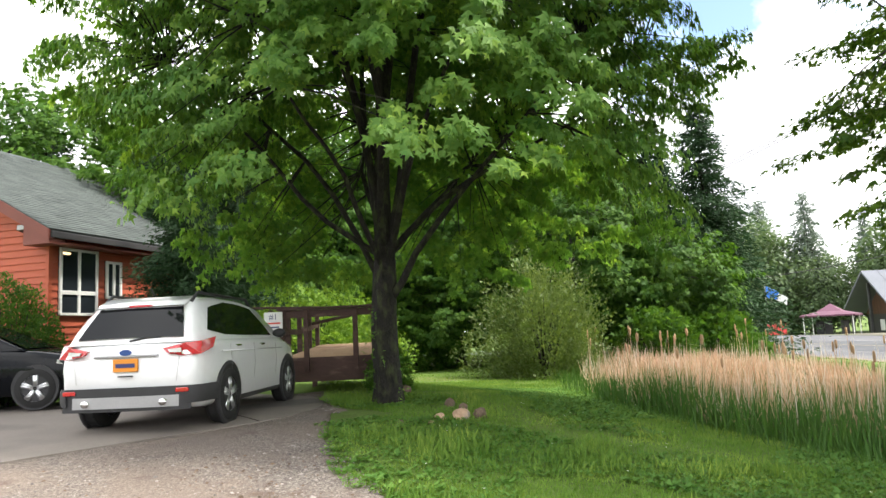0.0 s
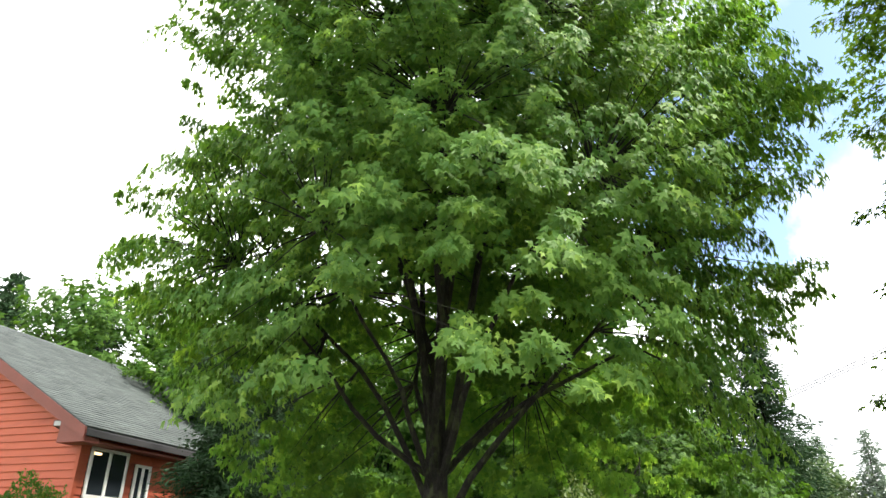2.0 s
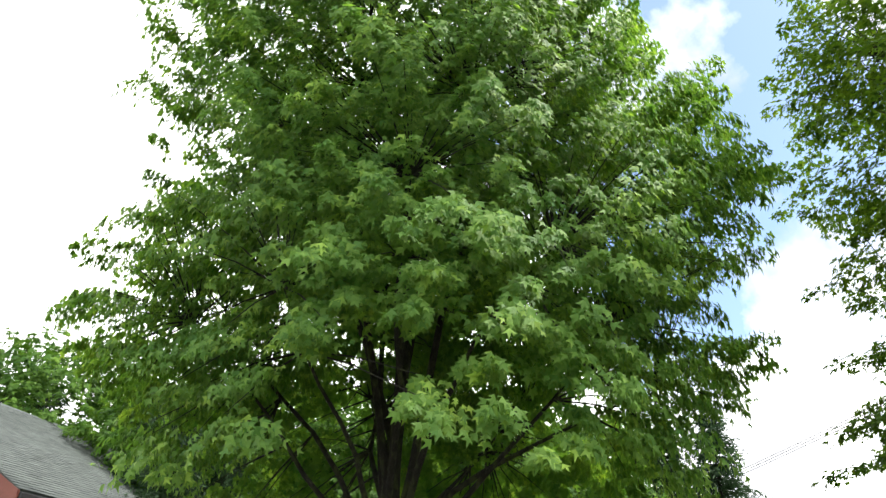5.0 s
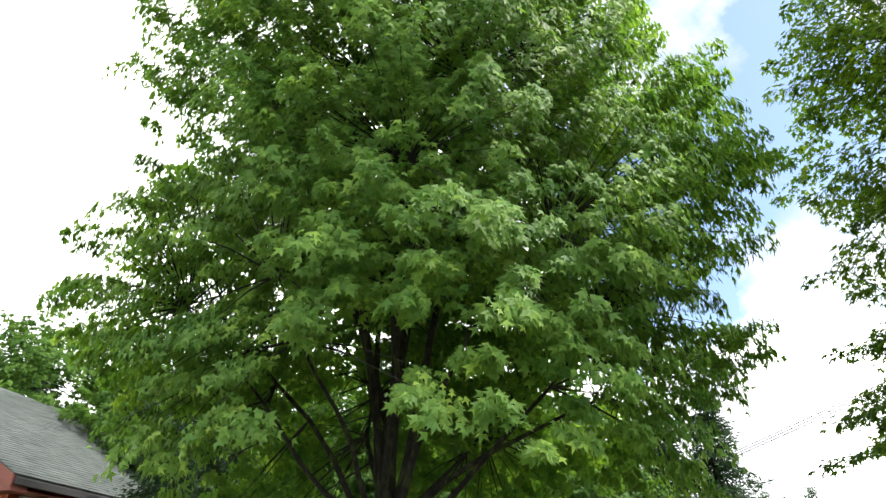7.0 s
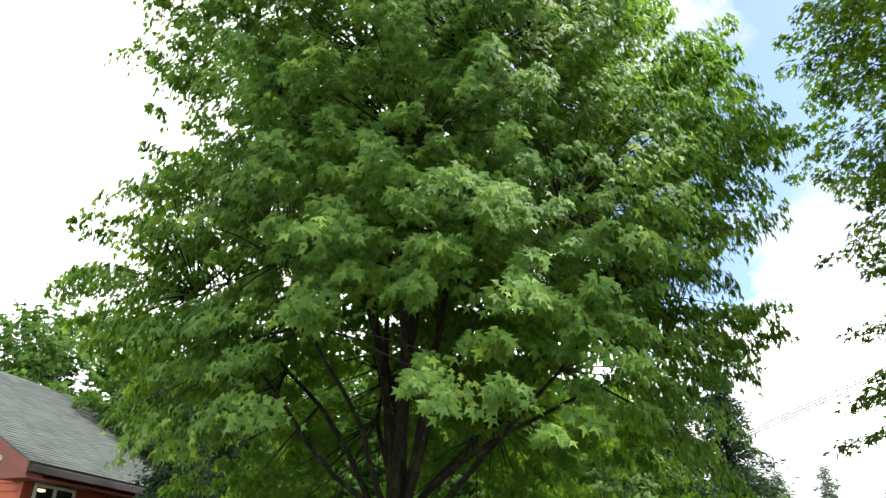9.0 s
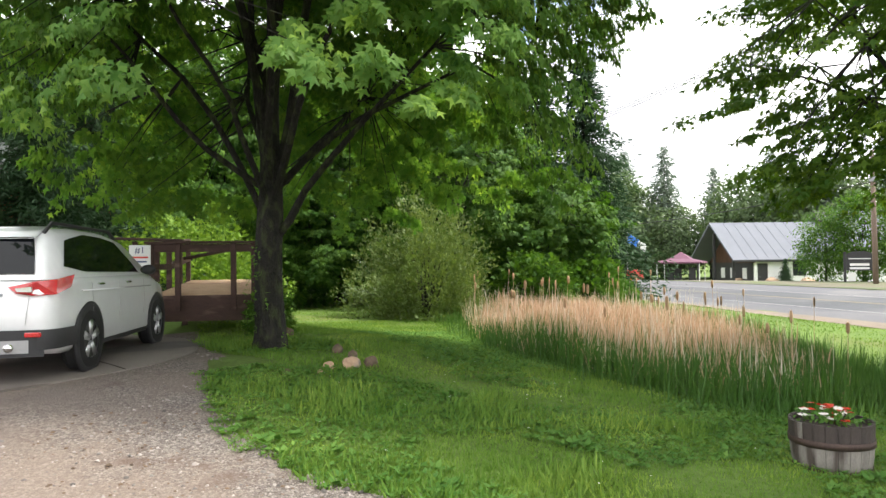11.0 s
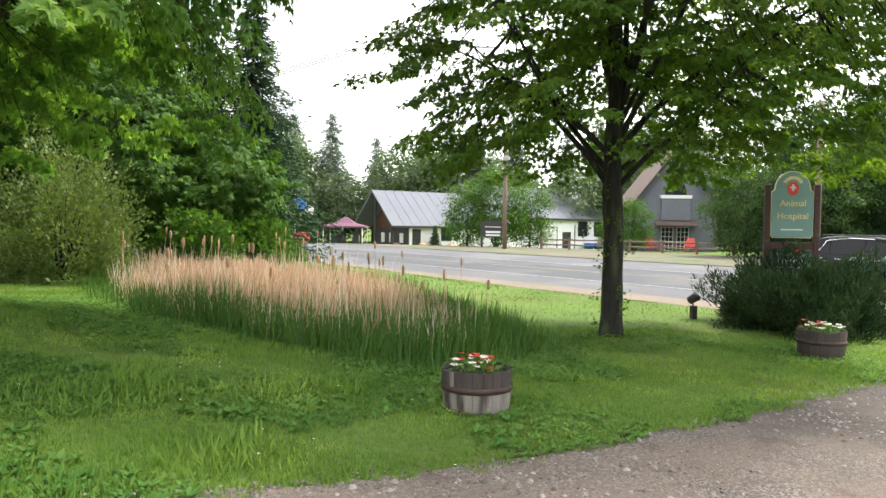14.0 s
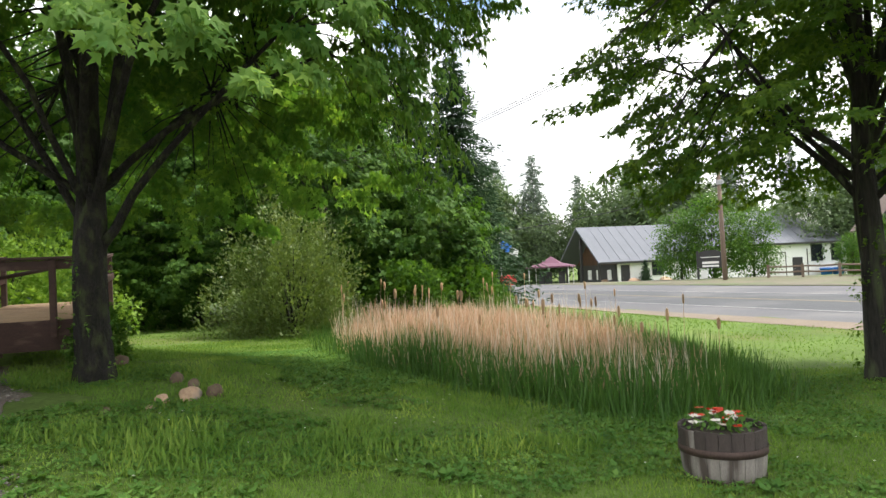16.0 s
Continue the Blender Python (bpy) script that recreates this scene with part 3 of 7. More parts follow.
road_band("road", -0.2, 16.2, M_ASPHALT, 0.0, 6, "wide grey worn asphalt highway")
road_band("road_lane", 2.6, 10.4, M_LANE, 0.006, 4, "newer dark asphalt travel lanes")
road_band("road_verge", -1.3, 0.1, M_SHOULDER, 0.012, 2, "sandy brown road shoulder", -13)
road_band("far_verge", 16.3, 30.0, M_VERGE, 0.03, 3, "gravelly brown verge before the buildings", -20, 60)
road_band("road_line", 6.35, 6.5, M_YELLOW, 0.012, 1, "faded yellow centre line")
road_band("road_line", 6.6, 6.75, M_YELLOW, 0.012, 1, "faded yellow centre line")
road_band("road_line", 2.75, 2.9, M_WHITELINE, 0.012, 1, "faded white edge line")
road_band("road_line", 10.1, 10.25, M_WHITELINE, 0.012, 1, "faded white edge line")


def on_lawn(x, y, past=0.10):
    if (x - 23.3) * 0.785 - (y - 2.96) * 0.62 > -1.2:
        return False
    if y > 6.8 and x < 5.75 and y < 13.5:
        return False
    return edge_side(x, y) > -past * (0.4 + 1.6 * (0.5 + noise.noise((x * 2.6, y * 2.6, 4.0))))


def grow_grass(name, n, area, hi, wide, label, near=None, thin=None, mat=None):
    pos = []
    x0, x1, y0, y1 = area
    while len(pos) < n:
        x, y = rng.uniform(x0, x1), rng.uniform(y0, y1)
        d = math.hypot(x - 0.9, y + 0.2)
        if near and rng.random() > near / max(near, d):
            continue
        if thin and noise.noise((x * 0.9, y * 0.9, 2.0)) < thin:
            continue
        if on_lawn(x, y):
            pos.append((x, y, height(x, y) - 0.01))
    pos = np.array(pos)
    tip = np.column_stack([rng.normal(0, 0.38, n), rng.normal(0, 0.38, n), np.ones(n)])
    clump = np.array([0.75 + 0.5 * (noise.noise((p[0] * 1.1, p[1] * 1.1, 7)) + 0.5) for p in pos])
    v, f = scatter(BLADE_V, BLADE_F, pos, tip, unit(n), wide * rng.uniform(0.6, 1.3, n), hi * clump * rng.uniform(0.5, 1.4, n))
    return tagged(new(name, from_arrays(name, v, f, mat or M_GRASS)), label, "grass", "", "stuff")


grow_grass("grass", 170000, (3.2, 13.5, -6.5, 12), 0.052, 0.0105, "short green lawn grass with uneven tufts", near=3.8)
grow_grass("grass", 60000, (8, 24, -8, 26), 0.042, 0.022, "short sunlit lawn grass farther off")

# ---- trees and shrubs ----


def bent(a, b, sag=0.0, n=5, wob=0.06, seed=0):
    a, b = Vector(a), Vector(b)
    length = (b - a).length
    pts = []
    for i in range(n + 1):
        t = i / n
        p = a.lerp(b, t)
        p.z += sag * length * math.sin(math.pi * t)
        p += Vector((noise.noise((seed, t * 2.2, 0.3)), noise.noise((seed, t * 2.2, 7.1)), 0)) * wob * length * min(1.0, 3 * t)
        pts.append(p)
    return pts


def broadleaf(name, m, h, fork, rx, base, trunk_r, clusters, per, leaf, mat, bark, label, template=(LEAF_V, LEAF_F), limbs=9, spread=0.30, droop=0.55, seed=1, gaps=0.0, lean=(0, 0), low=(), shell=0.45, body=None, hollow=None, shift=(0, 0), rough=0.22, puff=(1.0, 1.0, 0.62), style="", inner=0.35, apart=0.0, bare=(0, 0)):
    """A tree: flared trunk, limbs that fork out and up, twigs, and a crown of single leaves in hanging sprays."""
    rnd = random.Random(seed)
    thing = root(name, m, label, "tree")
    g = Geo()
    n = 40
    tr = []
    reach = h * 0.82
    for i in range(n + 1):
        z = -0.15 + (reach + 0.15) * (i / n) ** 1.7
        thin = 1.0 - 0.10 * min(1, z / fork) if z < fork else 0.90 * (1 - 0.93 * ((z - fork) / (reach - fork)) ** 0.6)
        tr.append((Vector((lean[0] * z + (0.04 + 0.035 * z) * noise.noise((seed, z * 0.5, 0)), lean[1] * z + (0.04 + 0.035 * z) * noise.noise((seed, z * 0.5, 4)), z)), trunk_r * (thin + 0.26 * math.exp(-max(z, 0) * 4.5))))
    g.tube([p for p, _ in tr], [r for _, r in tr], 18)
    me = g.mesh("trunk", bark, True)
    for v in me.vertices:
        a = math.atan2(v.co.y, v.co.x)
        if v.co.z < fork * 1.3:
            k = 1 + 0.16 * noise.noise((math.cos(a) * 2.2, math.sin(a) * 2.2, v.co.z * 0.9 + seed)) + 0.07 * math.sin(a * 5 + seed) + 0.08 * noise.noise((math.cos(a) * 7, math.sin(a) * 7, v.co.z * 2.5))
            v.co.x *= k
            v.co.y *= k
    trunk = part("trunk", me, thing)
    top = tr[-1][0]
    cz, hz = (h + base) / 2, (h - base) / 2

    def envelope(p, cx=shift[0], cy=shift[1]):
        """0 in the middle of the crown, 1 at its outline."""
        dz = (p.z - cz) / hz
        widen = body(dz) if body else math.sqrt(max(0.02, 1 - min(1, abs(dz)) ** 2.2))
        a = math.atan2(p.y - cy, p.x - cx)
        k = 1 + rough * noise.noise((math.cos(a) * 1.6 + seed, math.sin(a) * 1.6, p.z * 0.45)) + rough * 0.6 * noise.noise((math.cos(a) * 4 + seed, math.sin(a) * 4, p.z * 0.9))
        return math.hypot(p.x - cx, p.y - cy) / (rx * widen * k) if abs(dz) < 1 else 2.0

    nodes = []
    ends = []
    for i in range(limbs):
        a = 2 * math.pi * (i + 0.4 * rnd.random()) / limbs
        up = rnd.uniform(0.45, 0.95) if i % 3 else 1.0
        r = rx * (0.25 + 0.5 * (1 - up) + 0.15 * rnd.random())
        ends.append((Vector((r * math.cos(a), r * math.sin(a), base + (h - base) * up * 0.92)), rnd.uniform(0.95, 1.9)))
    for e in low:
        ends.append((Vector(e), rnd.uniform(0.74, 1.25)))
    for i, (e, s) in enumerate(ends):
        start = min((p for p, _ in tr), key=lambda p: abs(p.z - fork * s)).copy()
        big = e.z > cz
        pts = bent(start, e, -0.05 if not big else 0.02, 8, 0.09, seed * 13 + i)
        if not big:
            pts = [Vector((p.x, p.y, start.z + (e.z - start.z) * (j / 8) ** (0.8 + 0.35 * (i % 3 == 0)))) for j, p in enumerate(pts)]
        r0 = trunk_r * (0.36 if big else 0.31) * rnd.uniform(0.8, 1.15)
        gl = Geo()
        gl.tube(pts, [r0 * (1 - 0.86 * j / 8) for j in range(9)], 7)
        part("limb", gl.mesh("limb", bark, True), thing)
        nodes += [(p, r0 * (1 - 0.86 * j / 8)) for j, p in enumerate(pts) if j > 1]
    node_np = np.array([tuple(p) for p, _ in nodes])
    centres, outs, taken = [], [], {}
    tries = 0
    while len(centres) < clusters and tries < clusters * 90:
        tries += 1
        p = Vector((rnd.uniform(-1.15, 1.15) * rx, rnd.uniform(-1.15, 1.15) * rx, rnd.uniform(base, h)))
        e = envelope(p)
        if style and e < 0.72 and rnd.random() > inner:
            continue
        if e > 1 or e < shell * rnd.random() ** 0.6 or (hollow and p.z < hollow[1] and math.hypot(p.x - bare[0], p.y - bare[1]) < hollow[0] * (1 - 0.6 * (p.z - base) / (hollow[1] - base))):
            continue
        if gaps and noise.noise((p.x * 0.55 + seed, p.y * 0.55, p.z * 0.7)) < -0.5 + gaps:
            continue
        if apart:
            cell = (math.floor(p.x / apart), math.floor(p.y / apart), math.floor(p.z / apart))
            if any((cell[0] + i, cell[1] + j, cell[2] + q) in taken and (taken[cell[0] + i, cell[1] + j, cell[2] + q] - p).length < apart for i in (-1, 0, 1) for j in (-1, 0, 1) for q in (-1, 0, 1)):
                continue
            taken[cell] = p
        centres.append(p)
        outs.append(Vector((p.x, p.y, (p.z - cz) * 0.6)).normalized())
    tw = Geo()
    for i, p in enumerate(centres):
        d = ((node_np - tuple(p)) ** 2).sum(axis=1)
        q = nodes[int(d.argmin())][0]
        if i % 2 == 0 and 0.05 < (q - p).length < rx * 0.6:
            tw.tube([q, q.lerp(p, 0.5) + Vector((0, 0, 0.06)), p], [0.016 * trunk_r / 0.2 + 0.006, 0.010, 0.004], 3, False)
    part("twig_work", tw.mesh("twig_work", bark, True), thing, kind="stuff")
    c = np.array([tuple(p) for p in centres])
    o = np.array([tuple(p) for p in outs])
    k = np.repeat(np.arange(len(c)), per)
    total = len(k)
    along = rng.random(total)
    if style:
        # leafy shoots: leaves in ranks along a short branchlet, shingled and hanging, or laid flat in tiers
        lift = 0.60 if style == "plume" else 0.05
        ax = o * np.array([1, 1, 0.8]) + unit(len(c)) * 0.45 + np.array([0, 0, lift])
        if style == "layer":
            ax[:, 2] *= 0.35
        ax /= np.linalg.norm(ax, axis=1, keepdims=True)
        length = spread * rng.uniform(0.7, 1.5, len(c))
        side = np.cross(ax, np.array([0, 0, 1.0])) + unit(len(c)) * 0.15
        side /= np.maximum(np.linalg.norm(side, axis=1, keepdims=True), 1e-3)
        across = np.clip(rng.normal(0, 0.5, total), -1, 1) * (1.05 - 0.55 * along)
        thick = np.clip(rng.normal(0, 0.5, total), -1, 1)
        pos = c[k] + ax[k] * ((along - 0.45) * length[k])[:, None] + side[k] * (across * length[k] * puff[0])[:, None]
        pos[:, 2] += thick * length[k] * puff[2] - np.abs(across) * length[k] * 0.30 * droop - (along ** 2) * length[k] * droop * 0.45
        tip = ax[k] * 0.40 + side[k] * (np.sign(across) * 0.50)[:, None] + unit(total) * 0.40 + np.array([0, 0, -droop])
        nor = np.array([0, 0, 0.75]) + o[k] * (0.9 if style == "plume" else 0.3) + unit(total) * 0.35
        s = leaf * rng.uniform(0.6, 1.25, total)
    else:
        size = spread * rng.uniform(0.7, 1.3, len(c))[k]
        off = np.clip(rng.normal(size=(total, 3)), -1.5, 1.5) * size[:, None] * np.array(puff)
        pos = c[k] + off + o[k] * (along * spread * 0.9)[:, None]
        pos[:, 2] -= (along ** 2) * spread * droop
        tip = o[k] * 0.55 + unit(total) * 0.75 + np.array([0, 0, -droop])
        nor = np.array([0, 0, 1.0]) + unit(total) * 0.55 + o[k] * 0.25
        s = leaf * rng.uniform(0.65, 1.25, total)
    v, f = scatter(template[0], template[1], pos, tip, nor, s, s)
    part("crown", from_arrays("crown", v, f, mat), thing)
    return thing


def conifer(name, m, h, r, mat, bark, label, whorls=26, sprays=90, size=0.34, seed=1, bare=0.06):
    """A spruce: straight stem, tiers of drooping boughs with needle sprays."""
    rnd = random.Random(seed)
    thing = root(name, m, label, "tree")
    g = Geo()
    g.tube([(0, 0, h * i / 8 - 0.1) for i in range(9)], [0.016 * h * (1 - 0.95 * i / 8) for i in range(9)], 7)
    part("trunk", g.mesh("trunk", bark, True), thing)
    boughs = Geo()
    pos, tip, sz = [], [], []
    for w in range(whorls):
        t = bare + (1 - bare) * (w / whorls) ** 0.9
        z = h * t
        reach = r * (1 - t) ** 0.82 * rnd.uniform(0.78, 1.12) + 0.12
        count = rnd.randint(5, 8)
        for b in range(count):
            a = 2 * math.pi * (b + rnd.random() * 0.7) / count
            out = Vector((math.cos(a), math.sin(a), 0))
            length = reach * rnd.uniform(0.45, 1.25)
            end = out * length + Vector((0, 0, z - length * rnd.uniform(0.05, 0.45) + 0.12 * length * (t > 0.75)))
            boughs.tube([(0, 0, z), out * length * 0.55 + Vector((0, 0, z - length * 0.08)), end], [0.006 * h * (1 - t) + 0.008, 0.012, 0.004], 3, False)
            k = max(4, int(sprays * length / r))
            for i in range(k):
                s = rnd.random() ** 0.7
                p = Vector((0, 0, z)).lerp(end, s) + Vector((rnd.gauss(0, 1), rnd.gauss(0, 1), rnd.gauss(-0.35, 0.6))) * 0.16 * length * (0.35 + 0.65 * s)
                pos.append(tuple(p))
                d = out * 0.8 + Vector((rnd.gauss(0, 0.6), rnd.gauss(0, 0.6), rnd.gauss(-0.25, 0.35)))
                tip.append(tuple(d))
                sz.append(size * rnd.uniform(0.6, 1.2))
    part("branchwork", boughs.mesh("branchwork", bark), thing, kind="stuff")
    pos, tip, sz = np.array(pos), np.array(tip), np.array(sz)
    v, f = scatter(OVAL_V, OVAL_F, pos, tip, unit(len(pos)) + np.array([0, 0, 0.6]), sz * 0.34, sz)
    part("crown", from_arrays("crown", v, f, mat), thing)
    return thing


def shrub(name, m, rx, ry, h, mat, label, leaves, leaf, seed=1, template=(OVAL_V, OVAL_F), stems=14, upright=0.3, category="shrub", lump=0.22):
    """A bush: fan of stems and a lumpy body of single leaves."""
    rnd = random.Random(seed)
    thing = root(name, m, label, category)
    g = Geo()
    for i in range(stems):
        a, k = rnd.uniform(0, 6.28), rnd.uniform(0.2, 0.8)
        g.tube([(0.1 * math.cos(a), 0.1 * math.sin(a), -0.1), (rx * k * 0.5 * math.cos(a), ry * k * 0.5 * math.sin(a), h * 0.4), (rx * k * math.cos(a), ry * k * math.sin(a), h * rnd.uniform(0.6, 0.85))], [0.03, 0.02, 0.006], 4, False)
    part("stem_fan", g.mesh("stem_fan", M_BARK2), thing, kind="stuff")
    d = unit(leaves)
    d[:, 2] = np.abs(d[:, 2]) * 1.0
    rad = np.array([1 + lump * 1.6 * noise.noise((p[0] * 2.3 + seed, p[1] * 2.3, p[2] * 2.3)) + lump * noise.noise((p[0] * 6, p[1] * 6, p[2] * 6 + seed)) for p in d])
    depth = 1 - 0.45 * rng.random(leaves) ** 1.7
    pos = d * (rad * depth)[:, None] * np.array([rx, ry, h])
    pos += rng.normal(0, 0.03, (leaves, 3))
    pos[:, 2] = np.maximum(pos[:, 2], 0.02)
    tip = d * 0.6 + unit(leaves) * 0.7 + np.array([0, 0, upright])
    s = leaf * rng.uniform(0.6, 1.3, leaves)
    v, f = scatter(template[0], template[1], pos, tip, unit(leaves) + np.array([0, 0, 0.7]), s * (1.0 if template[0] is LEAF_V else 0.9), s)
    part("leaves", from_arrays("leaves", v, f, mat), thing, kind="stuff")
    return thing


def at_ground(x, y, turn=0, drop=0.0):
    return pose(x, y, height(x, y) - drop, 0, 0, turn)


maple = broadleaf("maple_tree", at_ground(6.49, 8.05), 15.4, 2.0, 4.6, 2.15, 0.20, 3300, 84, 0.116, M_MAPLE, M_BARK,
                  "large full maple with mossy dark trunk and fresh green leaves", limbs=6, spread=0.56, seed=3, lean=(0.02, 0.01), droop=0.9,
                  low=((-3.0, 1.0, 5.2), (-2.6, -1.2, 5.0), (-2.4, 2.6, 6.6), (1.9, -2.6, 5.4), (3.2, -2.6, 4.8), (0.2, -3.0, 6.0), (3.4, 0.8, 5.0), (-1.6, -2.4, 6.6), (1.4, 3.0, 6.0)),
                  body=lambda d: max(0.15, 1 - 0.80 * max(0, d - 0.12) ** 1.5 - 0.42 * max(0, -d - 0.50) ** 1.0), shell=0.2, hollow=(3.9, 5.7), bare=(0.1, -0.9), shift=(0.30, -0.38), rough=0.26, puff=(0.42, 0.42, 0.16), gaps=0.14, style="plume", inner=0.70, apart=0.30)
young_maple = broadleaf("maple_tree", at_ground(12.2, -0.3), 14.0, 2.6, 4.15, 2.7, 0.165, 1750, 74, 0.108, M_MAPLE2, M_BARK2,
                        "slender maple with dark mossy trunk and layered spreading crown", limbs=7, spread=0.62, seed=8, gaps=0.27, droop=0.3,
                        low=((-1.0, 3.0, 4.7), (0.8, 2.8, 5.2), (-2.0, 2.0, 5.1), (-1.2, -3.6, 5.4), (0.5, -4.0, 6.2), (2.0, -2.4, 5.2), (-2.8, -1.2, 5.1), (-0.6, -2.4, 7.0), (0.2, 2.6, 6.6)),
                        body=lambda d: max(0.12, 1 - 0.55 * max(0, d) ** 1.6 - 0.30 * max(0, -d - 0.4) ** 1.2), shell=0.2, hollow=(1.5, 4.6), shift=(0.0, -0.60), rough=0.34, puff=(0.55, 0.55, 0.10), style="layer", inner=0.55, apart=0.36)



def sprout_growth(thing, r, top, n, leaf, mat):
    """Short leafy shoots breaking from the bark."""
    a, z = rng.uniform(0, 6.28, n), top * rng.random(n) ** 1.3
    k = np.repeat(np.arange(n), 9)
    d = np.column_stack([np.cos(a), np.sin(a), np.zeros(n)])[k]
    pos = d * (r + 0.16 * rng.random(len(k)))[:, None] + np.column_stack([0.02 * z[k], 0.01 * z[k], z[k] + rng.normal(0, 0.05, len(k))])
    tip = d * 0.6 + unit(len(k)) * 0.6 + np.array([0, 0, -0.4])
    s = leaf * rng.uniform(0.6, 1.2, len(k))
    v, f = scatter(LEAF_V, LEAF_F, pos, tip, unit(len(k)) * 0.5 + np.array([0, 0, 0.8]), s, s)
    part("sprout_growth", from_arrays("sprout_growth", v, f, mat), thing, "small green leaves sprouting from the bark", kind="stuff")


sprout_growth(maple, 0.21, 1.5, 34, 0.055, M_MAPLE)
sprout_growth(young_maple, 0.17, 2.6, 30, 0.06, M_MAPLE2)

# wood edge behind the lawn
wood_a = broadleaf("woodland_tree", at_ground(18.2, 14.0), 6.6, 1.2, 3.0, 0.5, 0.10, 520, 44, 0.165, M_WOODS, M_BARK2, "leafy young hardwood at the wood edge", template=(LEAF_V, LEAF_F), limbs=7, spread=0.62, seed=21, style="plume", puff=(0.45, 0.45, 0.14), inner=0.3, apart=0.30, rough=0.35, gaps=0.12)
wood_b = broadleaf("woodland_tree", at_ground(20.4, 12.2), 4.7, 1.0, 2.5, 0.3, 0.10, 420, 44, 0.165, M_WOODS, M_BARK2, "leafy young hardwood at the wood edge", template=(LEAF_V, LEAF_F), limbs=7, spread=0.60, seed=22, style="plume", puff=(0.45, 0.45, 0.14), inner=0.3, apart=0.30, rough=0.35, gaps=0.12)
wood_c = broadleaf("woodland_tree", at_ground(17.4, 19.0), 9.5, 1.8, 3.6, 0.8, 0.14, 760, 40, 0.20, M_WOODS, M_BARK2, "tall leafy hardwood in deep shade", template=(LEAF_V, LEAF_F), limbs=7, spread=0.75, seed=23, style="plume", puff=(0.5, 0.5, 0.14), inner=0.3, apart=0.36, rough=0.32, gaps=0.10)
for i, (src, x, y, k, turn) in enumerate(((wood_c, 14.6, 22.6, 1.05, 40), (wood_c, 11.2, 24.5, 1.1, 110), (wood_c, 8.0, 22.5, 0.9, 200), (wood_c, 21.5, 18.5, 1.1, 300), (wood_a, 15.6, 17.6, 0.8, 70), (wood_b, 12.6, 20.0, 0.75, 160),
                                          (wood_a, 22.8, 15.2, 0.72, 250), (wood_c, 26.0, 20.0, 1.15, 75), (wood_c, 19.0, 25.0, 1.25, 15), (wood_c, 5.6, 27.5, 1.15, 145), (wood_a, 10.0, 19.0, 0.7, 222), (wood_c, 30.0, 25.0, 1.2, 190))):
    t = copy_thing(src, at_ground(x, y, turn))
    t.scale = (k, k, k)

spruce = conifer("spruce_tree", at_ground(26.2, 13.6), 10.4, 3.0, M_SPRUCE, M_BARK2, "tall dark ragged spruce at the wood edge", 34, 330, 0.27, 5)
for i, (x, y, k, turn) in enumerate(((23.6, 14.2, 0.85, 60), (5.7, 14.9, 0.55, 100), (7.6, 16.6, 0.66, 10), (9.4, 31, 1.15, 200), (5.4, 30.0, 1.08, 20), (2.4, 37.5, 1.35, 20), (-2.5, 36, 1.2, 90), (7.2, 20.0, 0.75, 50), (13.5, 28, 1.1, 280))):
    t = copy_thing(spruce, at_ground(x, y, turn))
    t.scale = (k, k, k)

shrub("willow_shrub", at_ground(14.4, 12.0), 1.75, 1.75, 2.75, M_WILLOW, "rounded grey-green willow shrub on the lawn's edge", 22000, 0.085, 4, stems=20, upright=0.6, lump=0.40)
shrub("house_shrub", at_ground(2.3, 14.2), 0.95, 0.75, 2.25, M_WOODS, "clipped green shrub beside the red house", 17000, 0.062, 6, lump=0.12)
shrub("forsythia_bush", at_ground(9.4, 16.0), 3.0, 1.5, 2.3, M_FORSYTHIA, "bright yellow-green bush behind the wooden ramp", 12000, 0.11, 9, template=(LEAF_V, LEAF_F))
shrub("undergrowth", at_ground(7.55, 9.5), 0.45, 0.35, 0.9, M_WOODS, "low leafy sapling growing behind the trunk", 900, 0.10, 12, template=(LEAF_V, LEAF_F))
for i, (x, y, rx, h) in enumerate(((17.6, 10.6, 1.3, 1.7), (20.2, 10.6, 1.5, 1.8), (22.6, 11.2, 1.2, 1.3), (14.4, 18.0, 1.6, 2.4), (12.6, 20.2, 1.8, 2.2), (17.0, 14.2, 1.4, 2.2))):
    shrub("undergrowth", at_ground(x, y, i * 50), rx, rx * 0.9, h, M_WOODS, "tangled green brush along the wood edge", 3200, 0.15, 30 + i, template=(LEAF_V, LEAF_F))
shrub("mugo_pine", at_ground(14.75, -3.75), 2.0, 1.45, 1.28, M_MUGO, "wide dark green mugo pine at the sign's foot", 40000, 0.10, 15, template=(BLADE_V * np.array([0.24, 1, 1]), BLADE_F), upright=0.8, lump=0.3)

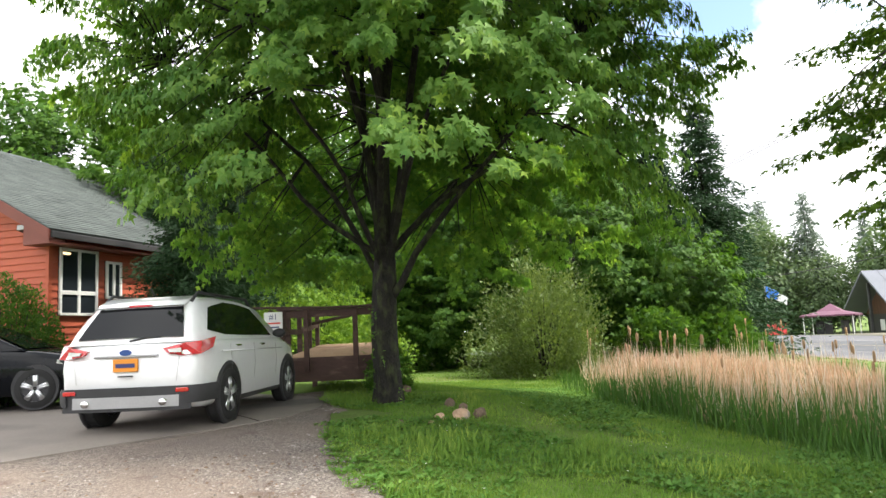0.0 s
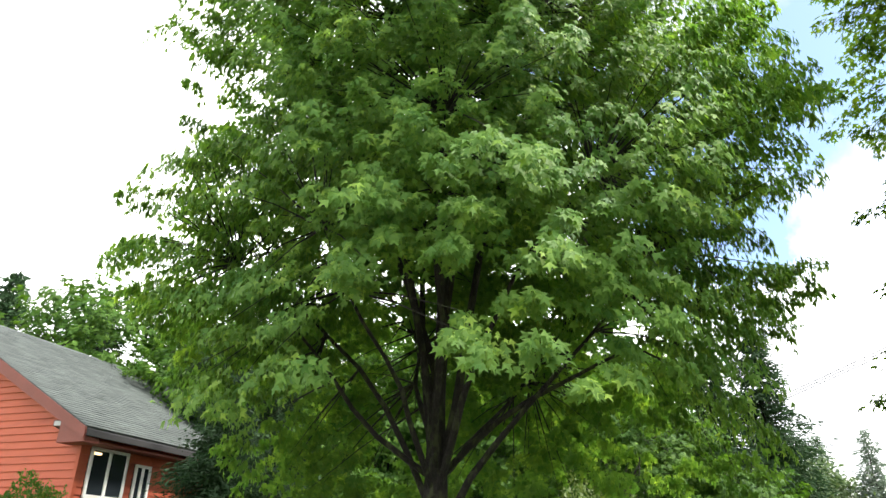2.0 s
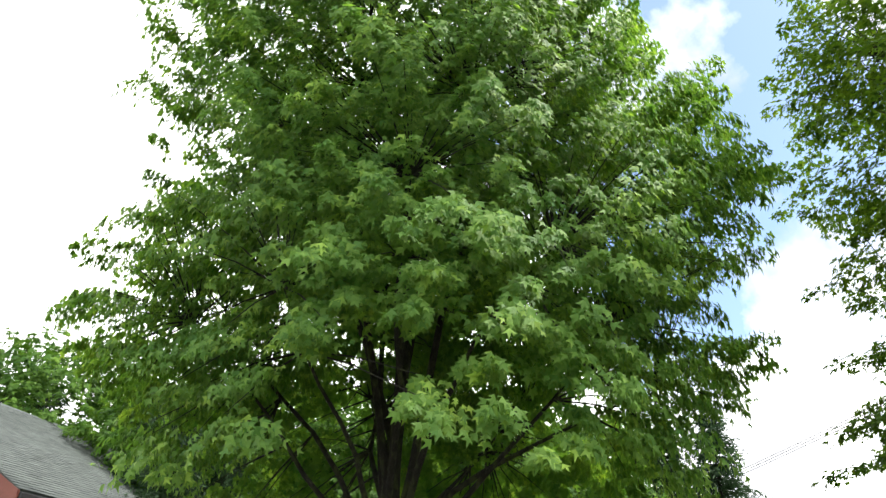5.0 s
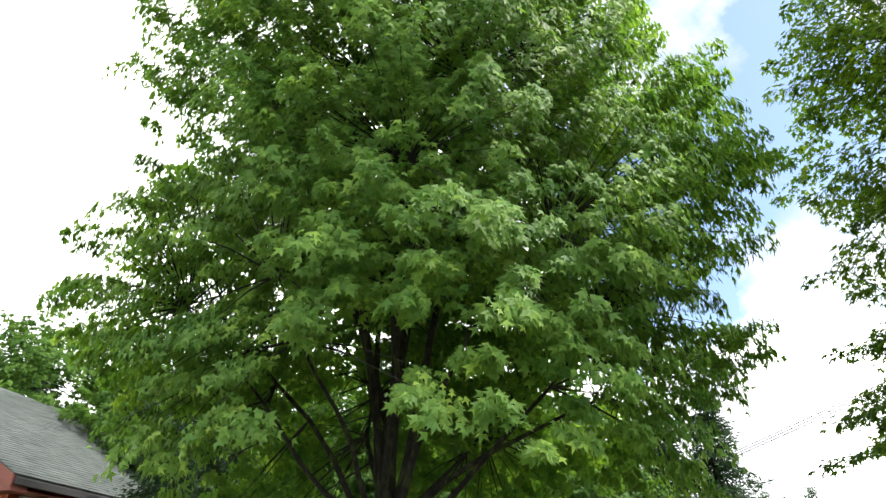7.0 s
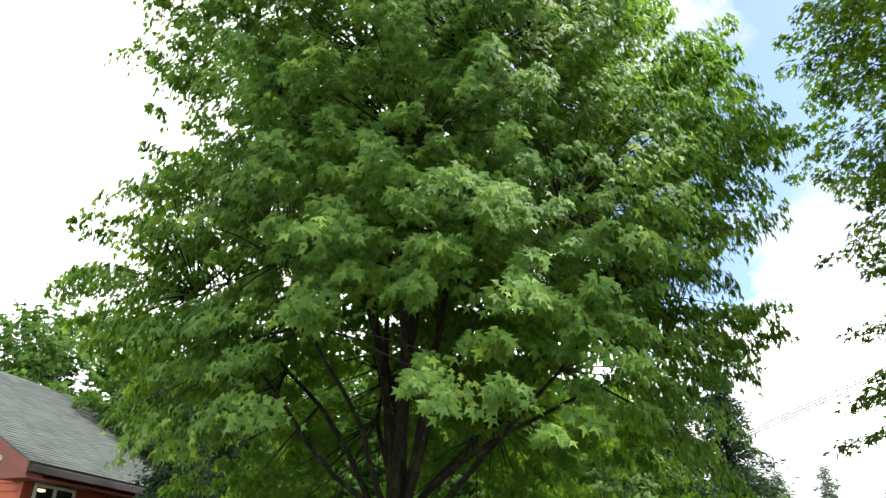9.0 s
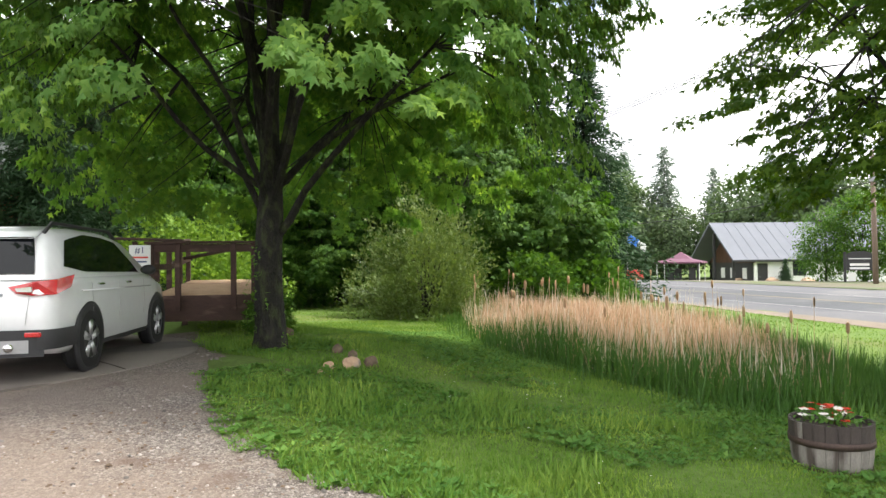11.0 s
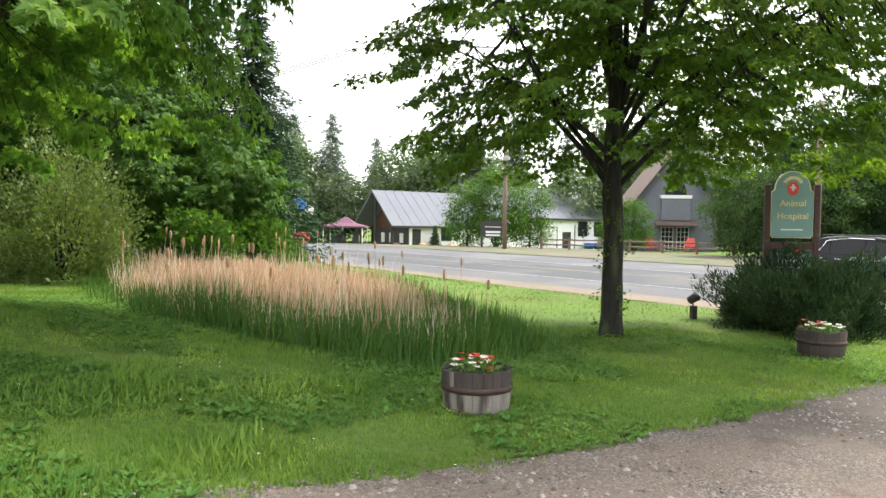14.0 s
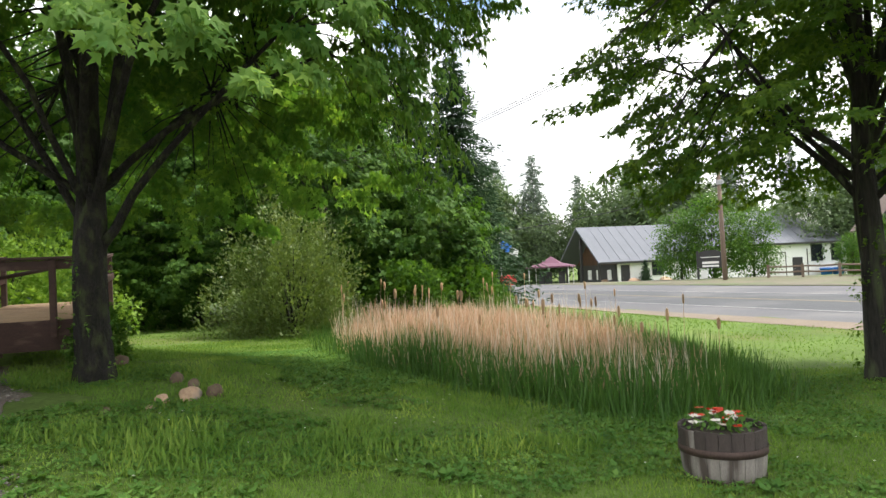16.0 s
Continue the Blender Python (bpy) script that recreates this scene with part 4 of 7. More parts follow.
# across the road
far_oak = broadleaf("roadside_tree", at_ground(47, -20), 10.5, 2.0, 4.0, 0.3, 0.2, 560, 34, 0.23, M_ROADWOODS, M_BARK2, "tall dense tree across the road", template=(OVAL_V, OVAL_F), limbs=7, spread=0.42, seed=41, rough=0.4)
far_ash = broadleaf("roadside_tree", at_ground(51.5, -27), 9.5, 2.0, 3.4, 0.2, 0.2, 500, 34, 0.22, M_ROADWOODS, M_BARK2, "lighter green tree across the road", template=(OVAL_V, OVAL_F), limbs=7, spread=0.42, seed=43, rough=0.45)
for i, (src, x, y, k, kz, turn) in enumerate(((far_ash, 45.5, -13.0, 0.72, 0.72, 50), (far_oak, 57, -22, 1.1, 1.25, 290), (far_ash, 53, -15, 1.0, 1.15, 10), (far_oak, 49.5, -9.5, 0.6, 0.62, 120), (far_oak, 66, -30, 1.2, 1.1, 220), (far_oak, 96, -58, 1.0, 1.0, 33), (far_ash, 104, -70, 1.1, 1.1, 133), (far_oak, 92, -48, 0.8, 0.8, 90), (far_oak, 49, -24, 0.7, 0.6, 75))):
    t = copy_thing(src, at_ground(x, y, turn))
    t.scale = (k, k, kz)
for x, y, k, turn in ((48.5, -16.0, 1.05, 30), (50.5, -19.2, 1.2, 140), (45.6, -17.4, 0.85, 220), (52.5, -23.8, 1.15, 80), (47.2, -11.6, 0.75, 310)):
    t = copy_thing(spruce, at_ground(x, y, turn))
    t.scale = (k, k, k)
yard_tree = broadleaf("yard_tree", at_ground(63, 9.2), 7.0, 1.2, 2.1, 0.2, 0.1, 380, 24, 0.20, M_WOODS, M_BARK2, "light green yard tree before the white building", template=(OVAL_V, OVAL_F), limbs=6, spread=0.42, seed=51, rough=0.5, gaps=0.15)
for x, y, k, turn in ((66, 6.4, 0.85, 60), (64, 12.0, 0.85, 160), (78.5, -1.2, 0.6, 10), (58.5, -2.6, 0.6, 10)):
    t = copy_thing(yard_tree, at_ground(x, y, turn))
    t.scale = (k, k, k)
# trees on the rise; their haze is only the pale leaf colour
far_pine = conifer("far_pine", at_ground(112, 37), 18.0, 4.8, M_HAZESPRUCE, M_BARK2, "tall pine on the far rise, haze painted into its needles", 40, 70, 0.62, 61, bare=0.22)
far_tree = broadleaf("far_tree", at_ground(108, 30), 13.0, 2.0, 5.5, 1.0, 0.25, 300, 26, 0.50, M_HAZELEAF, M_BARK2, "light green tree on the far rise, haze painted into its leaves", template=(OVAL_V, OVAL_F), limbs=6, spread=0.85, seed=62, rough=0.4)
rnd = random.Random(5)
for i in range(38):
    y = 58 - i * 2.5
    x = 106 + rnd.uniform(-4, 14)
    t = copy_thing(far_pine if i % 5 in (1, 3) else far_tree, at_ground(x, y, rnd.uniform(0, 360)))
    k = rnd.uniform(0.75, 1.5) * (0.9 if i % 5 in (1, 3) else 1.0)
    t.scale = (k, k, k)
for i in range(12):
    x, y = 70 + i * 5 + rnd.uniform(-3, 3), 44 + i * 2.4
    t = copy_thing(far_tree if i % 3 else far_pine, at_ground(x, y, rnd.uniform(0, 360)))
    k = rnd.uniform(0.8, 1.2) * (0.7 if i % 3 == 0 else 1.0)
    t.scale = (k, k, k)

# ---- buildings ----


def boxpart(name, dims, mat, parent, c=0.006, label="", m=None):
    return part(name, Geo().box(*dims, c).mesh(name, mat), parent, label, m)


def lettering(text, size, mat, name, parent, m, depth=0.006):
    cu = bpy.data.curves.new(name, "FONT")
    cu.body, cu.size, cu.extrude = text, size, depth
    cu.align_x, cu.align_y = "CENTER", "CENTER"
    tmp = bpy.data.objects.new("tmp", cu)
    scene.collection.objects.link(tmp)
    bpy.context.view_layer.update()
    me = bpy.data.meshes.new_from_object(tmp.evaluated_get(bpy.context.evaluated_depsgraph_get()))
    bpy.data.objects.remove(tmp)
    me.materials.clear()
    me.materials.append(mat)
    return part(name, me, parent, "", m)


def slab_roof(name, parent, pts, thick, mat, label=""):
    """Roof plane with thickness from four corners."""
    n = (Vector(pts[1]) - Vector(pts[0])).cross(Vector(pts[3]) - Vector(pts[0])).normalized()
    if n.z < 0:
        n = -n
    vs = [Vector(p) for p in pts] + [Vector(p) - n * thick for p in pts]
    fs = [(0, 1, 2, 3), (7, 6, 5, 4)] + [(i, (i + 1) % 4, 4 + (i + 1) % 4, 4 + i) for i in range(4)]
    return part(name, Geo().add(vs, fs).mesh(name, mat), parent, label)


house = root("house", pose(3.1, 15.5, 0, 0, 0, 33.7), "red clapboard house with grey-green shingle roof", "house")
HZ0, HZ1, HW, HL = 0.45, 4.15, 11.0, 9.5
RISE = HW / 2 * math.tan(radians(29))
core = Geo()
core.box(0.05, 0.05, HZ0, HL, HW, HZ1)
core.prism([(0.05, HZ1), (HW - 0.05, HZ1), (HW / 2, HZ1 + RISE - 0.05)], "x", 0.05, HL)
wall = part("wall", core.mesh("wall", M_RED), house)
part("foundation", Geo().box(-0.02, -0.02, 0.2, HL, HW, HZ0 + 0.12, 0.01).mesh("foundation", M_CONCRETE), house)
row = 0.152
z = HZ0 + 0.1
while z < HZ1 + RISE - 0.25:
    top = z + row
    lo = 0.0 if top <= HZ1 + 0.02 else (top - HZ1) / math.tan(radians(29))
    g = Geo()
    y0, y1 = lo + 0.09, HW - lo - 0.09
    g.add([(0.055, y0, top), (0.045, y0, top), (0.018, y0, z), (0.055, y0, z), (0.055, y1, top), (0.045, y1, top), (0.018, y1, z), (0.055, y1, z)],
          [(0, 1, 2, 3), (7, 6, 5, 4), (1, 5, 6, 2), (2, 6, 7, 3), (0, 4, 5, 1)])
    part("clapboard", g.mesh("clapboard", M_RED), wall)
    if top < HZ1 + 0.02:
        for x0, x1 in ((0.09, 0.27), (1.36, 1.58), (2.09, HL)) if 2.30 < top < 3.86 else ((0.09, HL),):
            g = Geo()
            g.add([(x0, 0.055, top), (x0, 0.045, top), (x0, 0.018, z), (x0, 0.055, z), (x1, 0.055, top), (x1, 0.045, top), (x1, 0.018, z), (x1, 0.055, z)],
                  [(0, 1, 2, 3), (7, 6, 5, 4), (1, 5, 6, 2), (2, 6, 7, 3), (0, 4, 5, 1)])
            part("clapboard", g.mesh("clapboard", M_RED), wall)
    z = top
boxpart("corner_board", (-0.005, -0.005, HZ0, 0.09, 0.09, HZ1), M_RED, house, 0.005)


def window(parent, x0, x1, z0, z1, name, low=0.34, bars=2):
    """Window in the side wall: frame, sash bars, panes and a dark recess."""
    w = part(name, Geo().box(x0, 0.02, z0, x1, 0.06, z1).mesh(name, M_DARKROOM), parent)
    fr = Geo()
    t = 0.06
    for d in ((x0, -0.03, z0, x0 + t, 0.02, z1), (x1 - t, -0.03, z0, x1, 0.02, z1), (x0, -0.03, z1 - t, x1, 0.02, z1), (x0, -0.045, z0, x1, 0.02, z0 + t)):
        fr.box(*d, 0.005)
    for i in range(1, bars):
        xm = x0 + (x1 - x0) * i / bars
        fr.box(xm - 0.035, -0.025, z0 + t, xm + 0.035, 0.02, z1 - t, 0.005)
    if low:
        zm = z0 + (z1 - z0) * low
        fr.box(x0 + t, -0.025, zm - 0.045, x1 - t, 0.02, zm + 0.045, 0.005)
    part("window_frame", fr.mesh("window_frame", M_WHITE), w)
    for i in range(bars):
        a, b = x0 + (x1 - x0) * i / bars + 0.03, x0 + (x1 - x0) * (i + 1) / bars - 0.03
        for c, d in (((z0 + 0.05, z0 + (z1 - z0) * low - 0.04), (z0 + (z1 - z0) * low + 0.04, z1 - 0.05)) if low else ((z0 + 0.05, z1 - 0.05),)):
            part("pane", Geo().box(a, 0.004, c, b, 0.010, d).mesh("pane", M_GLASS), w)
    return w


window(house, 0.28, 1.34, 2.30, 3.77, "window")
window(house, 1.59, 2.08, 2.70, 3.58, "window", 0)
window(house, 4.6, 5.6, 2.4, 3.6, "window")
glow = bpy.data.materials.new("warm_lamp_glow")
glow.use_nodes = True
glow.node_tree.nodes["Principled BSDF"].inputs["Emission Color"].default_value = (1.0, 0.72, 0.35, 1)
glow.node_tree.nodes["Principled BSDF"].inputs["Emission Strength"].default_value = 1.2
part("ceiling_lamp", Geo().lathe([(0.02, 0.0), (0.10, 0.01), (0.13, 0.04), (0.11, 0.055)], 16, True, Matrix.Translation((0.45, 0.0, 3.62)) @ Matrix.Diagonal((1, 0.04, 1, 1))).mesh("ceiling_lamp", glow), house, "warm lamp showing in the window")
vent = part("gable_vent", Geo().lathe([(0.30, -0.02), (0.30, 0.02), (0.25, 0.03), (0.25, 0.0)], 24, True, pose(0.0, 5.2, 6.35, 0, -90, 0)).mesh("gable_vent", M_REDTRIM), house, "round dark red louvred vent")
for i in range(7):
    half = math.sqrt(max(0.0, 0.245 ** 2 - (0.07 * (i - 3)) ** 2))
    part("louvre", Geo().box(-0.04, 5.2 - half, 6.335 + 0.07 * (i - 3), -0.012, 5.2 + half, 6.365 + 0.07 * (i - 3), 0.004).mesh("louvre", M_REDTRIM), vent)
zr = HZ1 + RISE
ov, ox = 0.42, 0.40
ze = HZ1 - ov * math.tan(radians(29))
roof = slab_roof("roof", house, [(-ox, -ov, ze + 0.14), (HL + 0.3, -ov, ze + 0.14), (HL + 0.3, HW / 2, zr + 0.14), (-ox, HW / 2, zr + 0.14)], 0.10, M_SHINGLE, "weathered grey-green asphalt shingles")
slab_roof("roof", house, [(-ox, HW + ov, ze + 0.14), (HL + 0.3, HW + ov, ze + 0.14), (HL + 0.3, HW / 2, zr + 0.14), (-ox, HW / 2, zr + 0.14)], 0.10, M_SHINGLE)
# shingle courses, each tab proud of the one above
nor = Vector((0, -math.sin(radians(29)), math.cos(radians(29))))
alongr = Vector((0, math.cos(radians(29)), math.sin(radians(29))))
tabs = Geo()
rs = random.Random(3)
slope_len = (HW / 2 + ov) / math.cos(radians(29))
for c in range(int(slope_len / 0.145)):
    x = -ox - rs.random() * 0.3
    while x < 7.0:
        w = rs.uniform(0.26, 0.36)
        base = Vector((0, -ov, ze + 0.14)) + alongr * (c * 0.145)
        a, b = max(x, -ox), x + w - 0.008
        lift = nor * rs.uniform(0.008, 0.014)
        lo0, lo1 = base + Vector((a, 0, 0)) + lift, base + Vector((b, 0, 0)) + lift
        hi0, hi1 = lo0 + alongr * 0.15 - lift + nor * 0.002, lo1 + alongr * 0.15 - lift + nor * 0.002
        tabs.add([lo0, lo1, hi1, hi0, lo0 - lift, lo1 - lift], [(0, 1, 2, 3), (4, 5, 1, 0)])
        x += w
part("shingles", tabs.mesh("shingles", M_SHINGLE), roof, kind="stuff")
rake = Geo()
for s in (1, -1):
    y0, y1 = (-ov, HW / 2) if s > 0 else (HW + ov, HW / 2)
    rake.add([(-ox - 0.02, y0, ze + 0.12), (-ox - 0.02, y1, zr + 0.12), (-ox - 0.02, y1, zr - 0.14), (-ox - 0.02, y0, ze - 0.12), (-ox + 0.03, y0, ze + 0.12), (-ox + 0.03, y1, zr + 0.12), (-ox + 0.03, y1, zr - 0.14), (-ox + 0.03, y0, ze - 0.12)],
             [(0, 1, 2, 3), (7, 6, 5, 4), (0, 4, 5, 1), (3, 2, 6, 7), (0, 3, 7, 4)])
part("rake_board", rake.mesh("rake_board", M_REDTRIM), house, "dark red rake board")
soff = Geo()
soff.add([(-ox + 0.03, -ov, ze - 0.1), (-ox + 0.03, HW / 2, zr - 0.1), (0.02, HW / 2, zr - 0.1), (0.02, -ov, ze - 0.1), (-ox + 0.03, -ov, ze - 0.04), (-ox + 0.03, HW / 2, zr - 0.04), (0.02, HW / 2, zr - 0.04), (0.02, -ov, ze - 0.04)], [(0, 1, 2, 3), (7, 6, 5, 4), (0, 4, 5, 1), (3, 2, 6, 7)])
part("soffit", soff.mesh("soffit", M_REDTRIM), house)
part("eave_return", Geo().prism([(-ov, ze - 0.16), (0.28, ze - 0.16), (0.28, HZ1 + 0.02), (-ov, ze + 0.02)], "x", -ox + 0.02, -0.002).mesh("eave_return", M_REDTRIM), house, "boxed dark red eave return")
part("eave_soffit", Geo().box(0.0, -ov + 0.03, ze - 0.14, HL, 0.0, ze - 0.10, 0.004).mesh("eave_soffit", M_REDTRIM), house)
part("gutter", Geo().box(-ox + 0.03, -ov - 0.05, ze - 0.05, HL + 0.3, -ov, ze + 0.09, 0.01).mesh("gutter", M_DARKTRIM), house, "dark metal gutter")
lamp = root("wall_light", pose(3.1, 15.5, 0, 0, 0, 33.7) @ pose(-0.02, 0.52, 4.18), "grey floodlight fixed to the red gable wall", "wall light")
part("housing", Geo().prism([(0.02, -0.11), (-0.20, -0.05), (-0.20, 0.06), (0.02, 0.11)], "y", -0.13, 0.13).mesh("housing", M_PLASTIC), lamp)
part("lens", Geo().box(-0.215, -0.11, -0.06, -0.195, 0.11, 0.05, 0.01).mesh("lens", M_SILVER), lamp, "pale grey lens")

# ---- wooden ramp ----
ramp = root("wooden_ramp", pose(6.2, 11.0, 0, 0, 0, -40), "dark brown stained wheelchair ramp with tan decking", "ramp")
# local: x along the front edge, y away behind it
RW, RZ = 1.72, 1.24
for i in range(24):
    y0 = 0.02 + i * 0.145
    zz = RZ + y0 * 0.05
    part("deck_board", Geo().box(0.04, y0, zz - 0.035, RW - 0.04, y0 + 0.138, zz, 0.004).mesh("deck_board", M_DECK), ramp, "")
boxpart("fascia", (0, -0.045, RZ - 0.46, RW, 0.0, RZ - 0.02), M_BROWNWOOD, ramp, 0.006)
boxpart("fascia", (-0.045, -0.045, RZ - 0.46, 0.0, 3.5, RZ - 0.02), M_BROWNWOOD, ramp, 0.006)
boxpart("fascia", (RW, -0.045, RZ - 0.46, RW + 0.045, 3.5, RZ - 0.02), M_BROWNWOOD, ramp, 0.006)
gz = height(7, 10.5)
for x, y in ((0.1, 0.1), (RW - 0.1, 0.1), (0.1, 2.4), (RW - 0.1, 2.4), (0.1, 3.4), (RW - 0.1, 3.4)):
    boxpart("support_post", (x - 0.05, y - 0.05, gz - 0.25, x + 0.05, y + 0.05, RZ - 0.04), M_BROWNWOOD, ramp, 0.006)
RT = 2.10
for x in (0.02, 0.45, 1.36, 1.70):
    boxpart("post", (x - 0.045, -0.10, RZ - 0.28, x + 0.045, -0.01, RT), M_BROWNWOOD, ramp, 0.006)
for y in (0.5, 1.5, 2.5, 3.4):
    for x in (-0.05, RW + 0.02):
        rise = max(0, y - 1.5) * 0.085
        boxpart("post", (x - 0.01, y - 0.045, RZ - 0.28, x + 0.08, y + 0.045, RT + rise), M_BROWNWOOD, ramp, 0.006)
boxpart("top_rail", (-0.08, -0.13, RT, RW + 0.12, 0.02, RT + 0.045), M_BROWNWOOD, ramp, 0.006)
boxpart("upper_rail", (0, -0.055, RT - 0.14, RW, -0.015, RT - 0.005), M_BROWNWOOD, ramp, 0.005)
for x in (-0.04, RW + 0.06):
    for zz, th in ((RT, 0.045), (RZ + 0.42, 0.10)):
        pts = [(x, 0, zz), (x, 1.5, zz), (x, 3.5, zz + 0.17)]
        g = Geo()
        for a, b in zip(pts[:-1], pts[1:]):
            g.add([(x - 0.06, a[1], a[2]), (x + 0.06, a[1], a[2]), (x + 0.06, a[1], a[2] + th), (x - 0.06, a[1], a[2] + th), (x - 0.06, b[1], b[2]), (x + 0.06, b[1], b[2]), (x + 0.06, b[1], b[2] + th), (x - 0.06, b[1], b[2] + th)],
                  [(0, 1, 2, 3), (7, 6, 5, 4), (0, 4, 5, 1), (2, 6, 7, 3), (1, 5, 6, 2), (0, 3, 7, 4)])
        part("side_rail", g.mesh("side_rail", M_BROWNWOOD), ramp)
# return flight climbing to the house
for i in range(3):
    boxpart("post", (-0.9 - i * 1.2, 2.35, RZ - 0.2, -0.81 - i * 1.2, 2.44, RT + 0.12 + i * 0.1), M_BROWNWOOD, ramp, 0.006)
g = Geo()
g.box(-3.8, 2.30, RT + 0.12, 0.0, 2.46, RT + 0.17, 0.006, pose(0, 0, 0, 0, 2.0, 0))
part("top_rail", g.mesh("top_rail", M_BROWNWOOD), ramp)
part("handrail", Geo().tube([(0.35, 1.0, RZ + 0.62), (0.85, 1.6, RZ + 0.74), (1.25, 2.4, RZ + 0.86)], 0.035, 8).mesh("handrail", M_BROWNWOOD, True), ramp)
plate = root("parking_sign", pose(6.2, 11.0, 0, 0, 0, -40) @ pose(-0.14, -0.13, 1.86), "white numbered parking sign fixed to the ramp", "sign")
part("board", Geo().box(-0.17, -0.008, -0.24, 0.17, 0.006, 0.22, 0.004).mesh("board", M_WHITE), plate)
lettering("#1", 0.15, M_INK, "number", plate, pose(0, -0.012, 0.13, 90, 0, 0), 0.002)
part("text_bar", Geo().box(-0.13, -0.012, 0.0, 0.13, -0.008, 0.03).mesh("text_bar", M_EMBLEM), plate)
part("text_bar", Geo().box(-0.11, -0.012, -0.07, 0.11, -0.008, -0.045).mesh("text_bar", M_INK), plate)

# ---- white building across the road ----
shop = root("long_building", pose(88.41, 12.70, -1.27, 0, 0, 132), "long white stuccoed building with grey metal roof", "building")
# local x runs along the front (to the viewer's other side), y towards the viewer


def block(parent, x0, x1, depth, wall_h, ridge, mat_wall, over=0.8, hip=0.0, porch=0.0):
    w = part("wall", Geo().box(x0, -depth, 0, x1, 0, wall_h, 0.02).prism([(-depth, wall_h), (0, wall_h), (-depth / 2, ridge - 0.15)], "x", x0 + 0.02, x1 - 0.02).mesh("wall", mat_wall), parent)
    slope = (ridge - wall_h) / (depth / 2)
    ze_ = wall_h - over * slope
    r = slab_roof("roof", parent, [(x0 - over, over, ze_ + 0.2), (x1 + over + porch, over, ze_ + 0.2), (x1 + over + porch, -depth / 2, ridge + 0.2), (x0 - over + hip, -depth / 2, ridge + 0.2)], 0.18, M_METALROOF, "standing-seam grey metal roof")
    slab_roof("roof", parent, [(x0 - over, -depth - over, ze_ + 0.2), (x1 + over + porch, -depth - over, ze_ + 0.2), (x1 + over + porch, -depth / 2, ridge + 0.2), (x0 - over + hip, -depth / 2, ridge + 0.2)], 0.18, M_METALROOF)
    k = x0 + hip
    while k < x1 + porch:
        part("seam", Geo().tube([(k, over, ze_ + 0.24), (k, -depth / 2, ridge + 0.24)], 0.018, 4).mesh("seam", M_METALROOF), r)
        k += 1.2
    boxpart("fascia", (x0 - over, over, ze_ - 0.05, x1 + over + porch, over + 0.05, ze_ + 0.2), M_DARKTRIM, parent, 0.01)
    return w


def far_window(parent, x, z0, w, h, name="window"):
    o = part(name, Geo().box(x - w / 2, 0.0, z0, x + w / 2, 0.03, z0 + h).mesh(name, M_GLASS), parent)
    fr = Geo()
    for d in ((x - w / 2 - 0.08, 0, z0 - 0.08, x - w / 2, 0.07, z0 + h + 0.08), (x + w / 2, 0, z0 - 0.08, x + w / 2 + 0.08, 0.07, z0 + h + 0.08), (x - w / 2, 0, z0 + h, x + w / 2, 0.07, z0 + h + 0.08), (x - w / 2, 0, z0 - 0.08, x + w / 2, 0.09, z0)):
        fr.box(*d, 0.005)
    part("window_frame", fr.mesh("window_frame", M_DARKTRIM), o)
    return o


def far_door(parent, x, w, h, mat, name="door"):
    d = part(name, Geo().box(x - w / 2, 0.0, 0.0, x + w / 2, 0.05, h, 0.01).mesh(name, mat), parent)
    fr = Geo()
    for b in ((x - w / 2 - 0.1, 0, 0, x - w / 2, 0.08, h + 0.1), (x + w / 2, 0, 0, x + w / 2 + 0.1, 0.08, h + 0.1), (x - w / 2, 0, h, x + w / 2, 0.08, h + 0.1)):
        fr.box(*b, 0.005)
    part("door_frame", fr.mesh("door_frame", M_DARKTRIM), d)
    part("door_handle", Geo().box(x + w * 0.32, 0.05, 1.0, x + w * 0.42, 0.10, 1.05, 0.01).mesh("door_handle", M_SILVER), d)


block(shop, 1.6, 12.6, 11.0, 3.15, 7.1, M_STUCCO, 0.6, porch=2.0)
block(shop, -18.4, 1.5, 12.5, 4.4, 8.4, M_STUCCO, 0.6, hip=5.0)
gable = part("gable_cladding", Geo().prism([(-11.2, 2.6), (0.4, 2.6), (-5.5, 6.9)], "x", 12.65, 12.8).mesh("gable_cladding", M_BARNWOOD), shop, "reddish barn boards under a deep gable")
boxpart("porch_wall", (12.6, -10.8, 0, 12.7, -0.2, 2.7), M_DARKTRIM, shop, 0.01)
for y in (-7.5, -5.0, -2.0):
    part("window", Geo().box(12.7, y - 0.5, 0.8, 12.76, y + 0.5, 2.0, 0.01).mesh("window", M_WHITE), shop)
for x, z0, w, h in ((7.6, 1.2, 1.3, 1.5), (-14.0, 1.9, 1.5, 1.9), (-16.8, 1.9, 1.3, 1.9)):
    far_window(shop, x, z0, w, h)
far_door(shop, 11.7, 0.9, 2.4, M_DARKTRIM)
far_door(shop, -11.2, 1.2, 2.3, M_DARKTRIM)
far_door(shop, -8.3, 2.4, 3.0, M_WHITE)
part("dormer", Geo().prism([(-7.2, 6.0), (-4.0, 6.0), (-5.6, 8.6)], "x", 0.2, 2.6).mesh("dormer", M_DARKTRIM), shop)
for y in (-10.2, -5.5, -0.6):
    boxpart("porch_post", (14.5, y - 0.14, 0, 14.78, y + 0.14, 3.0 + (3.0 if y == -5.5 else 0.0)), M_DARKTRIM, shop, 0.02)
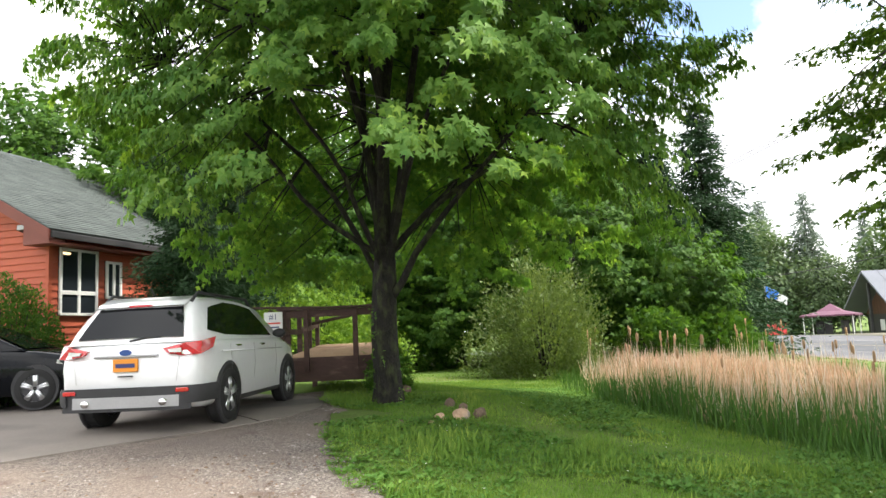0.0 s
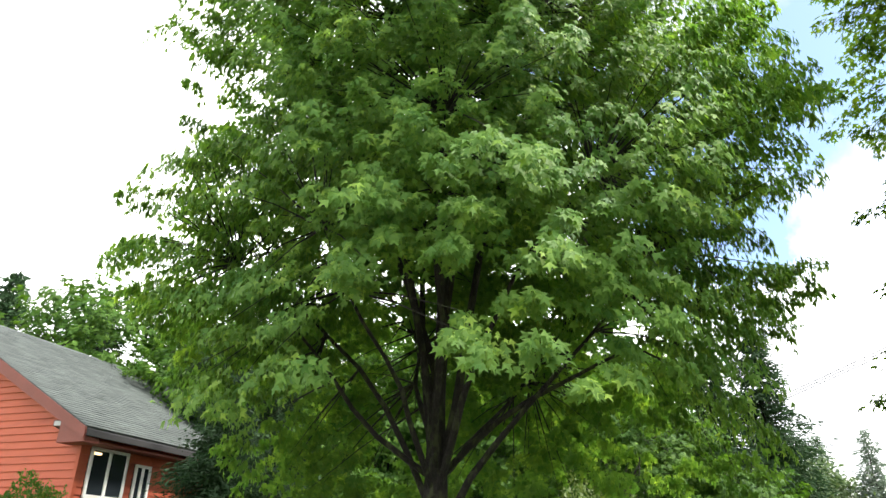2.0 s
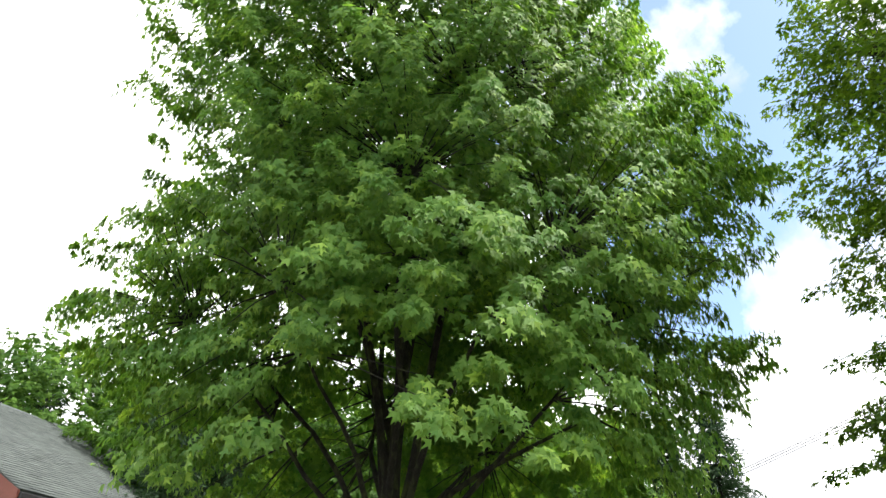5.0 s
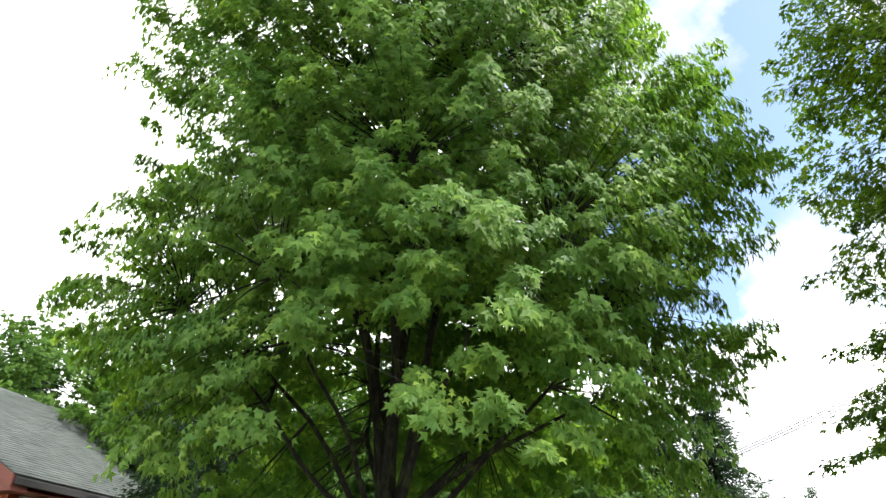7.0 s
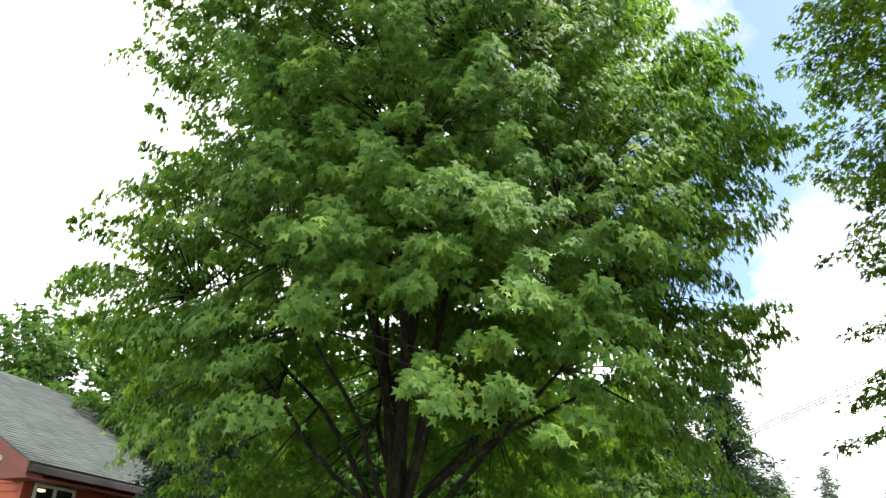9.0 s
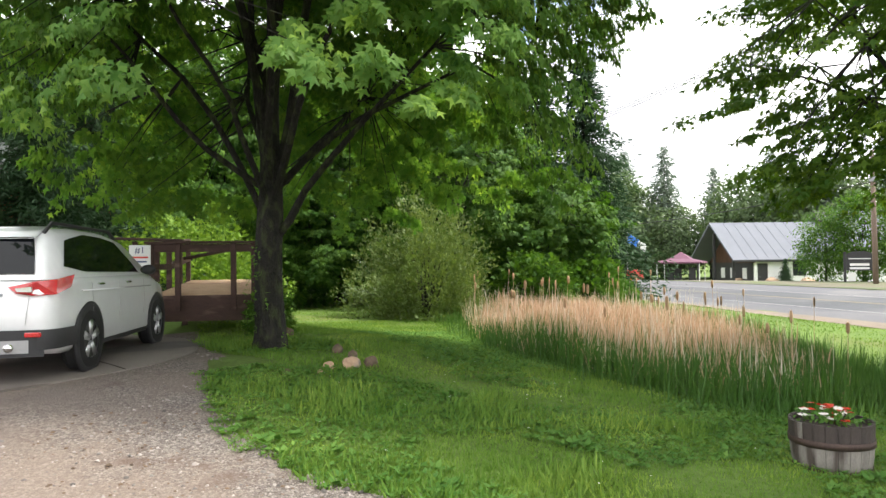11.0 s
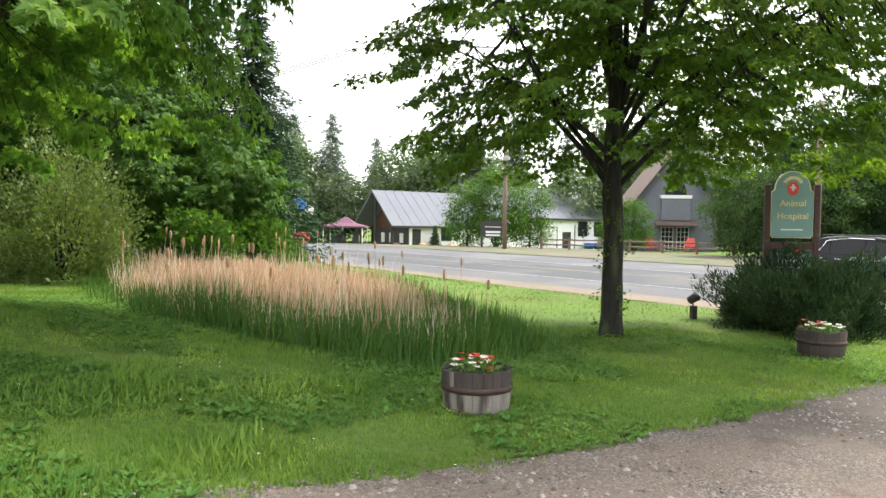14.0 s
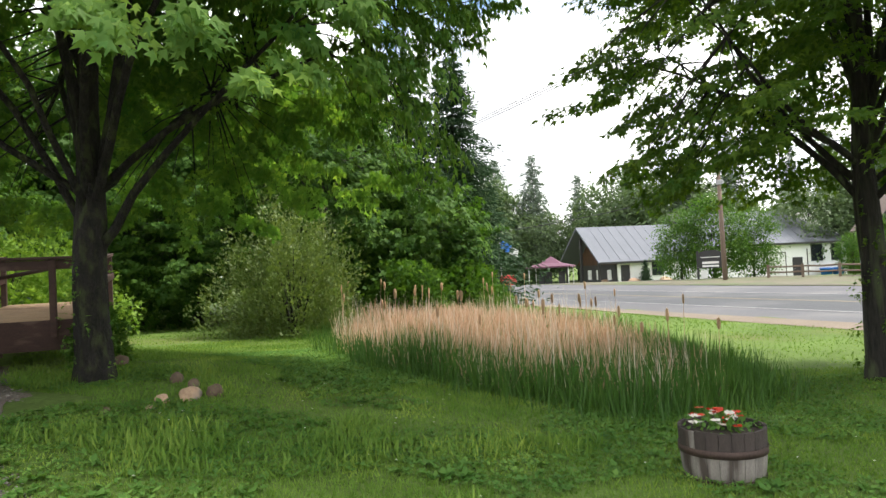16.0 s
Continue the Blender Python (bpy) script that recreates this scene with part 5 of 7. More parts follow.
part("downpipe", Geo().tube([(-12.6, 0.08, 0.1), (-12.6, 0.08, 3.4)], 0.06, 6).mesh("downpipe", M_DARKTRIM), shop)
for i, x in enumerate((-14.2, -15.9)):
    b = root("storage_tub", pose(88.41, 12.70, -1.27, 0, 0, 132) @ pose(x, 1.2, 0.0), "bright blue plastic tub beside the white building", "tub", "blue tubs")
    part("tub", Geo().lathe([(0.55, 0.0), (0.70, 0.75), (0.76, 0.78), (0.76, 0.84)], 18).mesh("tub", M_BLUE, True), b)
    part("lid", Geo().lathe([(0.78, 0.84), (0.74, 0.92), (0.2, 0.97)], 18).mesh("lid", M_BLUE, True), b)

# ---- dark gabled house ----
nb = root("gabled_house", pose(62.6, -6.3, -0.25, 0, 0, 97), "slate-grey clapboard house with steep brown roof", "house")
NW, NH, NR, ND = 7.0, 4.2, 8.8, 10.0
g = Geo()
g.box(-NW / 2, -ND, 0, NW / 2, 0, NH)
g.prism([(-NW / 2, NH), (NW / 2, NH), (0, NR)], "y", -ND, 0)
part("wall", g.mesh("wall", M_GREYSIDING), nb)
rows = Geo()
z = 0.2
while z < NR - 0.5:
    half = NW / 2 if z < NH else NW / 2 * (NR - z) / (NR - NH)
    rows.add([(-half, 0.0, z + 0.2), (half, 0.0, z + 0.2), (half, 0.035, z), (-half, 0.035, z), (half, 0.0, z), (-half, 0.0, z)], [(0, 1, 2, 3), (3, 2, 4, 5)])
    z += 0.2
part("clapboard_siding", rows.mesh("clapboard_siding", M_GREYSIDING), nb, kind="stuff")
k = (NR - NH) / (NW / 2)
for s in (1, -1):
    slab_roof("roof", nb, [(s * (NW / 2 + 0.6), 0.6, NH - 0.6 * k + 0.15), (s * (NW / 2 + 0.6), -ND - 0.4, NH - 0.6 * k + 0.15), (0, -ND - 0.4, NR + 0.15), (0, 0.6, NR + 0.15)], 0.2, M_BROWNROOF)
    part("rake_board", Geo().add([(s * (NW / 2 + 0.6), 0.62, NH - 0.6 * k + 0.15), (0, 0.62, NR + 0.15), (0, 0.62, NR - 0.25), (s * (NW / 2 + 0.6), 0.62, NH - 0.6 * k - 0.25), (s * (NW / 2 + 0.6), 0.56, NH - 0.6 * k + 0.15), (0, 0.56, NR + 0.15), (0, 0.56, NR - 0.25), (s * (NW / 2 + 0.6), 0.56, NH - 0.6 * k - 0.25)], [(0, 1, 2, 3), (7, 6, 5, 4), (0, 4, 5, 1), (3, 2, 6, 7)]).mesh("rake_board", M_DARKTRIM), nb)
part("corner_board", Geo().box(NW / 2 - 0.15, -0.02, 0, NW / 2 + 0.03, 0.06, NH).mesh("corner_board", M_DARKTRIM), nb)
arch = [(-0.9, 4.9), (0.9, 4.9)] + [(0.9 * math.cos(a), 4.9 + 1.35 * math.sin(a)) for a in [math.pi * i / 10 for i in range(11)]]
wa = part("window", Geo().prism(arch[2:], "y", 0.03, 0.06).mesh("window", M_GLASS), nb, "arched dark window")
part("sill", Geo().box(-1.3, 0.0, 4.55, 1.3, 0.35, 4.85, 0.02).mesh("sill", M_WHITE), wa)
part("bay", Geo().box(-1.2, 0.0, 2.7, 1.2, 0.30, 4.5, 0.02).mesh("bay", M_GREYSIDING), nb)
part("awning", Geo().prism([(0.0, 2.75), (1.0, 2.3), (1.0, 2.2), (0.0, 2.3)], "x", -1.7, 1.7).mesh("awning", M_BROWNROOF), nb)
for s in (-0.65, 0.65):
    d = part("door", Geo().box(s - 0.5, 0.03, 0.1, s + 0.5, 0.08, 2.15, 0.01).mesh("door", M_GLASS), nb)
    bars = Geo()
    for i in range(4):
        bars.box(s - 0.5 + i * 0.32, 0.08, 0.1, s - 0.46 + i * 0.32, 0.10, 2.15)
    for i in range(6):
        bars.box(s - 0.5, 0.08, 0.1 + i * 0.40, s + 0.5, 0.10, 0.14 + i * 0.40)
    part("glazing_bar", bars.mesh("glazing_bar", M_WHITE), d)

# ---- vehicles ----


def loft(sections, close=True):
    g = Geo()
    n = len(sections[0])
    vs = [p for s in sections for p in s]
    fs = [(i * n + j, i * n + j + 1, (i + 1) * n + j + 1, (i + 1) * n + j) for i in range(len(sections) - 1) for j in range(n - 1)]
    if close:
        fs += [tuple(range(n))[::-1], tuple((len(sections) - 1) * n + j for j in range(n))]
    return g.add(vs, fs)


def interp(x, table):
    for (a, p), (b, q) in zip(table[:-1], table[1:]):
        if x <= b:
            t = 0 if b == a else max(0.0, (x - a) / (b - a))
            return p + (q - p) * t
    return table[-1][1]


def wheel(parent, x, y, r, w, spokes=5, rim=M_RIM, turn=1):
    """Tyre with tread shoulder, rim with spokes and hub; axle along y."""
    m = pose(x, y, r, 90, 0, 0)
    t = part("wheel", Geo().lathe([(r * 0.62, -w / 2), (r * 0.90, -w / 2), (r, -w * 0.36), (r, w * 0.36), (r * 0.90, w / 2), (r * 0.62, w / 2)], 30, False, m).mesh("wheel", M_TYRE, True), parent, "worn black tyre")
    side = turn * w * 0.40
    rg = Geo()
    rg.lathe([(r * 0.64, -w * 0.45), (r * 0.66, -w * 0.45), (r * 0.66, w * 0.45), (r * 0.64, w * 0.45)], 30, False, m)
    for i in range(spokes):
        a = 2 * math.pi * i / spokes + 0.3
        for d in (-0.10, 0.10):
            c0, c1 = Vector((math.cos(a + d * 2.2) * r * 0.10, math.sin(a + d * 2.2) * r * 0.10, -side)), Vector((math.cos(a + d) * r * 0.64, math.sin(a + d) * r * 0.64, -side * 0.95))
            rg.tube([m @ c0, m @ c1], [r * 0.085, r * 0.105], 6)
    rg.lathe([(r * 0.55, -side * 1.05), (r * 0.665, -side * 1.2), (r * 0.665, -side * 0.9), (r * 0.55, -side * 0.9)], 30, False, m)
    rg.lathe([(r * 0.02, -side - 0.012 * turn), (r * 0.16, -side - 0.008 * turn), (r * 0.17, -side + 0.02 * turn)], 14, True, m)
    part("rim", rg.mesh("rim", rim, True), t, "silver alloy rim")
    part("brake_disc", Geo().lathe([(0.01, -side * 0.4), (r * 0.62, -side * 0.4), (r * 0.62, -side * 0.3)], 20, True, m).mesh("brake_disc", M_PLASTIC), t)
    return t


def car(name, m, L, W, wheels, r, belt, hood, roof, half, paint, label, category, clad=True, rail=True, lower=0.34):
    """Body lofted from stations; glass, lamps, cladding and wheels are parts. Rear at x = 0."""
    thing = root(name, m, label, category)
    hw = W / 2
    secs = []
    for i in range(41):
        x = L * i / 40
        top = interp(x, hood)
        k = interp(x, half) * hw
        floor_z = interp(x, [(0, lower + 0.06), (0.25, lower - 0.08), (L - 0.3, lower - 0.08), (L, lower + 0.05)])
        secs.append([Vector((x, 0, floor_z)), Vector((x, k * 0.90, floor_z)), Vector((x, k * 0.975, floor_z + 0.06)), Vector((x, k * 0.985, (floor_z + top) * 0.5 - 0.04)), Vector((x, k, (floor_z + top) * 0.5 + 0.08)), Vector((x, k * 0.975, top - 0.10)), Vector((x, k * 0.93, top - 0.02)), Vector((x, k * 0.70, top + 0.015)), Vector((x, 0, top + 0.03))])
    both = [s + [Vector((p.x, -p.y, p.z)) for p in s[-2:0:-1]] + [s[0]] for s in secs]
    body = part("body", loft(both).mesh("body", paint, True), thing)
    # cabin
    x0, x1 = roof[0][0], roof[-1][0]
    cs = []
    for i in range(25):
        x = x0 + (x1 - x0) * i / 24
        top = interp(x, roof)
        b = belt - 0.03
        t = max(0.0, top - b)
        kb = hw * 0.92 * interp(x, half)
        kt = kb - 0.42 * t
        cs.append([Vector((x, kb, b)), Vector((x, kb - 0.36 * t * 0.92, b + t * 0.86)), Vector((x, kt - 0.05, b + t * 0.965)), Vector((x, kt * 0.6, b + t)), Vector((x, 0, b + t + 0.01))])
    both = [s + [Vector((p.x, -p.y, p.z)) for p in s[-2::-1]] for s in cs]
    part("cabin", loft(both).mesh("cabin", paint, True), thing)

    def side_glass(poly, s, name="side_window"):
        vs = []
        for x, z in poly:
            t = max(0.05, interp(x, roof) - belt + 0.03)
            f = (z - belt + 0.03) / t
            y = hw * 0.92 * interp(x, half) - 0.36 * t * 0.92 * min(1.0, f / 0.86) + 0.006
            vs.append((x, s * y, z))
        n = len(vs)
        vs += [(x, y - s * 0.004, z) for x, y, z in vs]
        return part(name, Geo().add(vs, [tuple(range(n)), tuple(range(n, 2 * n))[::-1]] + [(i, (i + 1) % n, n + (i + 1) % n, n + i) for i in range(n)]).mesh(name, M_TINTED), thing)

    def end_glass(xa, xb, name, inset=0.10):
        """Glass over the sloping rear or front of the cabin between two stations."""
        vs = []
        for x, q in ((xa, 0.0), ((xa + xb) / 2, 0.5), (xb, 1.0)):
            top = interp(x, roof)
            t = max(0.0, top - belt + 0.03)
            k = hw * 0.92 * interp(x, half) - 0.42 * t - 0.05
            for y in (-(k - inset), -(k - inset) * 0.5, 0, (k - inset) * 0.5, k - inset):
                dx = -0.012 if xa < L / 2 else 0.012
                bow = 0.03 * (1 - (y / max(k, 0.1)) ** 2)
                vs.append((x + dx * (1 + bow * 20), y, top + 0.006 + bow * 0.4))
        fs = [(i * 5 + j, i * 5 + j + 1, i * 5 + j + 6, i * 5 + j + 5) for i in range(2) for j in range(4)]
        return part(name, Geo().add(vs, fs).mesh(name, M_TINTED, True), thing)

    for x in wheels:
        for s in (1, -1):
            k = interp(x, half) * hw
            if clad:
                part("wheel_arch", Geo().lathe([(r * 1.02, -0.03), (r * 1.20, -0.03), (r * 1.19, 0.012), (r * 1.02, 0.012)], 30, False, pose(x, s * (k - 0.005), r + 0.02, -90 * s, 0, 0)).mesh("wheel_arch", M_PLASTIC, True), thing)
            part("wheel_well", Geo().lathe([(r * 1.08, -0.14), (r * 1.08, 0.006)], 26, True, pose(x, s * (k - 0.004), r + 0.02, -90 * s, 0, 0)).mesh("wheel_well", M_PLASTIC), thing)
            wheel(thing, x, s * (k - 0.10), r, 0.225, turn=s)
    for s in (1, -1):
        if clad:
            part("sill", Geo().box(wheels[0] + r * 1.1, s * (hw - 0.07) - 0.03, lower - 0.10, wheels[1] - r * 1.1, s * (hw - 0.07) + 0.075 * (1 if s > 0 else 1) - (0.045 if s < 0 else 0.0), lower + 0.10, 0.02).mesh("sill", M_PLASTIC), thing)
        mx = wheels[1] - 0.72
        mir = Geo().lathe([(0.03, -0.07), (0.085, -0.055), (0.095, 0.0), (0.07, 0.06), (0.02, 0.08)], 14, True, pose(mx, s * (hw + 0.08), belt + 0.05, 0, 90, 0) @ Matrix.Diagonal((0.78, 1.15, 1, 1)))
        part("mirror", mir.mesh("mirror", M_PLASTIC, True), thing, "black door mirror")
        if rail:
            kt = hw * 0.92 - 0.42 * (max(q for _, q in roof) - belt) - 0.02
            part("roof_rail", Geo().tube([(roof[1][0] + 0.1, s * kt, interp(roof[1][0] + 0.1, roof) - 0.02), (roof[1][0] + 0.3, s * kt, interp(roof[1][0] + 0.3, roof) + 0.05), (roof[-2][0] - 0.2, s * kt, interp(roof[-2][0] - 0.2, roof) + 0.05), (roof[-2][0], s * kt, interp(roof[-2][0], roof) - 0.02)], 0.022, 6).mesh("roof_rail", M_PLASTIC, True), thing)
    return thing, side_glass, end_glass


def handle(thing, x, y, z, s):
    part("door_handle", Geo().box(x - 0.09, y - 0.015, z - 0.015, x + 0.09, y + 0.02, z + 0.015, 0.008).mesh("door_handle", M_CHROME), thing, "chrome door handle")


def seam_line(thing, pts, name="door_seam"):
    part(name, Geo().tube(pts, 0.0035, 4).mesh(name, M_SILVER), thing)


suv, sg, eg = car("parked_suv", pose(2.60, 7.70, height(3.4, 8.6) + 0.03, 0, 0, 47), 4.52, 1.84, (0.93, 3.62), 0.355, 1.10,
                  [(0, 0.98), (0.05, 1.06), (0.3, 1.10), (3.3, 1.10), (3.55, 1.06), (4.2, 0.96), (4.42, 0.84), (4.52, 0.62)],
                  [(0.06, 1.07), (0.42, 1.56), (0.62, 1.655), (1.3, 1.69), (2.2, 1.68), (2.7, 1.61), (3.45, 1.09)],
                  [(0, 0.86), (0.12, 0.95), (0.5, 0.99), (1.0, 1.0), (3.6, 1.0), (4.2, 0.93), (4.45, 0.80), (4.52, 0.70)],
                  M_CARWHITE, "white compact SUV parked on the concrete slab", "car")
for s in (1, -1):
    sg([(0.52, 1.21), (1.03, 1.145), (1.03, 1.55), (0.80, 1.51)], s)
    sg([(1.036, 1.145), (1.945, 1.13), (1.945, 1.585), (1.40, 1.60), (1.036, 1.55)], s)
    sg([(1.951, 1.13), (2.98, 1.12), (2.82, 1.27), (2.42, 1.535), (1.951, 1.585)], s)
    for x in (1.30, 2.30):
        handle(suv, x, s * 0.915, 0.99, s)
    for x in (1.02, 1.95, 2.98):
        seam_line(suv, [(x, s * 0.895, 0.45), (x, s * 0.925, 0.75), (x, s * 0.905, 1.02)])
    part("crease", Geo().tube([(0.7, s * 0.915, 0.93), (2.0, s * 0.922, 0.92), (3.3, s * 0.915, 0.91)], 0.012, 4).mesh("crease", M_CARWHITE, True), suv)
    tl = Geo()
    tl.add([(-0.005, s * 0.44, 1.00), (0.02, s * 0.70, 1.055), (0.16, s * 0.855, 1.075), (0.46, s * 0.905, 1.12), (0.34, s * 0.915, 0.985), (0.10, s * 0.875, 0.915), (-0.012, s * 0.70, 0.905), (-0.02, s * 0.52, 0.935)]
           + [(0.10, s * 0.44, 1.0), (0.12, s * 0.70, 1.05), (0.2, s * 0.80, 1.06), (0.46, s * 0.86, 1.11), (0.34, s * 0.86, 0.985), (0.2, s * 0.80, 0.92), (0.1, s * 0.70, 0.91), (0.08, s * 0.52, 0.94)],
           [(0, 1, 2, 5, 6, 7), (2, 3, 4, 5)] + [(i, (i + 1) % 8, 8 + (i + 1) % 8, 8 + i) for i in range(8)])
    tl.v = [Vector(p) + Vector((-0.028 if i < 3 or 4 < i < 8 else 0.0, s * (0.022 if i < 8 else 0), 0)) for i, p in enumerate(tl.v)]
    lamp_ob = part("tail_light", tl.mesh("tail_light", M_LAMPRED), suv, "red wraparound tail light")
    cl = Geo().add([(-0.060, s * 0.54, 0.985), (-0.056, s * 0.70, 1.000), (-0.056, s * 0.70, 0.945), (-0.060, s * 0.56, 0.950), (-0.03, s * 0.54, 0.985), (-0.03, s * 0.70, 1.000), (-0.03, s * 0.70, 0.945), (-0.03, s * 0.56, 0.950)], [(0, 1, 2, 3), (0, 4, 5, 1), (1, 5, 6, 2), (2, 6, 7, 3), (3, 7, 4, 0)])
    part("reverse_lamp", cl.mesh("reverse_lamp", M_LAMPCLEAR), lamp_ob)
    part("reflector", Geo().box(-0.040, s * 0.70 - 0.08, 0.475, 0.02, s * 0.70 + 0.08, 0.525, 0.008).mesh("reflector", M_LAMPRED), suv)
    part("exhaust", Geo().tube([(0.10, s * 0.48, 0.37), (-0.085, s * 0.48, 0.37)], 0.042, 14).mesh("exhaust", M_CHROME, True), suv, "chrome exhaust tip")
    part("headlight", Geo().box(4.15, s * 0.62 - 0.14, 0.78, 4.44, s * 0.62 + 0.14, 0.90, 0.03).mesh("headlight", M_LAMPCLEAR), suv)
eg(0.10, 0.40, "rear_window", 0.05)
eg(3.40, 2.78, "windscreen", 0.08)
part("rear_bumper", loft([[Vector((-0.055 + 0.06 * (abs(y) / 0.80) ** 3, y, z)) for z in (0.27, 0.31, 0.52, 0.55)] for y in [-0.80 + 0.16 * i for i in range(11)]], False).mesh("rear_bumper", M_PLASTIC, True), suv, "black plastic rear bumper")
for s_ in (1, -1):
    part("corner_cladding", loft([[Vector((x, s_ * y, 0.34)), Vector((x, s_ * (y + 0.012), 0.40)), Vector((x, s_ * (y + 0.012), 0.51)), Vector((x, s_ * y, 0.55))] for x, y in ((-0.03, 0.73), (0.0, 0.81), (0.12, 0.895), (0.40, 0.922), (0.52, 0.925))], False).mesh("corner_cladding", M_PLASTIC, True), suv)
part("bumper_insert", loft([[Vector((-0.075 + 0.05 * (abs(y) / 0.66) ** 3, y, z)) for z in (0.31, 0.325, 0.43, 0.445)] for y in [-0.66 + 0.132 * i for i in range(11)]], False).mesh("bumper_insert", M_SILVER, True), suv, "silver skid panel")
part("tailgate_lip", Geo().box(-0.035, -0.40, 0.905, 0.01, 0.40, 0.935, 0.008).mesh("tailgate_lip", M_SILVER), suv)
pl = part("number_plate", Geo().box(-0.035, -0.155, 0.735, -0.015, 0.155, 0.89, 0.004).mesh("number_plate", M_PLATE), suv, "orange number plate")
part("plate_bar", Geo().box(-0.038, -0.12, 0.785, -0.034, 0.12, 0.835).mesh("plate_bar", M_INK), pl)
part("badge", Geo().lathe([(0.002, 0.0), (0.075, 0.0), (0.075, 0.012)], 24, True, pose(-0.022, 0.0, 0.965, 0, -90, 0) @ Matrix.Diagonal((0.5, 1, 1, 1))).mesh("badge", M_BADGE), suv, "blue oval badge")
part("gate_handle", Geo().box(-0.04, -0.09, 0.675, -0.015, 0.09, 0.69).mesh("gate_handle", M_PLASTIC), suv)
part("spoiler", loft([[Vector((x, y, z)) for x, z in ((0.33, 1.535), (0.37, 1.575), (0.66, 1.668), (0.66, 1.63), (0.33, 1.515))] for y in (-0.56, -0.3, 0.3, 0.56)]).mesh("spoiler", M_CARWHITE, True), suv)
part("brake_light", Geo().box(0.322, -0.15, 1.528, 0.345, 0.15, 1.555, 0.004).mesh("brake_light", M_LAMPRED), suv)
part("wiper", Geo().tube([(0.06, 0.0, 1.10), (0.09, -0.20, 1.135), (0.10, -0.38, 1.14)], 0.012, 5).mesh("wiper", M_PLASTIC), suv)
part("antenna", Geo().tube([(0.72, 0, 1.67), (0.60, 0, 1.78)], 0.008, 5).mesh("antenna", M_PLASTIC), suv)
for s in (1, -1):
    part("tailgate_seam", Geo().tube([(-0.012, s * 0.62, 0.60), (-0.010, s * 0.66, 0.90)], 0.003, 4).mesh("tailgate_seam", M_SILVER), suv)

suv.scale = (0.955, 0.955, 0.955)

# dark SUV on the road, nose along the near lane
dsuv, sg, eg = car("passing_suv", pose(24.5, -6.4, height(23, -7.5) + 0.01, 0, 0, math.degrees(math.atan2(-0.785, -0.62))), 4.6, 1.86, (0.93, 3.59), 0.36, 1.08,
                   [(0, 0.95), (0.06, 1.04), (0.3, 1.08), (3.3, 1.08), (3.6, 1.04), (4.25, 0.95), (4.5, 0.82), (4.6, 0.6)],
                   [(0.08, 1.05), (0.5, 1.52), (0.8, 1.63), (1.5, 1.68), (2.1, 1.66), (2.6, 1.58), (3.5, 1.07)],
                   [(0, 0.86), (0.15, 0.95), (0.5, 0.99), (1.0, 1.0), (3.6, 1.0), (4.25, 0.93), (4.5, 0.80), (4.6, 0.70)],
                   M_CARBLACK, "glossy black SUV on the highway", "car")
for s in (1, -1):
    sg([(0.72, 1.16), (1.02, 1.13), (1.02, 1.50), (0.92, 1.46)], s)
    sg([(1.06, 1.13), (1.95, 1.12), (1.95, 1.555), (1.40, 1.565), (1.06, 1.51)], s)
    sg([(2.0, 1.12), (3.0, 1.11), (2.45, 1.49), (2.0, 1.55)], s)
    for x in (1.32, 2.32):
        handle(dsuv, x, s * 0.92, 0.98, s)
    part("headlight", loft([[Vector((4.10, s * 0.86, 0.86)), Vector((4.10, s * 0.885, 0.80))], [Vector((4.42, s * 0.70, 0.80)), Vector((4.44, s * 0.72, 0.72))], [Vector((4.52, s * 0.50, 0.77)), Vector((4.54, s * 0.50, 0.70))]], False).mesh("headlight", M_LAMPCLEAR), dsuv, "clear swept headlight")
    part("tail_light", Geo().box(0.0, s * 0.72 - 0.12, 0.95, 0.25, s * 0.72 + 0.12, 1.20, 0.03).mesh("tail_light", M_LAMPRED), dsuv)
    part("chrome_trim", Geo().tube([(0.72, s * 0.835, 1.15), (0.95, s * 0.72, 1.52), (1.5, s * 0.665, 1.60), (2.2, s * 0.68, 1.58)], 0.012, 4).mesh("chrome_trim", M_CHROME), dsuv)
eg(0.12, 0.5, "rear_window", 0.05)
eg(3.45, 2.66, "windscreen", 0.08)
part("grille", Geo().box(4.50, -0.48, 0.50, 4.60, 0.48, 0.76, 0.03).mesh("grille", M_PLASTIC), dsuv)
part("number_plate", Geo().box(4.60, -0.155, 0.44, 4.615, 0.155, 0.58, 0.004).mesh("number_plate", M_PLATE), dsuv)

# black saloon beside the house
sal, sg, eg = car("parked_saloon", pose(-0.35, 14.65, height(1.0, 13.6) + 0.03, 0, 0, -30), 4.65, 1.80, (0.95, 3.65), 0.335, 0.98,
                  [(0, 0.80), (0.1, 0.95), (0.8, 0.98), (3.2, 0.96), (3.6, 0.93), (4.3, 0.80), (4.55, 0.68), (4.65, 0.5)],
                  [(0.55, 0.97), (1.15, 1.33), (1.6, 1.42), (2.2, 1.44), (2.6, 1.38), (3.45, 0.95)],
                  [(0, 0.82), (0.15, 0.93), (0.5, 0.98), (1.0, 1.0), (3.6, 1.0), (4.25, 0.92), (4.5, 0.78), (4.65, 0.62)],
                  M_CARBLACK, "shiny black saloon parked by the red house", "car", clad=False, rail=False, lower=0.30)
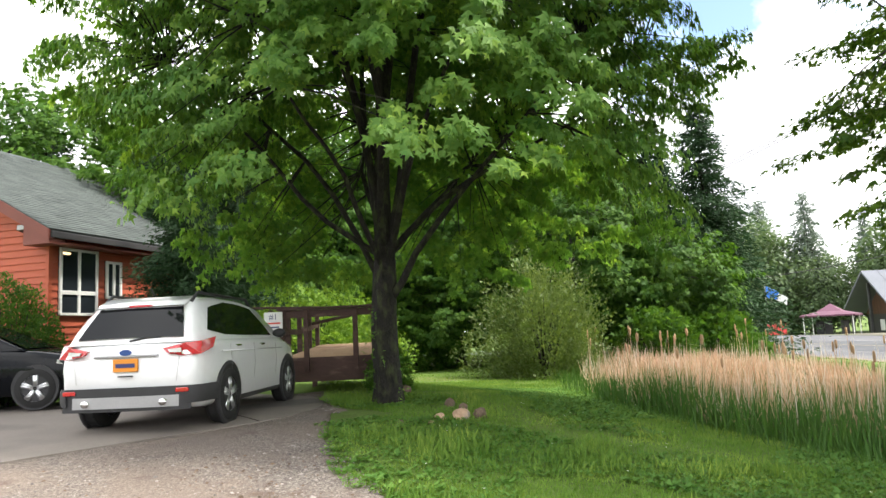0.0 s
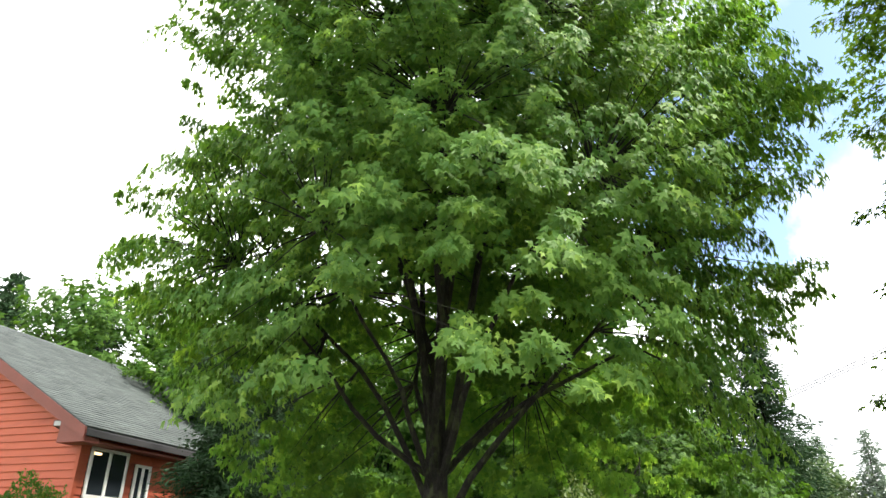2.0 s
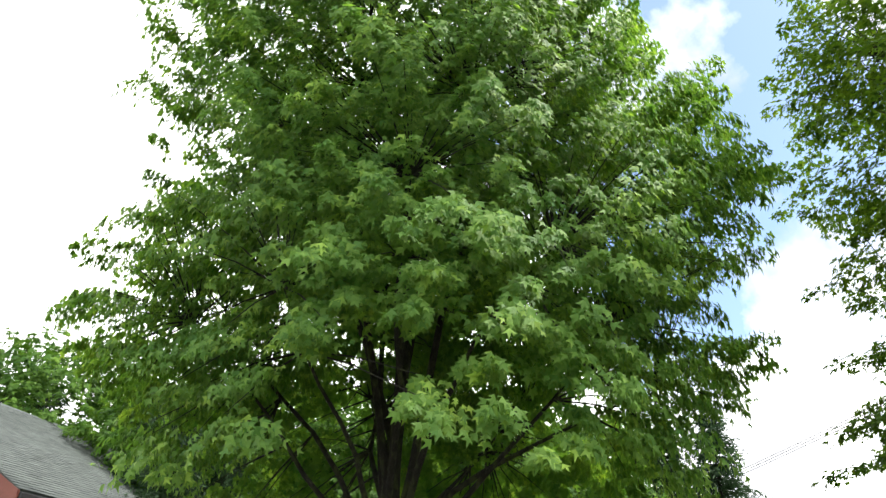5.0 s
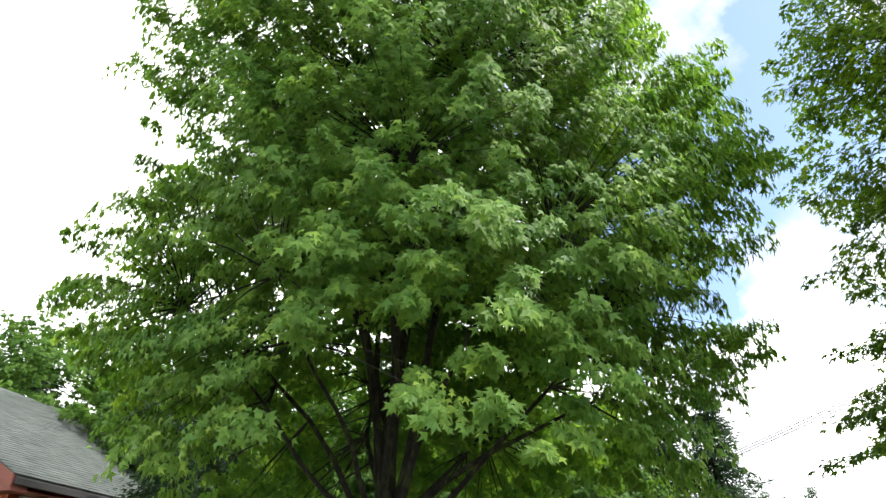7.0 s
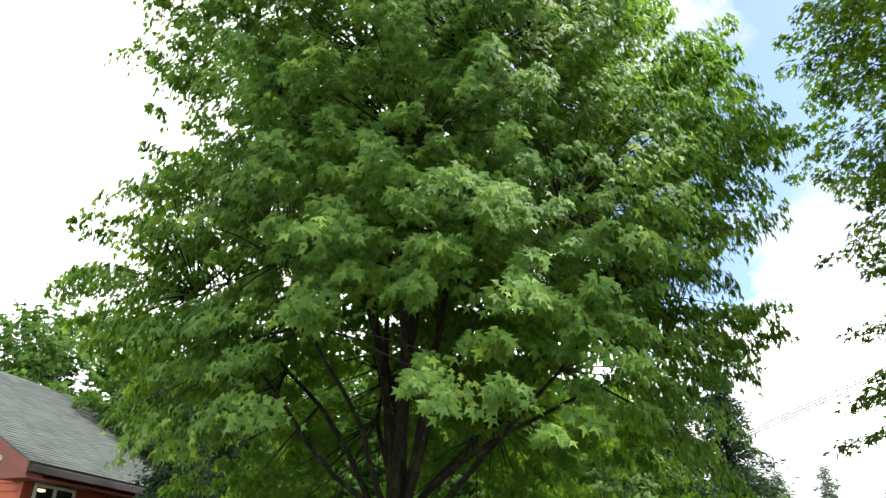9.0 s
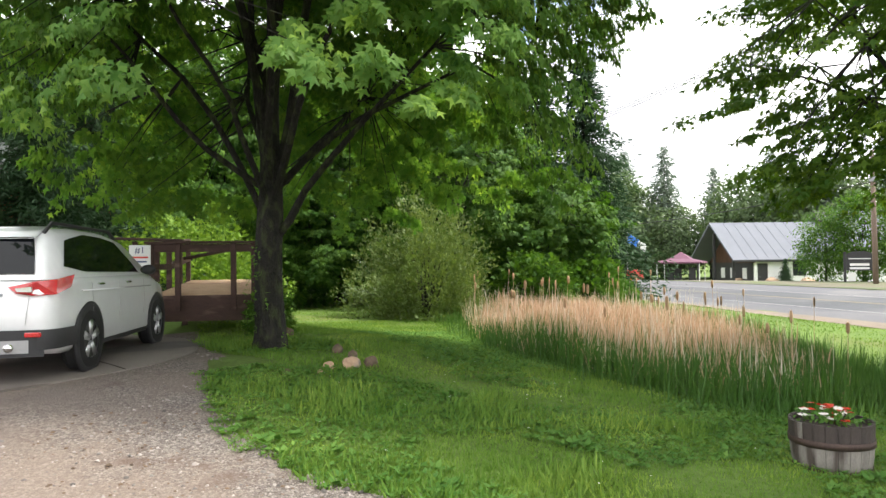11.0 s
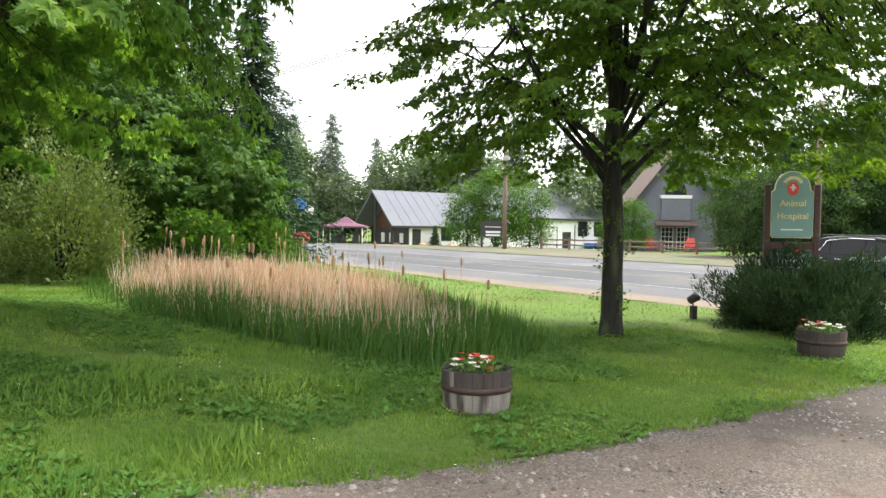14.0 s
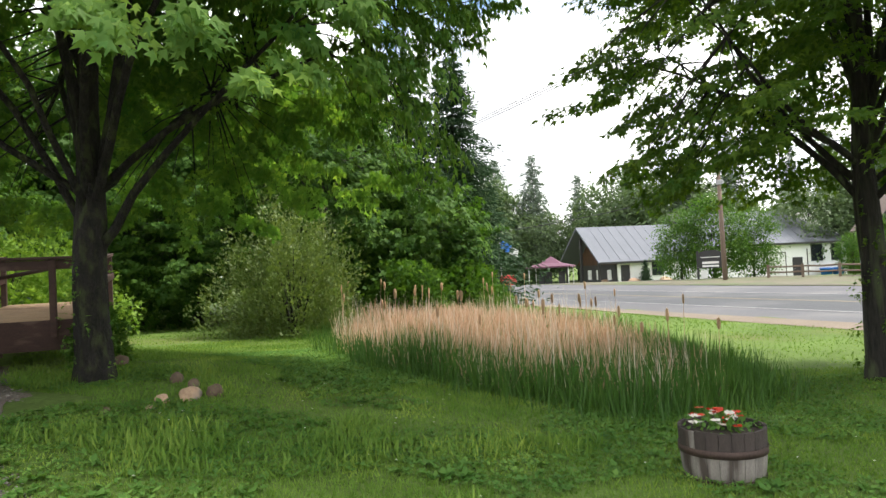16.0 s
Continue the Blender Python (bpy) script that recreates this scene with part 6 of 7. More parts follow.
for s in (1, -1):
    sg([(0.95, 1.03), (1.75, 1.02), (1.75, 1.36), (1.35, 1.33)], s)
    sg([(1.80, 1.02), (2.9, 1.0), (2.4, 1.28), (1.80, 1.36)], s)
    part("headlight", loft([[Vector((3.95, s * 0.84, 0.78)), Vector((3.95, s * 0.87, 0.72))], [Vector((4.35, s * 0.70, 0.74)), Vector((4.38, s * 0.71, 0.66))], [Vector((4.52, s * 0.48, 0.69)), Vector((4.55, s * 0.48, 0.62))]], False).mesh("headlight", M_LAMPCLEAR), sal)
    handle(sal, 2.2, s * 0.885, 0.86, s)
eg(0.6, 1.12, "rear_window", 0.05)
eg(3.40, 2.66, "windscreen", 0.08)

# far red pickup and school bus
pick, sg, eg = car("red_pickup", pose(70.2, -39.6, height(70.2, -42.4) + 0.02, 0, 0, -98), 5.7, 1.95, (1.15, 4.6), 0.40, 1.15,
                   [(0, 0.95), (0.1, 1.12), (4.1, 1.14), (4.4, 1.12), (5.4, 1.05), (5.6, 0.9), (5.7, 0.7)],
                   [(1.9, 1.14), (2.15, 1.72), (2.4, 1.80), (3.4, 1.80), (3.7, 1.70), (4.3, 1.13)],
                   [(0, 0.9), (0.15, 0.97), (0.5, 1.0), (5.2, 1.0), (5.5, 0.9), (5.7, 0.8)], M_CARRED, "red pickup truck parked beyond the road", "truck", rail=False, lower=0.45)
for s in (1, -1):
    sg([(2.25, 1.22), (3.0, 1.22), (3.0, 1.70), (2.35, 1.70)], s)
    sg([(3.05, 1.22), (3.95, 1.2), (3.6, 1.62), (3.05, 1.70)], s)
bus = root("school_bus", pose(76.5, -40.8, height(76.5, -46) + 0.02, 0, 0, -98), "yellow school bus with white roof parked far off", "bus")
part("body", Geo().box(0, -1.2, 0.5, 10.5, 1.2, 2.35, 0.08).mesh("body", M_BUS), bus)
part("roof", Geo().box(0.02, -1.15, 2.3, 10.4, 1.15, 2.85, 0.25).mesh("roof", M_WHITE), bus)
part("bonnet", Geo().box(10.45, -1.0, 0.5, 11.8, 1.0, 1.55, 0.12).mesh("bonnet", M_BUS), bus)
for s in (1, -1):
    for i in range(10):
        part("window", Geo().box(0.4 + i * 1.0, s * 1.205 - 0.01, 1.55, 1.2 + i * 1.0, s * 1.205 + 0.01, 2.2, 0.005).mesh("window", M_GLASS), bus)
    for zz in (0.85, 1.3):
        part("rub_rail", Geo().box(0.05, s * 1.21 - 0.015, zz, 10.4, s * 1.21 + 0.015, zz + 0.08).mesh("rub_rail", M_PLASTIC), bus)
    for x in (2.2, 10.9):
        wheel(bus, x, s * 1.05, 0.5, 0.28, turn=s)

# ---- garden things ----


def petals(n, cx, cy, z, r, mat, size, flat=0.5):
    """Loose blossoms: five petals round each centre."""
    P, T, N = [], [], []
    for _ in range(n):
        a, k = rng.uniform(0, 6.28), r * math.sqrt(rng.random())
        c = np.array([cx + k * math.cos(a), cy + k * math.sin(a), z + rng.uniform(0, 0.10)])
        face = np.array([rng.normal(0, 0.5), rng.normal(0, 0.5), 1.0])
        for i in range(6):
            b = i * 6.283 / 6 + rng.random() * 0.3
            P.append(c)
            T.append((math.cos(b), math.sin(b), 0.25))
            N.append(face)
    P, T, N = np.array(P), np.array(T), np.array(N)
    s = np.full(len(P), size) * rng.uniform(0.8, 1.2, len(P))
    return scatter(OVAL_V, OVAL_F, P, T, N, s * 1.4, s)


def planter(m, dark, label, n_red, n_white):
    b = root("barrel_planter", m, label, "planter", "half barrel planters")
    nst, h = 22, 0.40
    prof = [(0.290, 0.0), (0.308, 0.12), (0.318, 0.25), (0.322, h)]
    rs = random.Random(4)
    for i in range(nst):
        a0, a1 = 2 * math.pi * i / nst + 0.006, 2 * math.pi * (i + 1) / nst - 0.006
        dz = rs.uniform(-0.008, 0.006)
        vs = []
        for r, z in prof:
            for rr in (r, r - 0.025):
                for a in (a0, (a0 + a1) / 2, a1):
                    vs.append((rr * math.cos(a), rr * math.sin(a), z + (dz if z == h else 0)))
        fs = []
        for j in range(3):
            o, q = j * 6, j * 6 + 6
            fs += [(o, o + 1, q + 1, q), (o + 1, o + 2, q + 2, q + 1), (o + 4, o + 3, q + 3, q + 4), (o + 5, o + 4, q + 4, q + 5), (o + 2, o + 5, q + 5, q + 2), (o + 3, o, q, q + 3)]
        fs += [(18, 19, 22, 21), (19, 20, 23, 22)]
        me = from_lists("stave", vs, fs, [M_STAVEDARK if dark else M_STAVE, M_STAVEDARK])
        wet = rs.random() < 0.88
        for q, face in enumerate(me.polygons):
            face.material_index = 1 if wet and q >= 12 else 0
        part("stave", me, b)
    for z0, z1, r in ((0.005, 0.045, 0.300), (0.215, 0.270, 0.3225)):
        part("hoop", Geo().lathe([(r, z0), (r + 0.003, z0), (r + 0.005, z1), (r + 0.002, z1)], 40, False).mesh("hoop", M_HOOP, True), b, "rusted iron hoop")
    part("soil", Geo().lathe([(0.29, 0.30), (0.29, 0.355), (0.18, 0.375), (0.02, 0.38)], 24).mesh("soil", M_SOIL, True), b)
    pos = np.column_stack([rng.normal(0, 0.13, 260), rng.normal(0, 0.13, 260), rng.uniform(0.36, 0.46, 260)])
    rr = np.hypot(pos[:, 0], pos[:, 1])
    pos[:, :2] *= np.minimum(1, 0.27 / np.maximum(rr, 1e-3))[:, None]
    s = rng.uniform(0.03, 0.06, 260)
    v, f = scatter(OVAL_V, OVAL_F, pos, unit(260) + np.array([0, 0, 0.4]), unit(260) + np.array([0, 0, 1.0]), s, s)
    part("foliage", from_arrays("foliage", v, f, M_WEED), b, kind="stuff")
    for k, (n, mat, nm, lab) in enumerate(((n_red, M_PETAL_R, "blossoms", "orange-red blossoms"), (n_white, M_PETAL_W, "blossoms", "creamy white blossoms"))):
        v, f = petals(n, 0.04 * (1 - 2 * k), 0.03 * k, 0.42, 0.24, mat, 0.042)
        part(nm, from_arrays(nm, v, f, mat), b, lab, kind="stuff")
    return b


planter(at_ground(6.99, 0.96, 20, 0.02), False, "weathered half-barrel planter with red and white blossoms", 16, 11)
planter(at_ground(11.62, -3.22, 75, 0.02), True, "dark half-barrel planter with white and orange blossoms", 7, 22)

# ---- sign, spotlights, mailboxes ----
sign = root("wooden_sign", pose(15.05, -3.63, height(15, -3.6), 0, 0, -90), "green and gold painted sign between brown posts", "sign")
SW = 0.36
for x in (-0.43, 0.43):
    boxpart("post", (x - 0.05, -0.05, -0.3, x + 0.05, 0.05, 2.66), M_BROWNWOOD, sign, 0.008)
boxpart("crossbar", (-0.38, -0.03, 1.44, 0.38, 0.03, 1.57), M_BROWNWOOD, sign, 0.006)


def arched(w, z0, z1, top):
    pts = [(-w, z0 + 0.05), (-w + 0.05, z0), (w - 0.05, z0), (w, z0 + 0.05), (w, z1)]
    pts += [(w - 0.05, z1 + 0.03)]
    r = w - 0.06
    pts += [(r * math.cos(a), z1 + 0.05 + (top - z1 - 0.05) * math.sin(a)) for a in [math.pi * i / 14 for i in range(15)]]
    return pts + [(-w + 0.05, z1 + 0.03), (-w, z1)]


board = part("board", Geo().prism(arched(SW, 1.66, 2.52, 2.90), "y", -0.035, 0.035).mesh("board", M_SIGNGREEN), sign, "grey-green board with an arched top")
part("gold_edge", Geo().prism(arched(SW + 0.014, 1.648, 2.525, 2.918), "y", -0.022, 0.022).mesh("gold_edge", M_GOLD), board, "gilded edge")
lettering("Animal", 0.165, M_GOLD, "word", board, pose(0.01, -0.040, 2.30, 90, 0, 0))
lettering("Hospital", 0.165, M_GOLD, "word", board, pose(0.01, -0.040, 2.06, 90, 0, 0))
part("text_bar", Geo().box(-0.19, -0.039, 1.795, 0.19, -0.034, 1.82).mesh("text_bar", M_WHITE), board)
arcg = Geo()
for i in range(9):
    a = radians(35 + i * 13.75)
    arcg.box(-0.016, -0.041, -0.03, 0.016, -0.034, 0.03, 0.0, pose(0.17 * math.cos(a), 0, 2.60 + 0.19 * math.sin(a), 0, 90 - math.degrees(a), 0))
part("arc_lettering", arcg.mesh("arc_lettering", M_GOLD), board, kind="stuff")
shield = [(0.10 * math.cos(a), 2.60 + (0.115 if math.sin(a) > 0 else 0.15) * math.sin(a)) for a in [2 * math.pi * i / 20 for i in range(20)]]
em = part("emblem", Geo().prism(shield, "y", -0.045, -0.034).mesh("emblem", M_EMBLEM), board, "red shield emblem")
part("cross", Geo().box(-0.018, -0.05, 2.54, 0.018, -0.045, 2.66).box(-0.05, -0.05, 2.585, 0.05, -0.045, 2.618).mesh("cross", M_WHITE), em)
low = part("lower_board", Geo().box(-0.37, -0.025, 0.55, 0.37, 0.025, 1.36, 0.006).mesh("lower_board", M_SIGNGREEN), sign)
for i in range(3):
    part("text_bar", Geo().box(-0.24, -0.03, 1.2 - i * 0.12, 0.24, -0.025, 1.235 - i * 0.12).mesh("text_bar", M_WHITE), low)


def spot(x, y, turn):
    s = root("spotlight", at_ground(x, y, turn), "low black garden spotlight on a short wooden post", "spotlight", "sign spotlights")
    boxpart("post", (-0.055, -0.055, -0.1, 0.055, 0.055, 0.27), M_STAVEDARK, s, 0.008)
    part("arm", Geo().tube([(0, 0, 0.25), (-0.03, 0, 0.36)], 0.014, 6).mesh("arm", M_PLASTIC), s)
    part("head", Geo().lathe([(0.03, -0.11), (0.075, -0.09), (0.085, 0.02), (0.10, 0.10), (0.09, 0.105), (0.02, 0.06)], 16, True, pose(-0.02, 0, 0.41, 0, 62, 0)).mesh("head", M_PLASTIC, True), s)
    part("cable", Geo().tube([(-0.05, 0.05, 0.34), (-0.10, 0.08, 0.22), (-0.06, 0.07, 0.05)], 0.008, 5).mesh("cable", M_SILVER), s)


spot(13.6, -5.62, 40)
spot(15.3, -1.95, -60)


def mailbox(x, y, turn, mat, z=0.95, label="green rounded mailbox on a matching post"):
    m = root("mailbox", at_ground(x, y, turn), label, "mailbox", "mailboxes by the road")
    arch = [(-0.14, 0.0), (0.14, 0.0), (0.14, 0.16)] + [(0.14 * math.cos(a), 0.16 + 0.14 * math.sin(a)) for a in [math.pi * i / 10 for i in range(1, 10)]] + [(-0.14, 0.16)]
    part("box", Geo().prism([(u, v + z) for u, v in arch], "x", -0.26, 0.26).mesh("box", mat), m)
    d = part("door", Geo().prism([(u * 1.06, (v - 0.1) * 1.04 + z + 0.1) for u, v in arch], "x", -0.285, -0.255).mesh("door", mat), m)
    part("pull", Geo().box(-0.30, -0.04, z + 0.22, -0.285, 0.04, z + 0.24, 0.004).mesh("pull", M_SILVER), d)
    part("flag", Geo().box(-0.05, -0.16, z + 0.05, -0.02, -0.145, z + 0.26, 0.003).mesh("flag", mat), m)
    part("post", Geo().prism([(-0.06, -0.15), (0.06, -0.15), (0.06, z), (-0.06, z)], "x", -0.07, 0.07).mesh("post", mat), m)
    part("bracket", Geo().box(-0.14, -0.09, z - 0.10, 0.14, 0.09, z - 0.005, 0.02).mesh("bracket", mat), m)


mailbox(16.75, -6.02, 15, M_MAIL, 0.98)
mailbox(17.0, -5.45, 15, M_MAIL, 0.95)
mailbox(17.2, -4.75, 5, M_DARKTRIM, 0.93, label="dark metal mailbox half hidden by the pine")

# ---- rocks ----


def rock(x, y, sx, sy, sz, mat, turn, label):
    bm = bmesh.new()
    bmesh.ops.create_icosphere(bm, subdivisions=3, radius=1.0)
    for v in bm.verts:
        k = 1 + 0.28 * noise.noise(v.co * 1.3 + Vector((x, y, 0))) + 0.10 * noise.noise(v.co * 3.5 + Vector((y, x, 0)))
        v.co = Vector((v.co.x * sx * k, v.co.y * sy * k, max(-0.4, v.co.z) * sz * k))
    me = bpy.data.meshes.new("rock")
    bm.to_mesh(me)
    bm.free()
    me.materials.append(mat)
    me.polygons.foreach_set("use_smooth", [True] * len(me.polygons))
    ob = new("rock", me)
    ob.matrix_world = pose(x, y, height(x, y) + sz * 0.25, 0, 0, turn)
    tagged(ob, label, "rock", "border rocks")


rock(6.28, 6.10, 0.135, 0.11, 0.10, M_ROCK, 20, "rounded tan boulder lying in the grass")
rock(6.02, 6.22, 0.11, 0.08, 0.06, M_ROCK, 70, "small tan stone lying in the grass")
rock(6.52, 6.0, 0.09, 0.09, 0.10, M_ROCK2, 120, "grey-brown stone lying in the grass")
rock(6.62, 6.45, 0.06, 0.07, 0.10, M_ROCK2, 10, "upright grey stone in the grass")
rock(6.80, 6.95, 0.08, 0.07, 0.10, M_ROCK2, 50, "mossy grey stone in the grass")
rock(5.45, 6.30, 0.055, 0.045, 0.03, M_ROCK2, 50, "small grey stone at the lawn's edge")
rock(5.75, 6.05, 0.05, 0.045, 0.03, M_ROCK, 50, "small tan stone at the lawn's edge")
rock(7.25, 9.35, 0.14, 0.12, 0.16, M_ROCK2, 30, "grey stone by the ramp")
rock(7.55, 9.05, 0.10, 0.10, 0.12, M_ROCK2, 80, "grey stone by the ramp")

# ---- reeds ----


def in_bed(x, y):
    """Bed of cattails: a long oval from the brush towards the young maple."""
    u = ((x - 13.9) * 0.66 + (y - 6.4) * 0.75) / 6.5
    v = (-(x - 13.9) * 0.75 + (y - 6.4) * 0.66) / 3.2
    return u * u + v * v + 0.25 * noise.noise((x * 0.7, y * 0.7, 0)), u, v


def reeds(name, n, tall, wide, mat, label, test, lean=0.10, seed=0):
    P, H = [], []
    while len(P) < n:
        x, y = rng.uniform(7.2, 22), rng.uniform(-1, 13)
        e, u, v = in_bed(x, y)
        k = test(e, u, v, x, y)
        if k > rng.random():
            P.append((x, y, height(x, y) - 0.03))
            H.append(tall * rng.uniform(0.6, 1.2) * (0.75 + 0.5 * (0.5 + noise.noise((x * 0.5, y * 0.5, 8 + seed)))))
    P, H = np.array(P), np.array(H)
    tip = np.column_stack([rng.normal(0, lean, n), rng.normal(0, lean, n), np.ones(n)])
    tv = np.array([(-0.5, 0, 0), (0.5, 0, 0), (0.45, 0.5, 0.01), (-0.45, 0.5, 0.01), (0, 1, -0.06)])
    tf = np.array([(0, 1, 2), (0, 2, 3), (3, 2, 4)])
    v, f = scatter(tv, tf, P, tip, unit(n) * np.array([1, 1, 0.1]), np.full(n, wide) * rng.uniform(0.6, 1.4, n), H)
    return tagged(new(name, from_arrays(name, v, f, mat)), label, "reeds", "", "stuff")


reeds("dry_reeds", 6500, 0.60, 0.017, M_REED_DRY, "dead straw-coloured cattail stalks from last year", lambda e, u, v, x, y: 1.0 if e < 0.60 and noise.noise((x * 1.4, y * 1.4, 2)) > -0.25 else (0.14 if e < 0.85 else 0), 0.20)
reeds("bent_reeds", 4200, 0.57, 0.026, M_REED_DRY, "broken straw-coloured cattail leaves leaning over", lambda e, u, v, x, y: 1.0 if e < 0.62 and noise.noise((x * 1.1, y * 1.1, 9)) > -0.2 else 0, 0.60)
reeds("pale_reeds", 900, 0.86, 0.014, M_REED_PALE, "bleached upright cattail stalks", lambda e, u, v, x, y: 1.0 if e < 0.8 else 0, 0.12, 2)
reeds("green_reeds", 14000, 0.42, 0.014, M_REED, "fresh green sedge fringing the cattails", lambda e, u, v, x, y: (1.0 if 0.40 < e < 1.05 else (0.35 if e < 0.40 else (0.4 if e < 1.25 else 0))) * (1.0 if v < 0.5 else 0.3), 0.26)
reeds("tall_sedge", 3000, 0.66, 0.016, M_REED, "tall green rushes at the near end of the hollow", lambda e, u, v, x, y: 1.0 if 0.45 < e < 1.0 and u < -0.2 else 0, 0.18, 4)
rs = random.Random(12)
count = 0
while count < 46:
    x, y = rs.uniform(8, 20), rs.uniform(0, 12)
    e, u, v = in_bed(x, y)
    if e > 0.85:
        continue
    count += 1
    h = rs.uniform(0.95, 1.35)
    c = root("cattail", at_ground(x, y, rs.uniform(0, 360)), "tall cattail with a fluffy tan seed head", "cattail", "cattails in the hollow")
    lx, ly = rs.gauss(0, 0.05), rs.gauss(0, 0.05)
    part("stem", Geo().tube([(0, 0, -0.05), (lx * 0.4, ly * 0.4, h * 0.5), (lx, ly, h)], [0.006, 0.005, 0.003], 4).mesh("stem", M_REED_DRY), c)
    k = rs.uniform(0.8, 1.5)
    part("seed_head", Geo().lathe([(0.004, -0.15), (0.016 * k, -0.13), (0.020 * k, -0.06), (0.017 * k, 0.0), (0.004, 0.02)], 8, True, pose(lx, ly, h - 0.03)).mesh("seed_head", M_CATTAIL, True), c)


def weeds(name, n, area, leaf, label, per=7, lift=0.02, dense=0.05):
    P, T, N = [], [], []
    x0, x1, y0, y1 = area
    while len(P) < n * per:
        x, y = rng.uniform(x0, x1), rng.uniform(y0, y1)
        if not on_lawn(x, y) or noise.noise((x * 0.7, y * 0.7, 5.5)) < dense:
            continue
        for i in range(per):
            a = rng.uniform(0, 6.28)
            P.append((x, y, height(x, y) + lift))
            T.append((math.cos(a), math.sin(a), rng.uniform(0.25, 0.9)))
            N.append((0, 0, 1))
    P, T, N = np.array(P), np.array(T), np.array(N, dtype=float)
    s = leaf * rng.uniform(0.5, 1.3, len(P))
    v, f = scatter(OVAL_V, OVAL_F, P, T, N + unit(len(P)) * 0.3, s * 0.8, s)
    return tagged(new(name, from_arrays(name, v, f, M_WEED)), label, "weeds", "", "stuff")


weeds("clover_patch", 15000, (3.3, 12.5, -4.5, 9), 0.042, "low clover and plantain leaves in the lawn", 5, 0.03, -0.12)
weeds("dandelion_leaves", 260, (3.6, 9, -1.5, 7), 0.085, "broad pale weed rosettes in the lawn", 8, 0.02, -0.1)
grow_grass("verge_grass", 5200, (3.3, 7.5, 2.0, 9.5), 0.13, 0.012, "longer uncut grass along the drive and trunk", thin=0.1)
v, f = petals(60, 8.0, 3.0, 0.10, 4.0, M_PETAL_W, 0.012)
v[:, 2] = [height(p[0], p[1]) + 0.07 for p in v]
tagged(new("daisy_specks", from_arrays("daisy_specks", v, f, M_PETAL_W)), "tiny pale flower heads dotted over the lawn", "flowers", "", "stuff")

# ---- loose stones on the drive ----
STONE_V = np.array([(1, 0, 0), (0, 1, 0), (-1, 0, 0), (0, -1, 0), (0.2, 0.1, 0.75), (0.55, 0.6, 0.3), (-0.6, 0.5, 0.35), (-0.5, -0.6, 0.3), (0.6, -0.5, 0.35)])
STONE_F = np.array([(0, 5, 8), (5, 0, 1), (1, 6, 5), (1, 2, 6), (2, 7, 6), (2, 3, 7), (3, 8, 7), (3, 0, 8), (5, 4, 8), (5, 6, 4), (6, 7, 4), (7, 8, 4)])


def stones(name, n, area, size, mat, label, bias=0.0, near_edge=0.0):
    P = []
    x0, x1, y0, y1 = area
    while len(P) < n:
        x, y = rng.uniform(x0, x1), rng.uniform(y0, y1)
        d = edge_side(x, y)
        if d > 0.12 or (y > 6.6 and x < 5.2) or (noise.noise((x * 0.45, y * 0.45, 6)) < bias):
            continue
        if near_edge and rng.random() > math.exp(-abs(d) / near_edge):
            continue
        P.append((x, y, height(x, y) + 0.010))
    P = np.array(P)
    t = unit(n) * np.array([1, 1, 0.1])
    s = size * (0.4 + rng.exponential(0.45, n).clip(0, 2.2))
    v, f = scatter(STONE_V, STONE_F, P, t, unit(n) * 0.25 + np.array([0, 0, 1.0]), s * rng.uniform(0.7, 1.2, n), s)
    return tagged(new(name, from_arrays(name, v, f, mat)), label, "gravel", "", "stuff")


stones("loose_gravel", 13000, (0.8, 13, -11, 7), 0.0085, M_PEBBLE, "loose grey gravel strewn over the drive")
stones("coarse_gravel", 5000, (3.0, 14, -12, 3.5), 0.015, M_PEBBLE, "coarser broken stones on the worn drive", -0.05)
stones("edge_stones", 2200, (2.0, 9, -4, 8.5), 0.012, M_PEBBLE, "larger pale stones along the drive's edge", -1, 0.5)
stones("leaf_litter", 5000, (1.5, 12, -10, 6.5), 0.011, material("brown_litter", (0.11, 0.075, 0.05), 0.95, vary=0.4, scale=8, island=0.4), "dark brown grit and leaf litter on the drive", 0.0)

# ---- across the road ----
pole = root("utility_pole", at_ground(56.0, 7.4), "weathered wooden utility pole with a transformer", "utility pole")
part("shaft", Geo().tube([(0, 0, -0.5), (0.02, 0.03, 4), (0.05, 0.06, 9.3)], [0.19, 0.17, 0.13], 10).mesh("shaft", M_POLE, True), pole)
part("cap_light", Geo().box(-0.2, -0.25, 7.1, 0.3, 0.25, 7.5, 0.05).mesh("cap_light", M_SILVER), pole)
part("crossarm", Geo().box(-0.06, -1.1, 8.5, 0.06, 1.1, 8.62, 0.01).mesh("crossarm", M_POLE), pole)
pole2 = root("utility_pole", at_ground(42.6, -11.8), "wooden utility pole half hidden by trees", "utility pole")
part("shaft", Geo().tube([(0, 0, -0.5), (0, 0, 4), (0.0, 0.0, 9.0)], [0.19, 0.17, 0.13], 10).mesh("shaft", M_POLE, True), pole2)
pole3 = root("utility_pole", at_ground(60.5, -37.6), "leaning grey utility pole beyond the road", "utility pole")
part("shaft", Geo().tube([(0, 0, -1.5), (0.0, 0.25, 3), (0.1, 0.5, 7.6)], [0.19, 0.17, 0.13], 10).mesh("shaft", M_POLE, True), pole3)
lampost = root("street_lamp", at_ground(41.0, -26.5), "cobra-head street lamp over the highway", "street lamp")
part("shaft", Geo().tube([(0, -3.0, -0.5), (0, -3.0, 8.4)], [0.14, 0.10], 10).mesh("shaft", M_POLE, True), lampost)
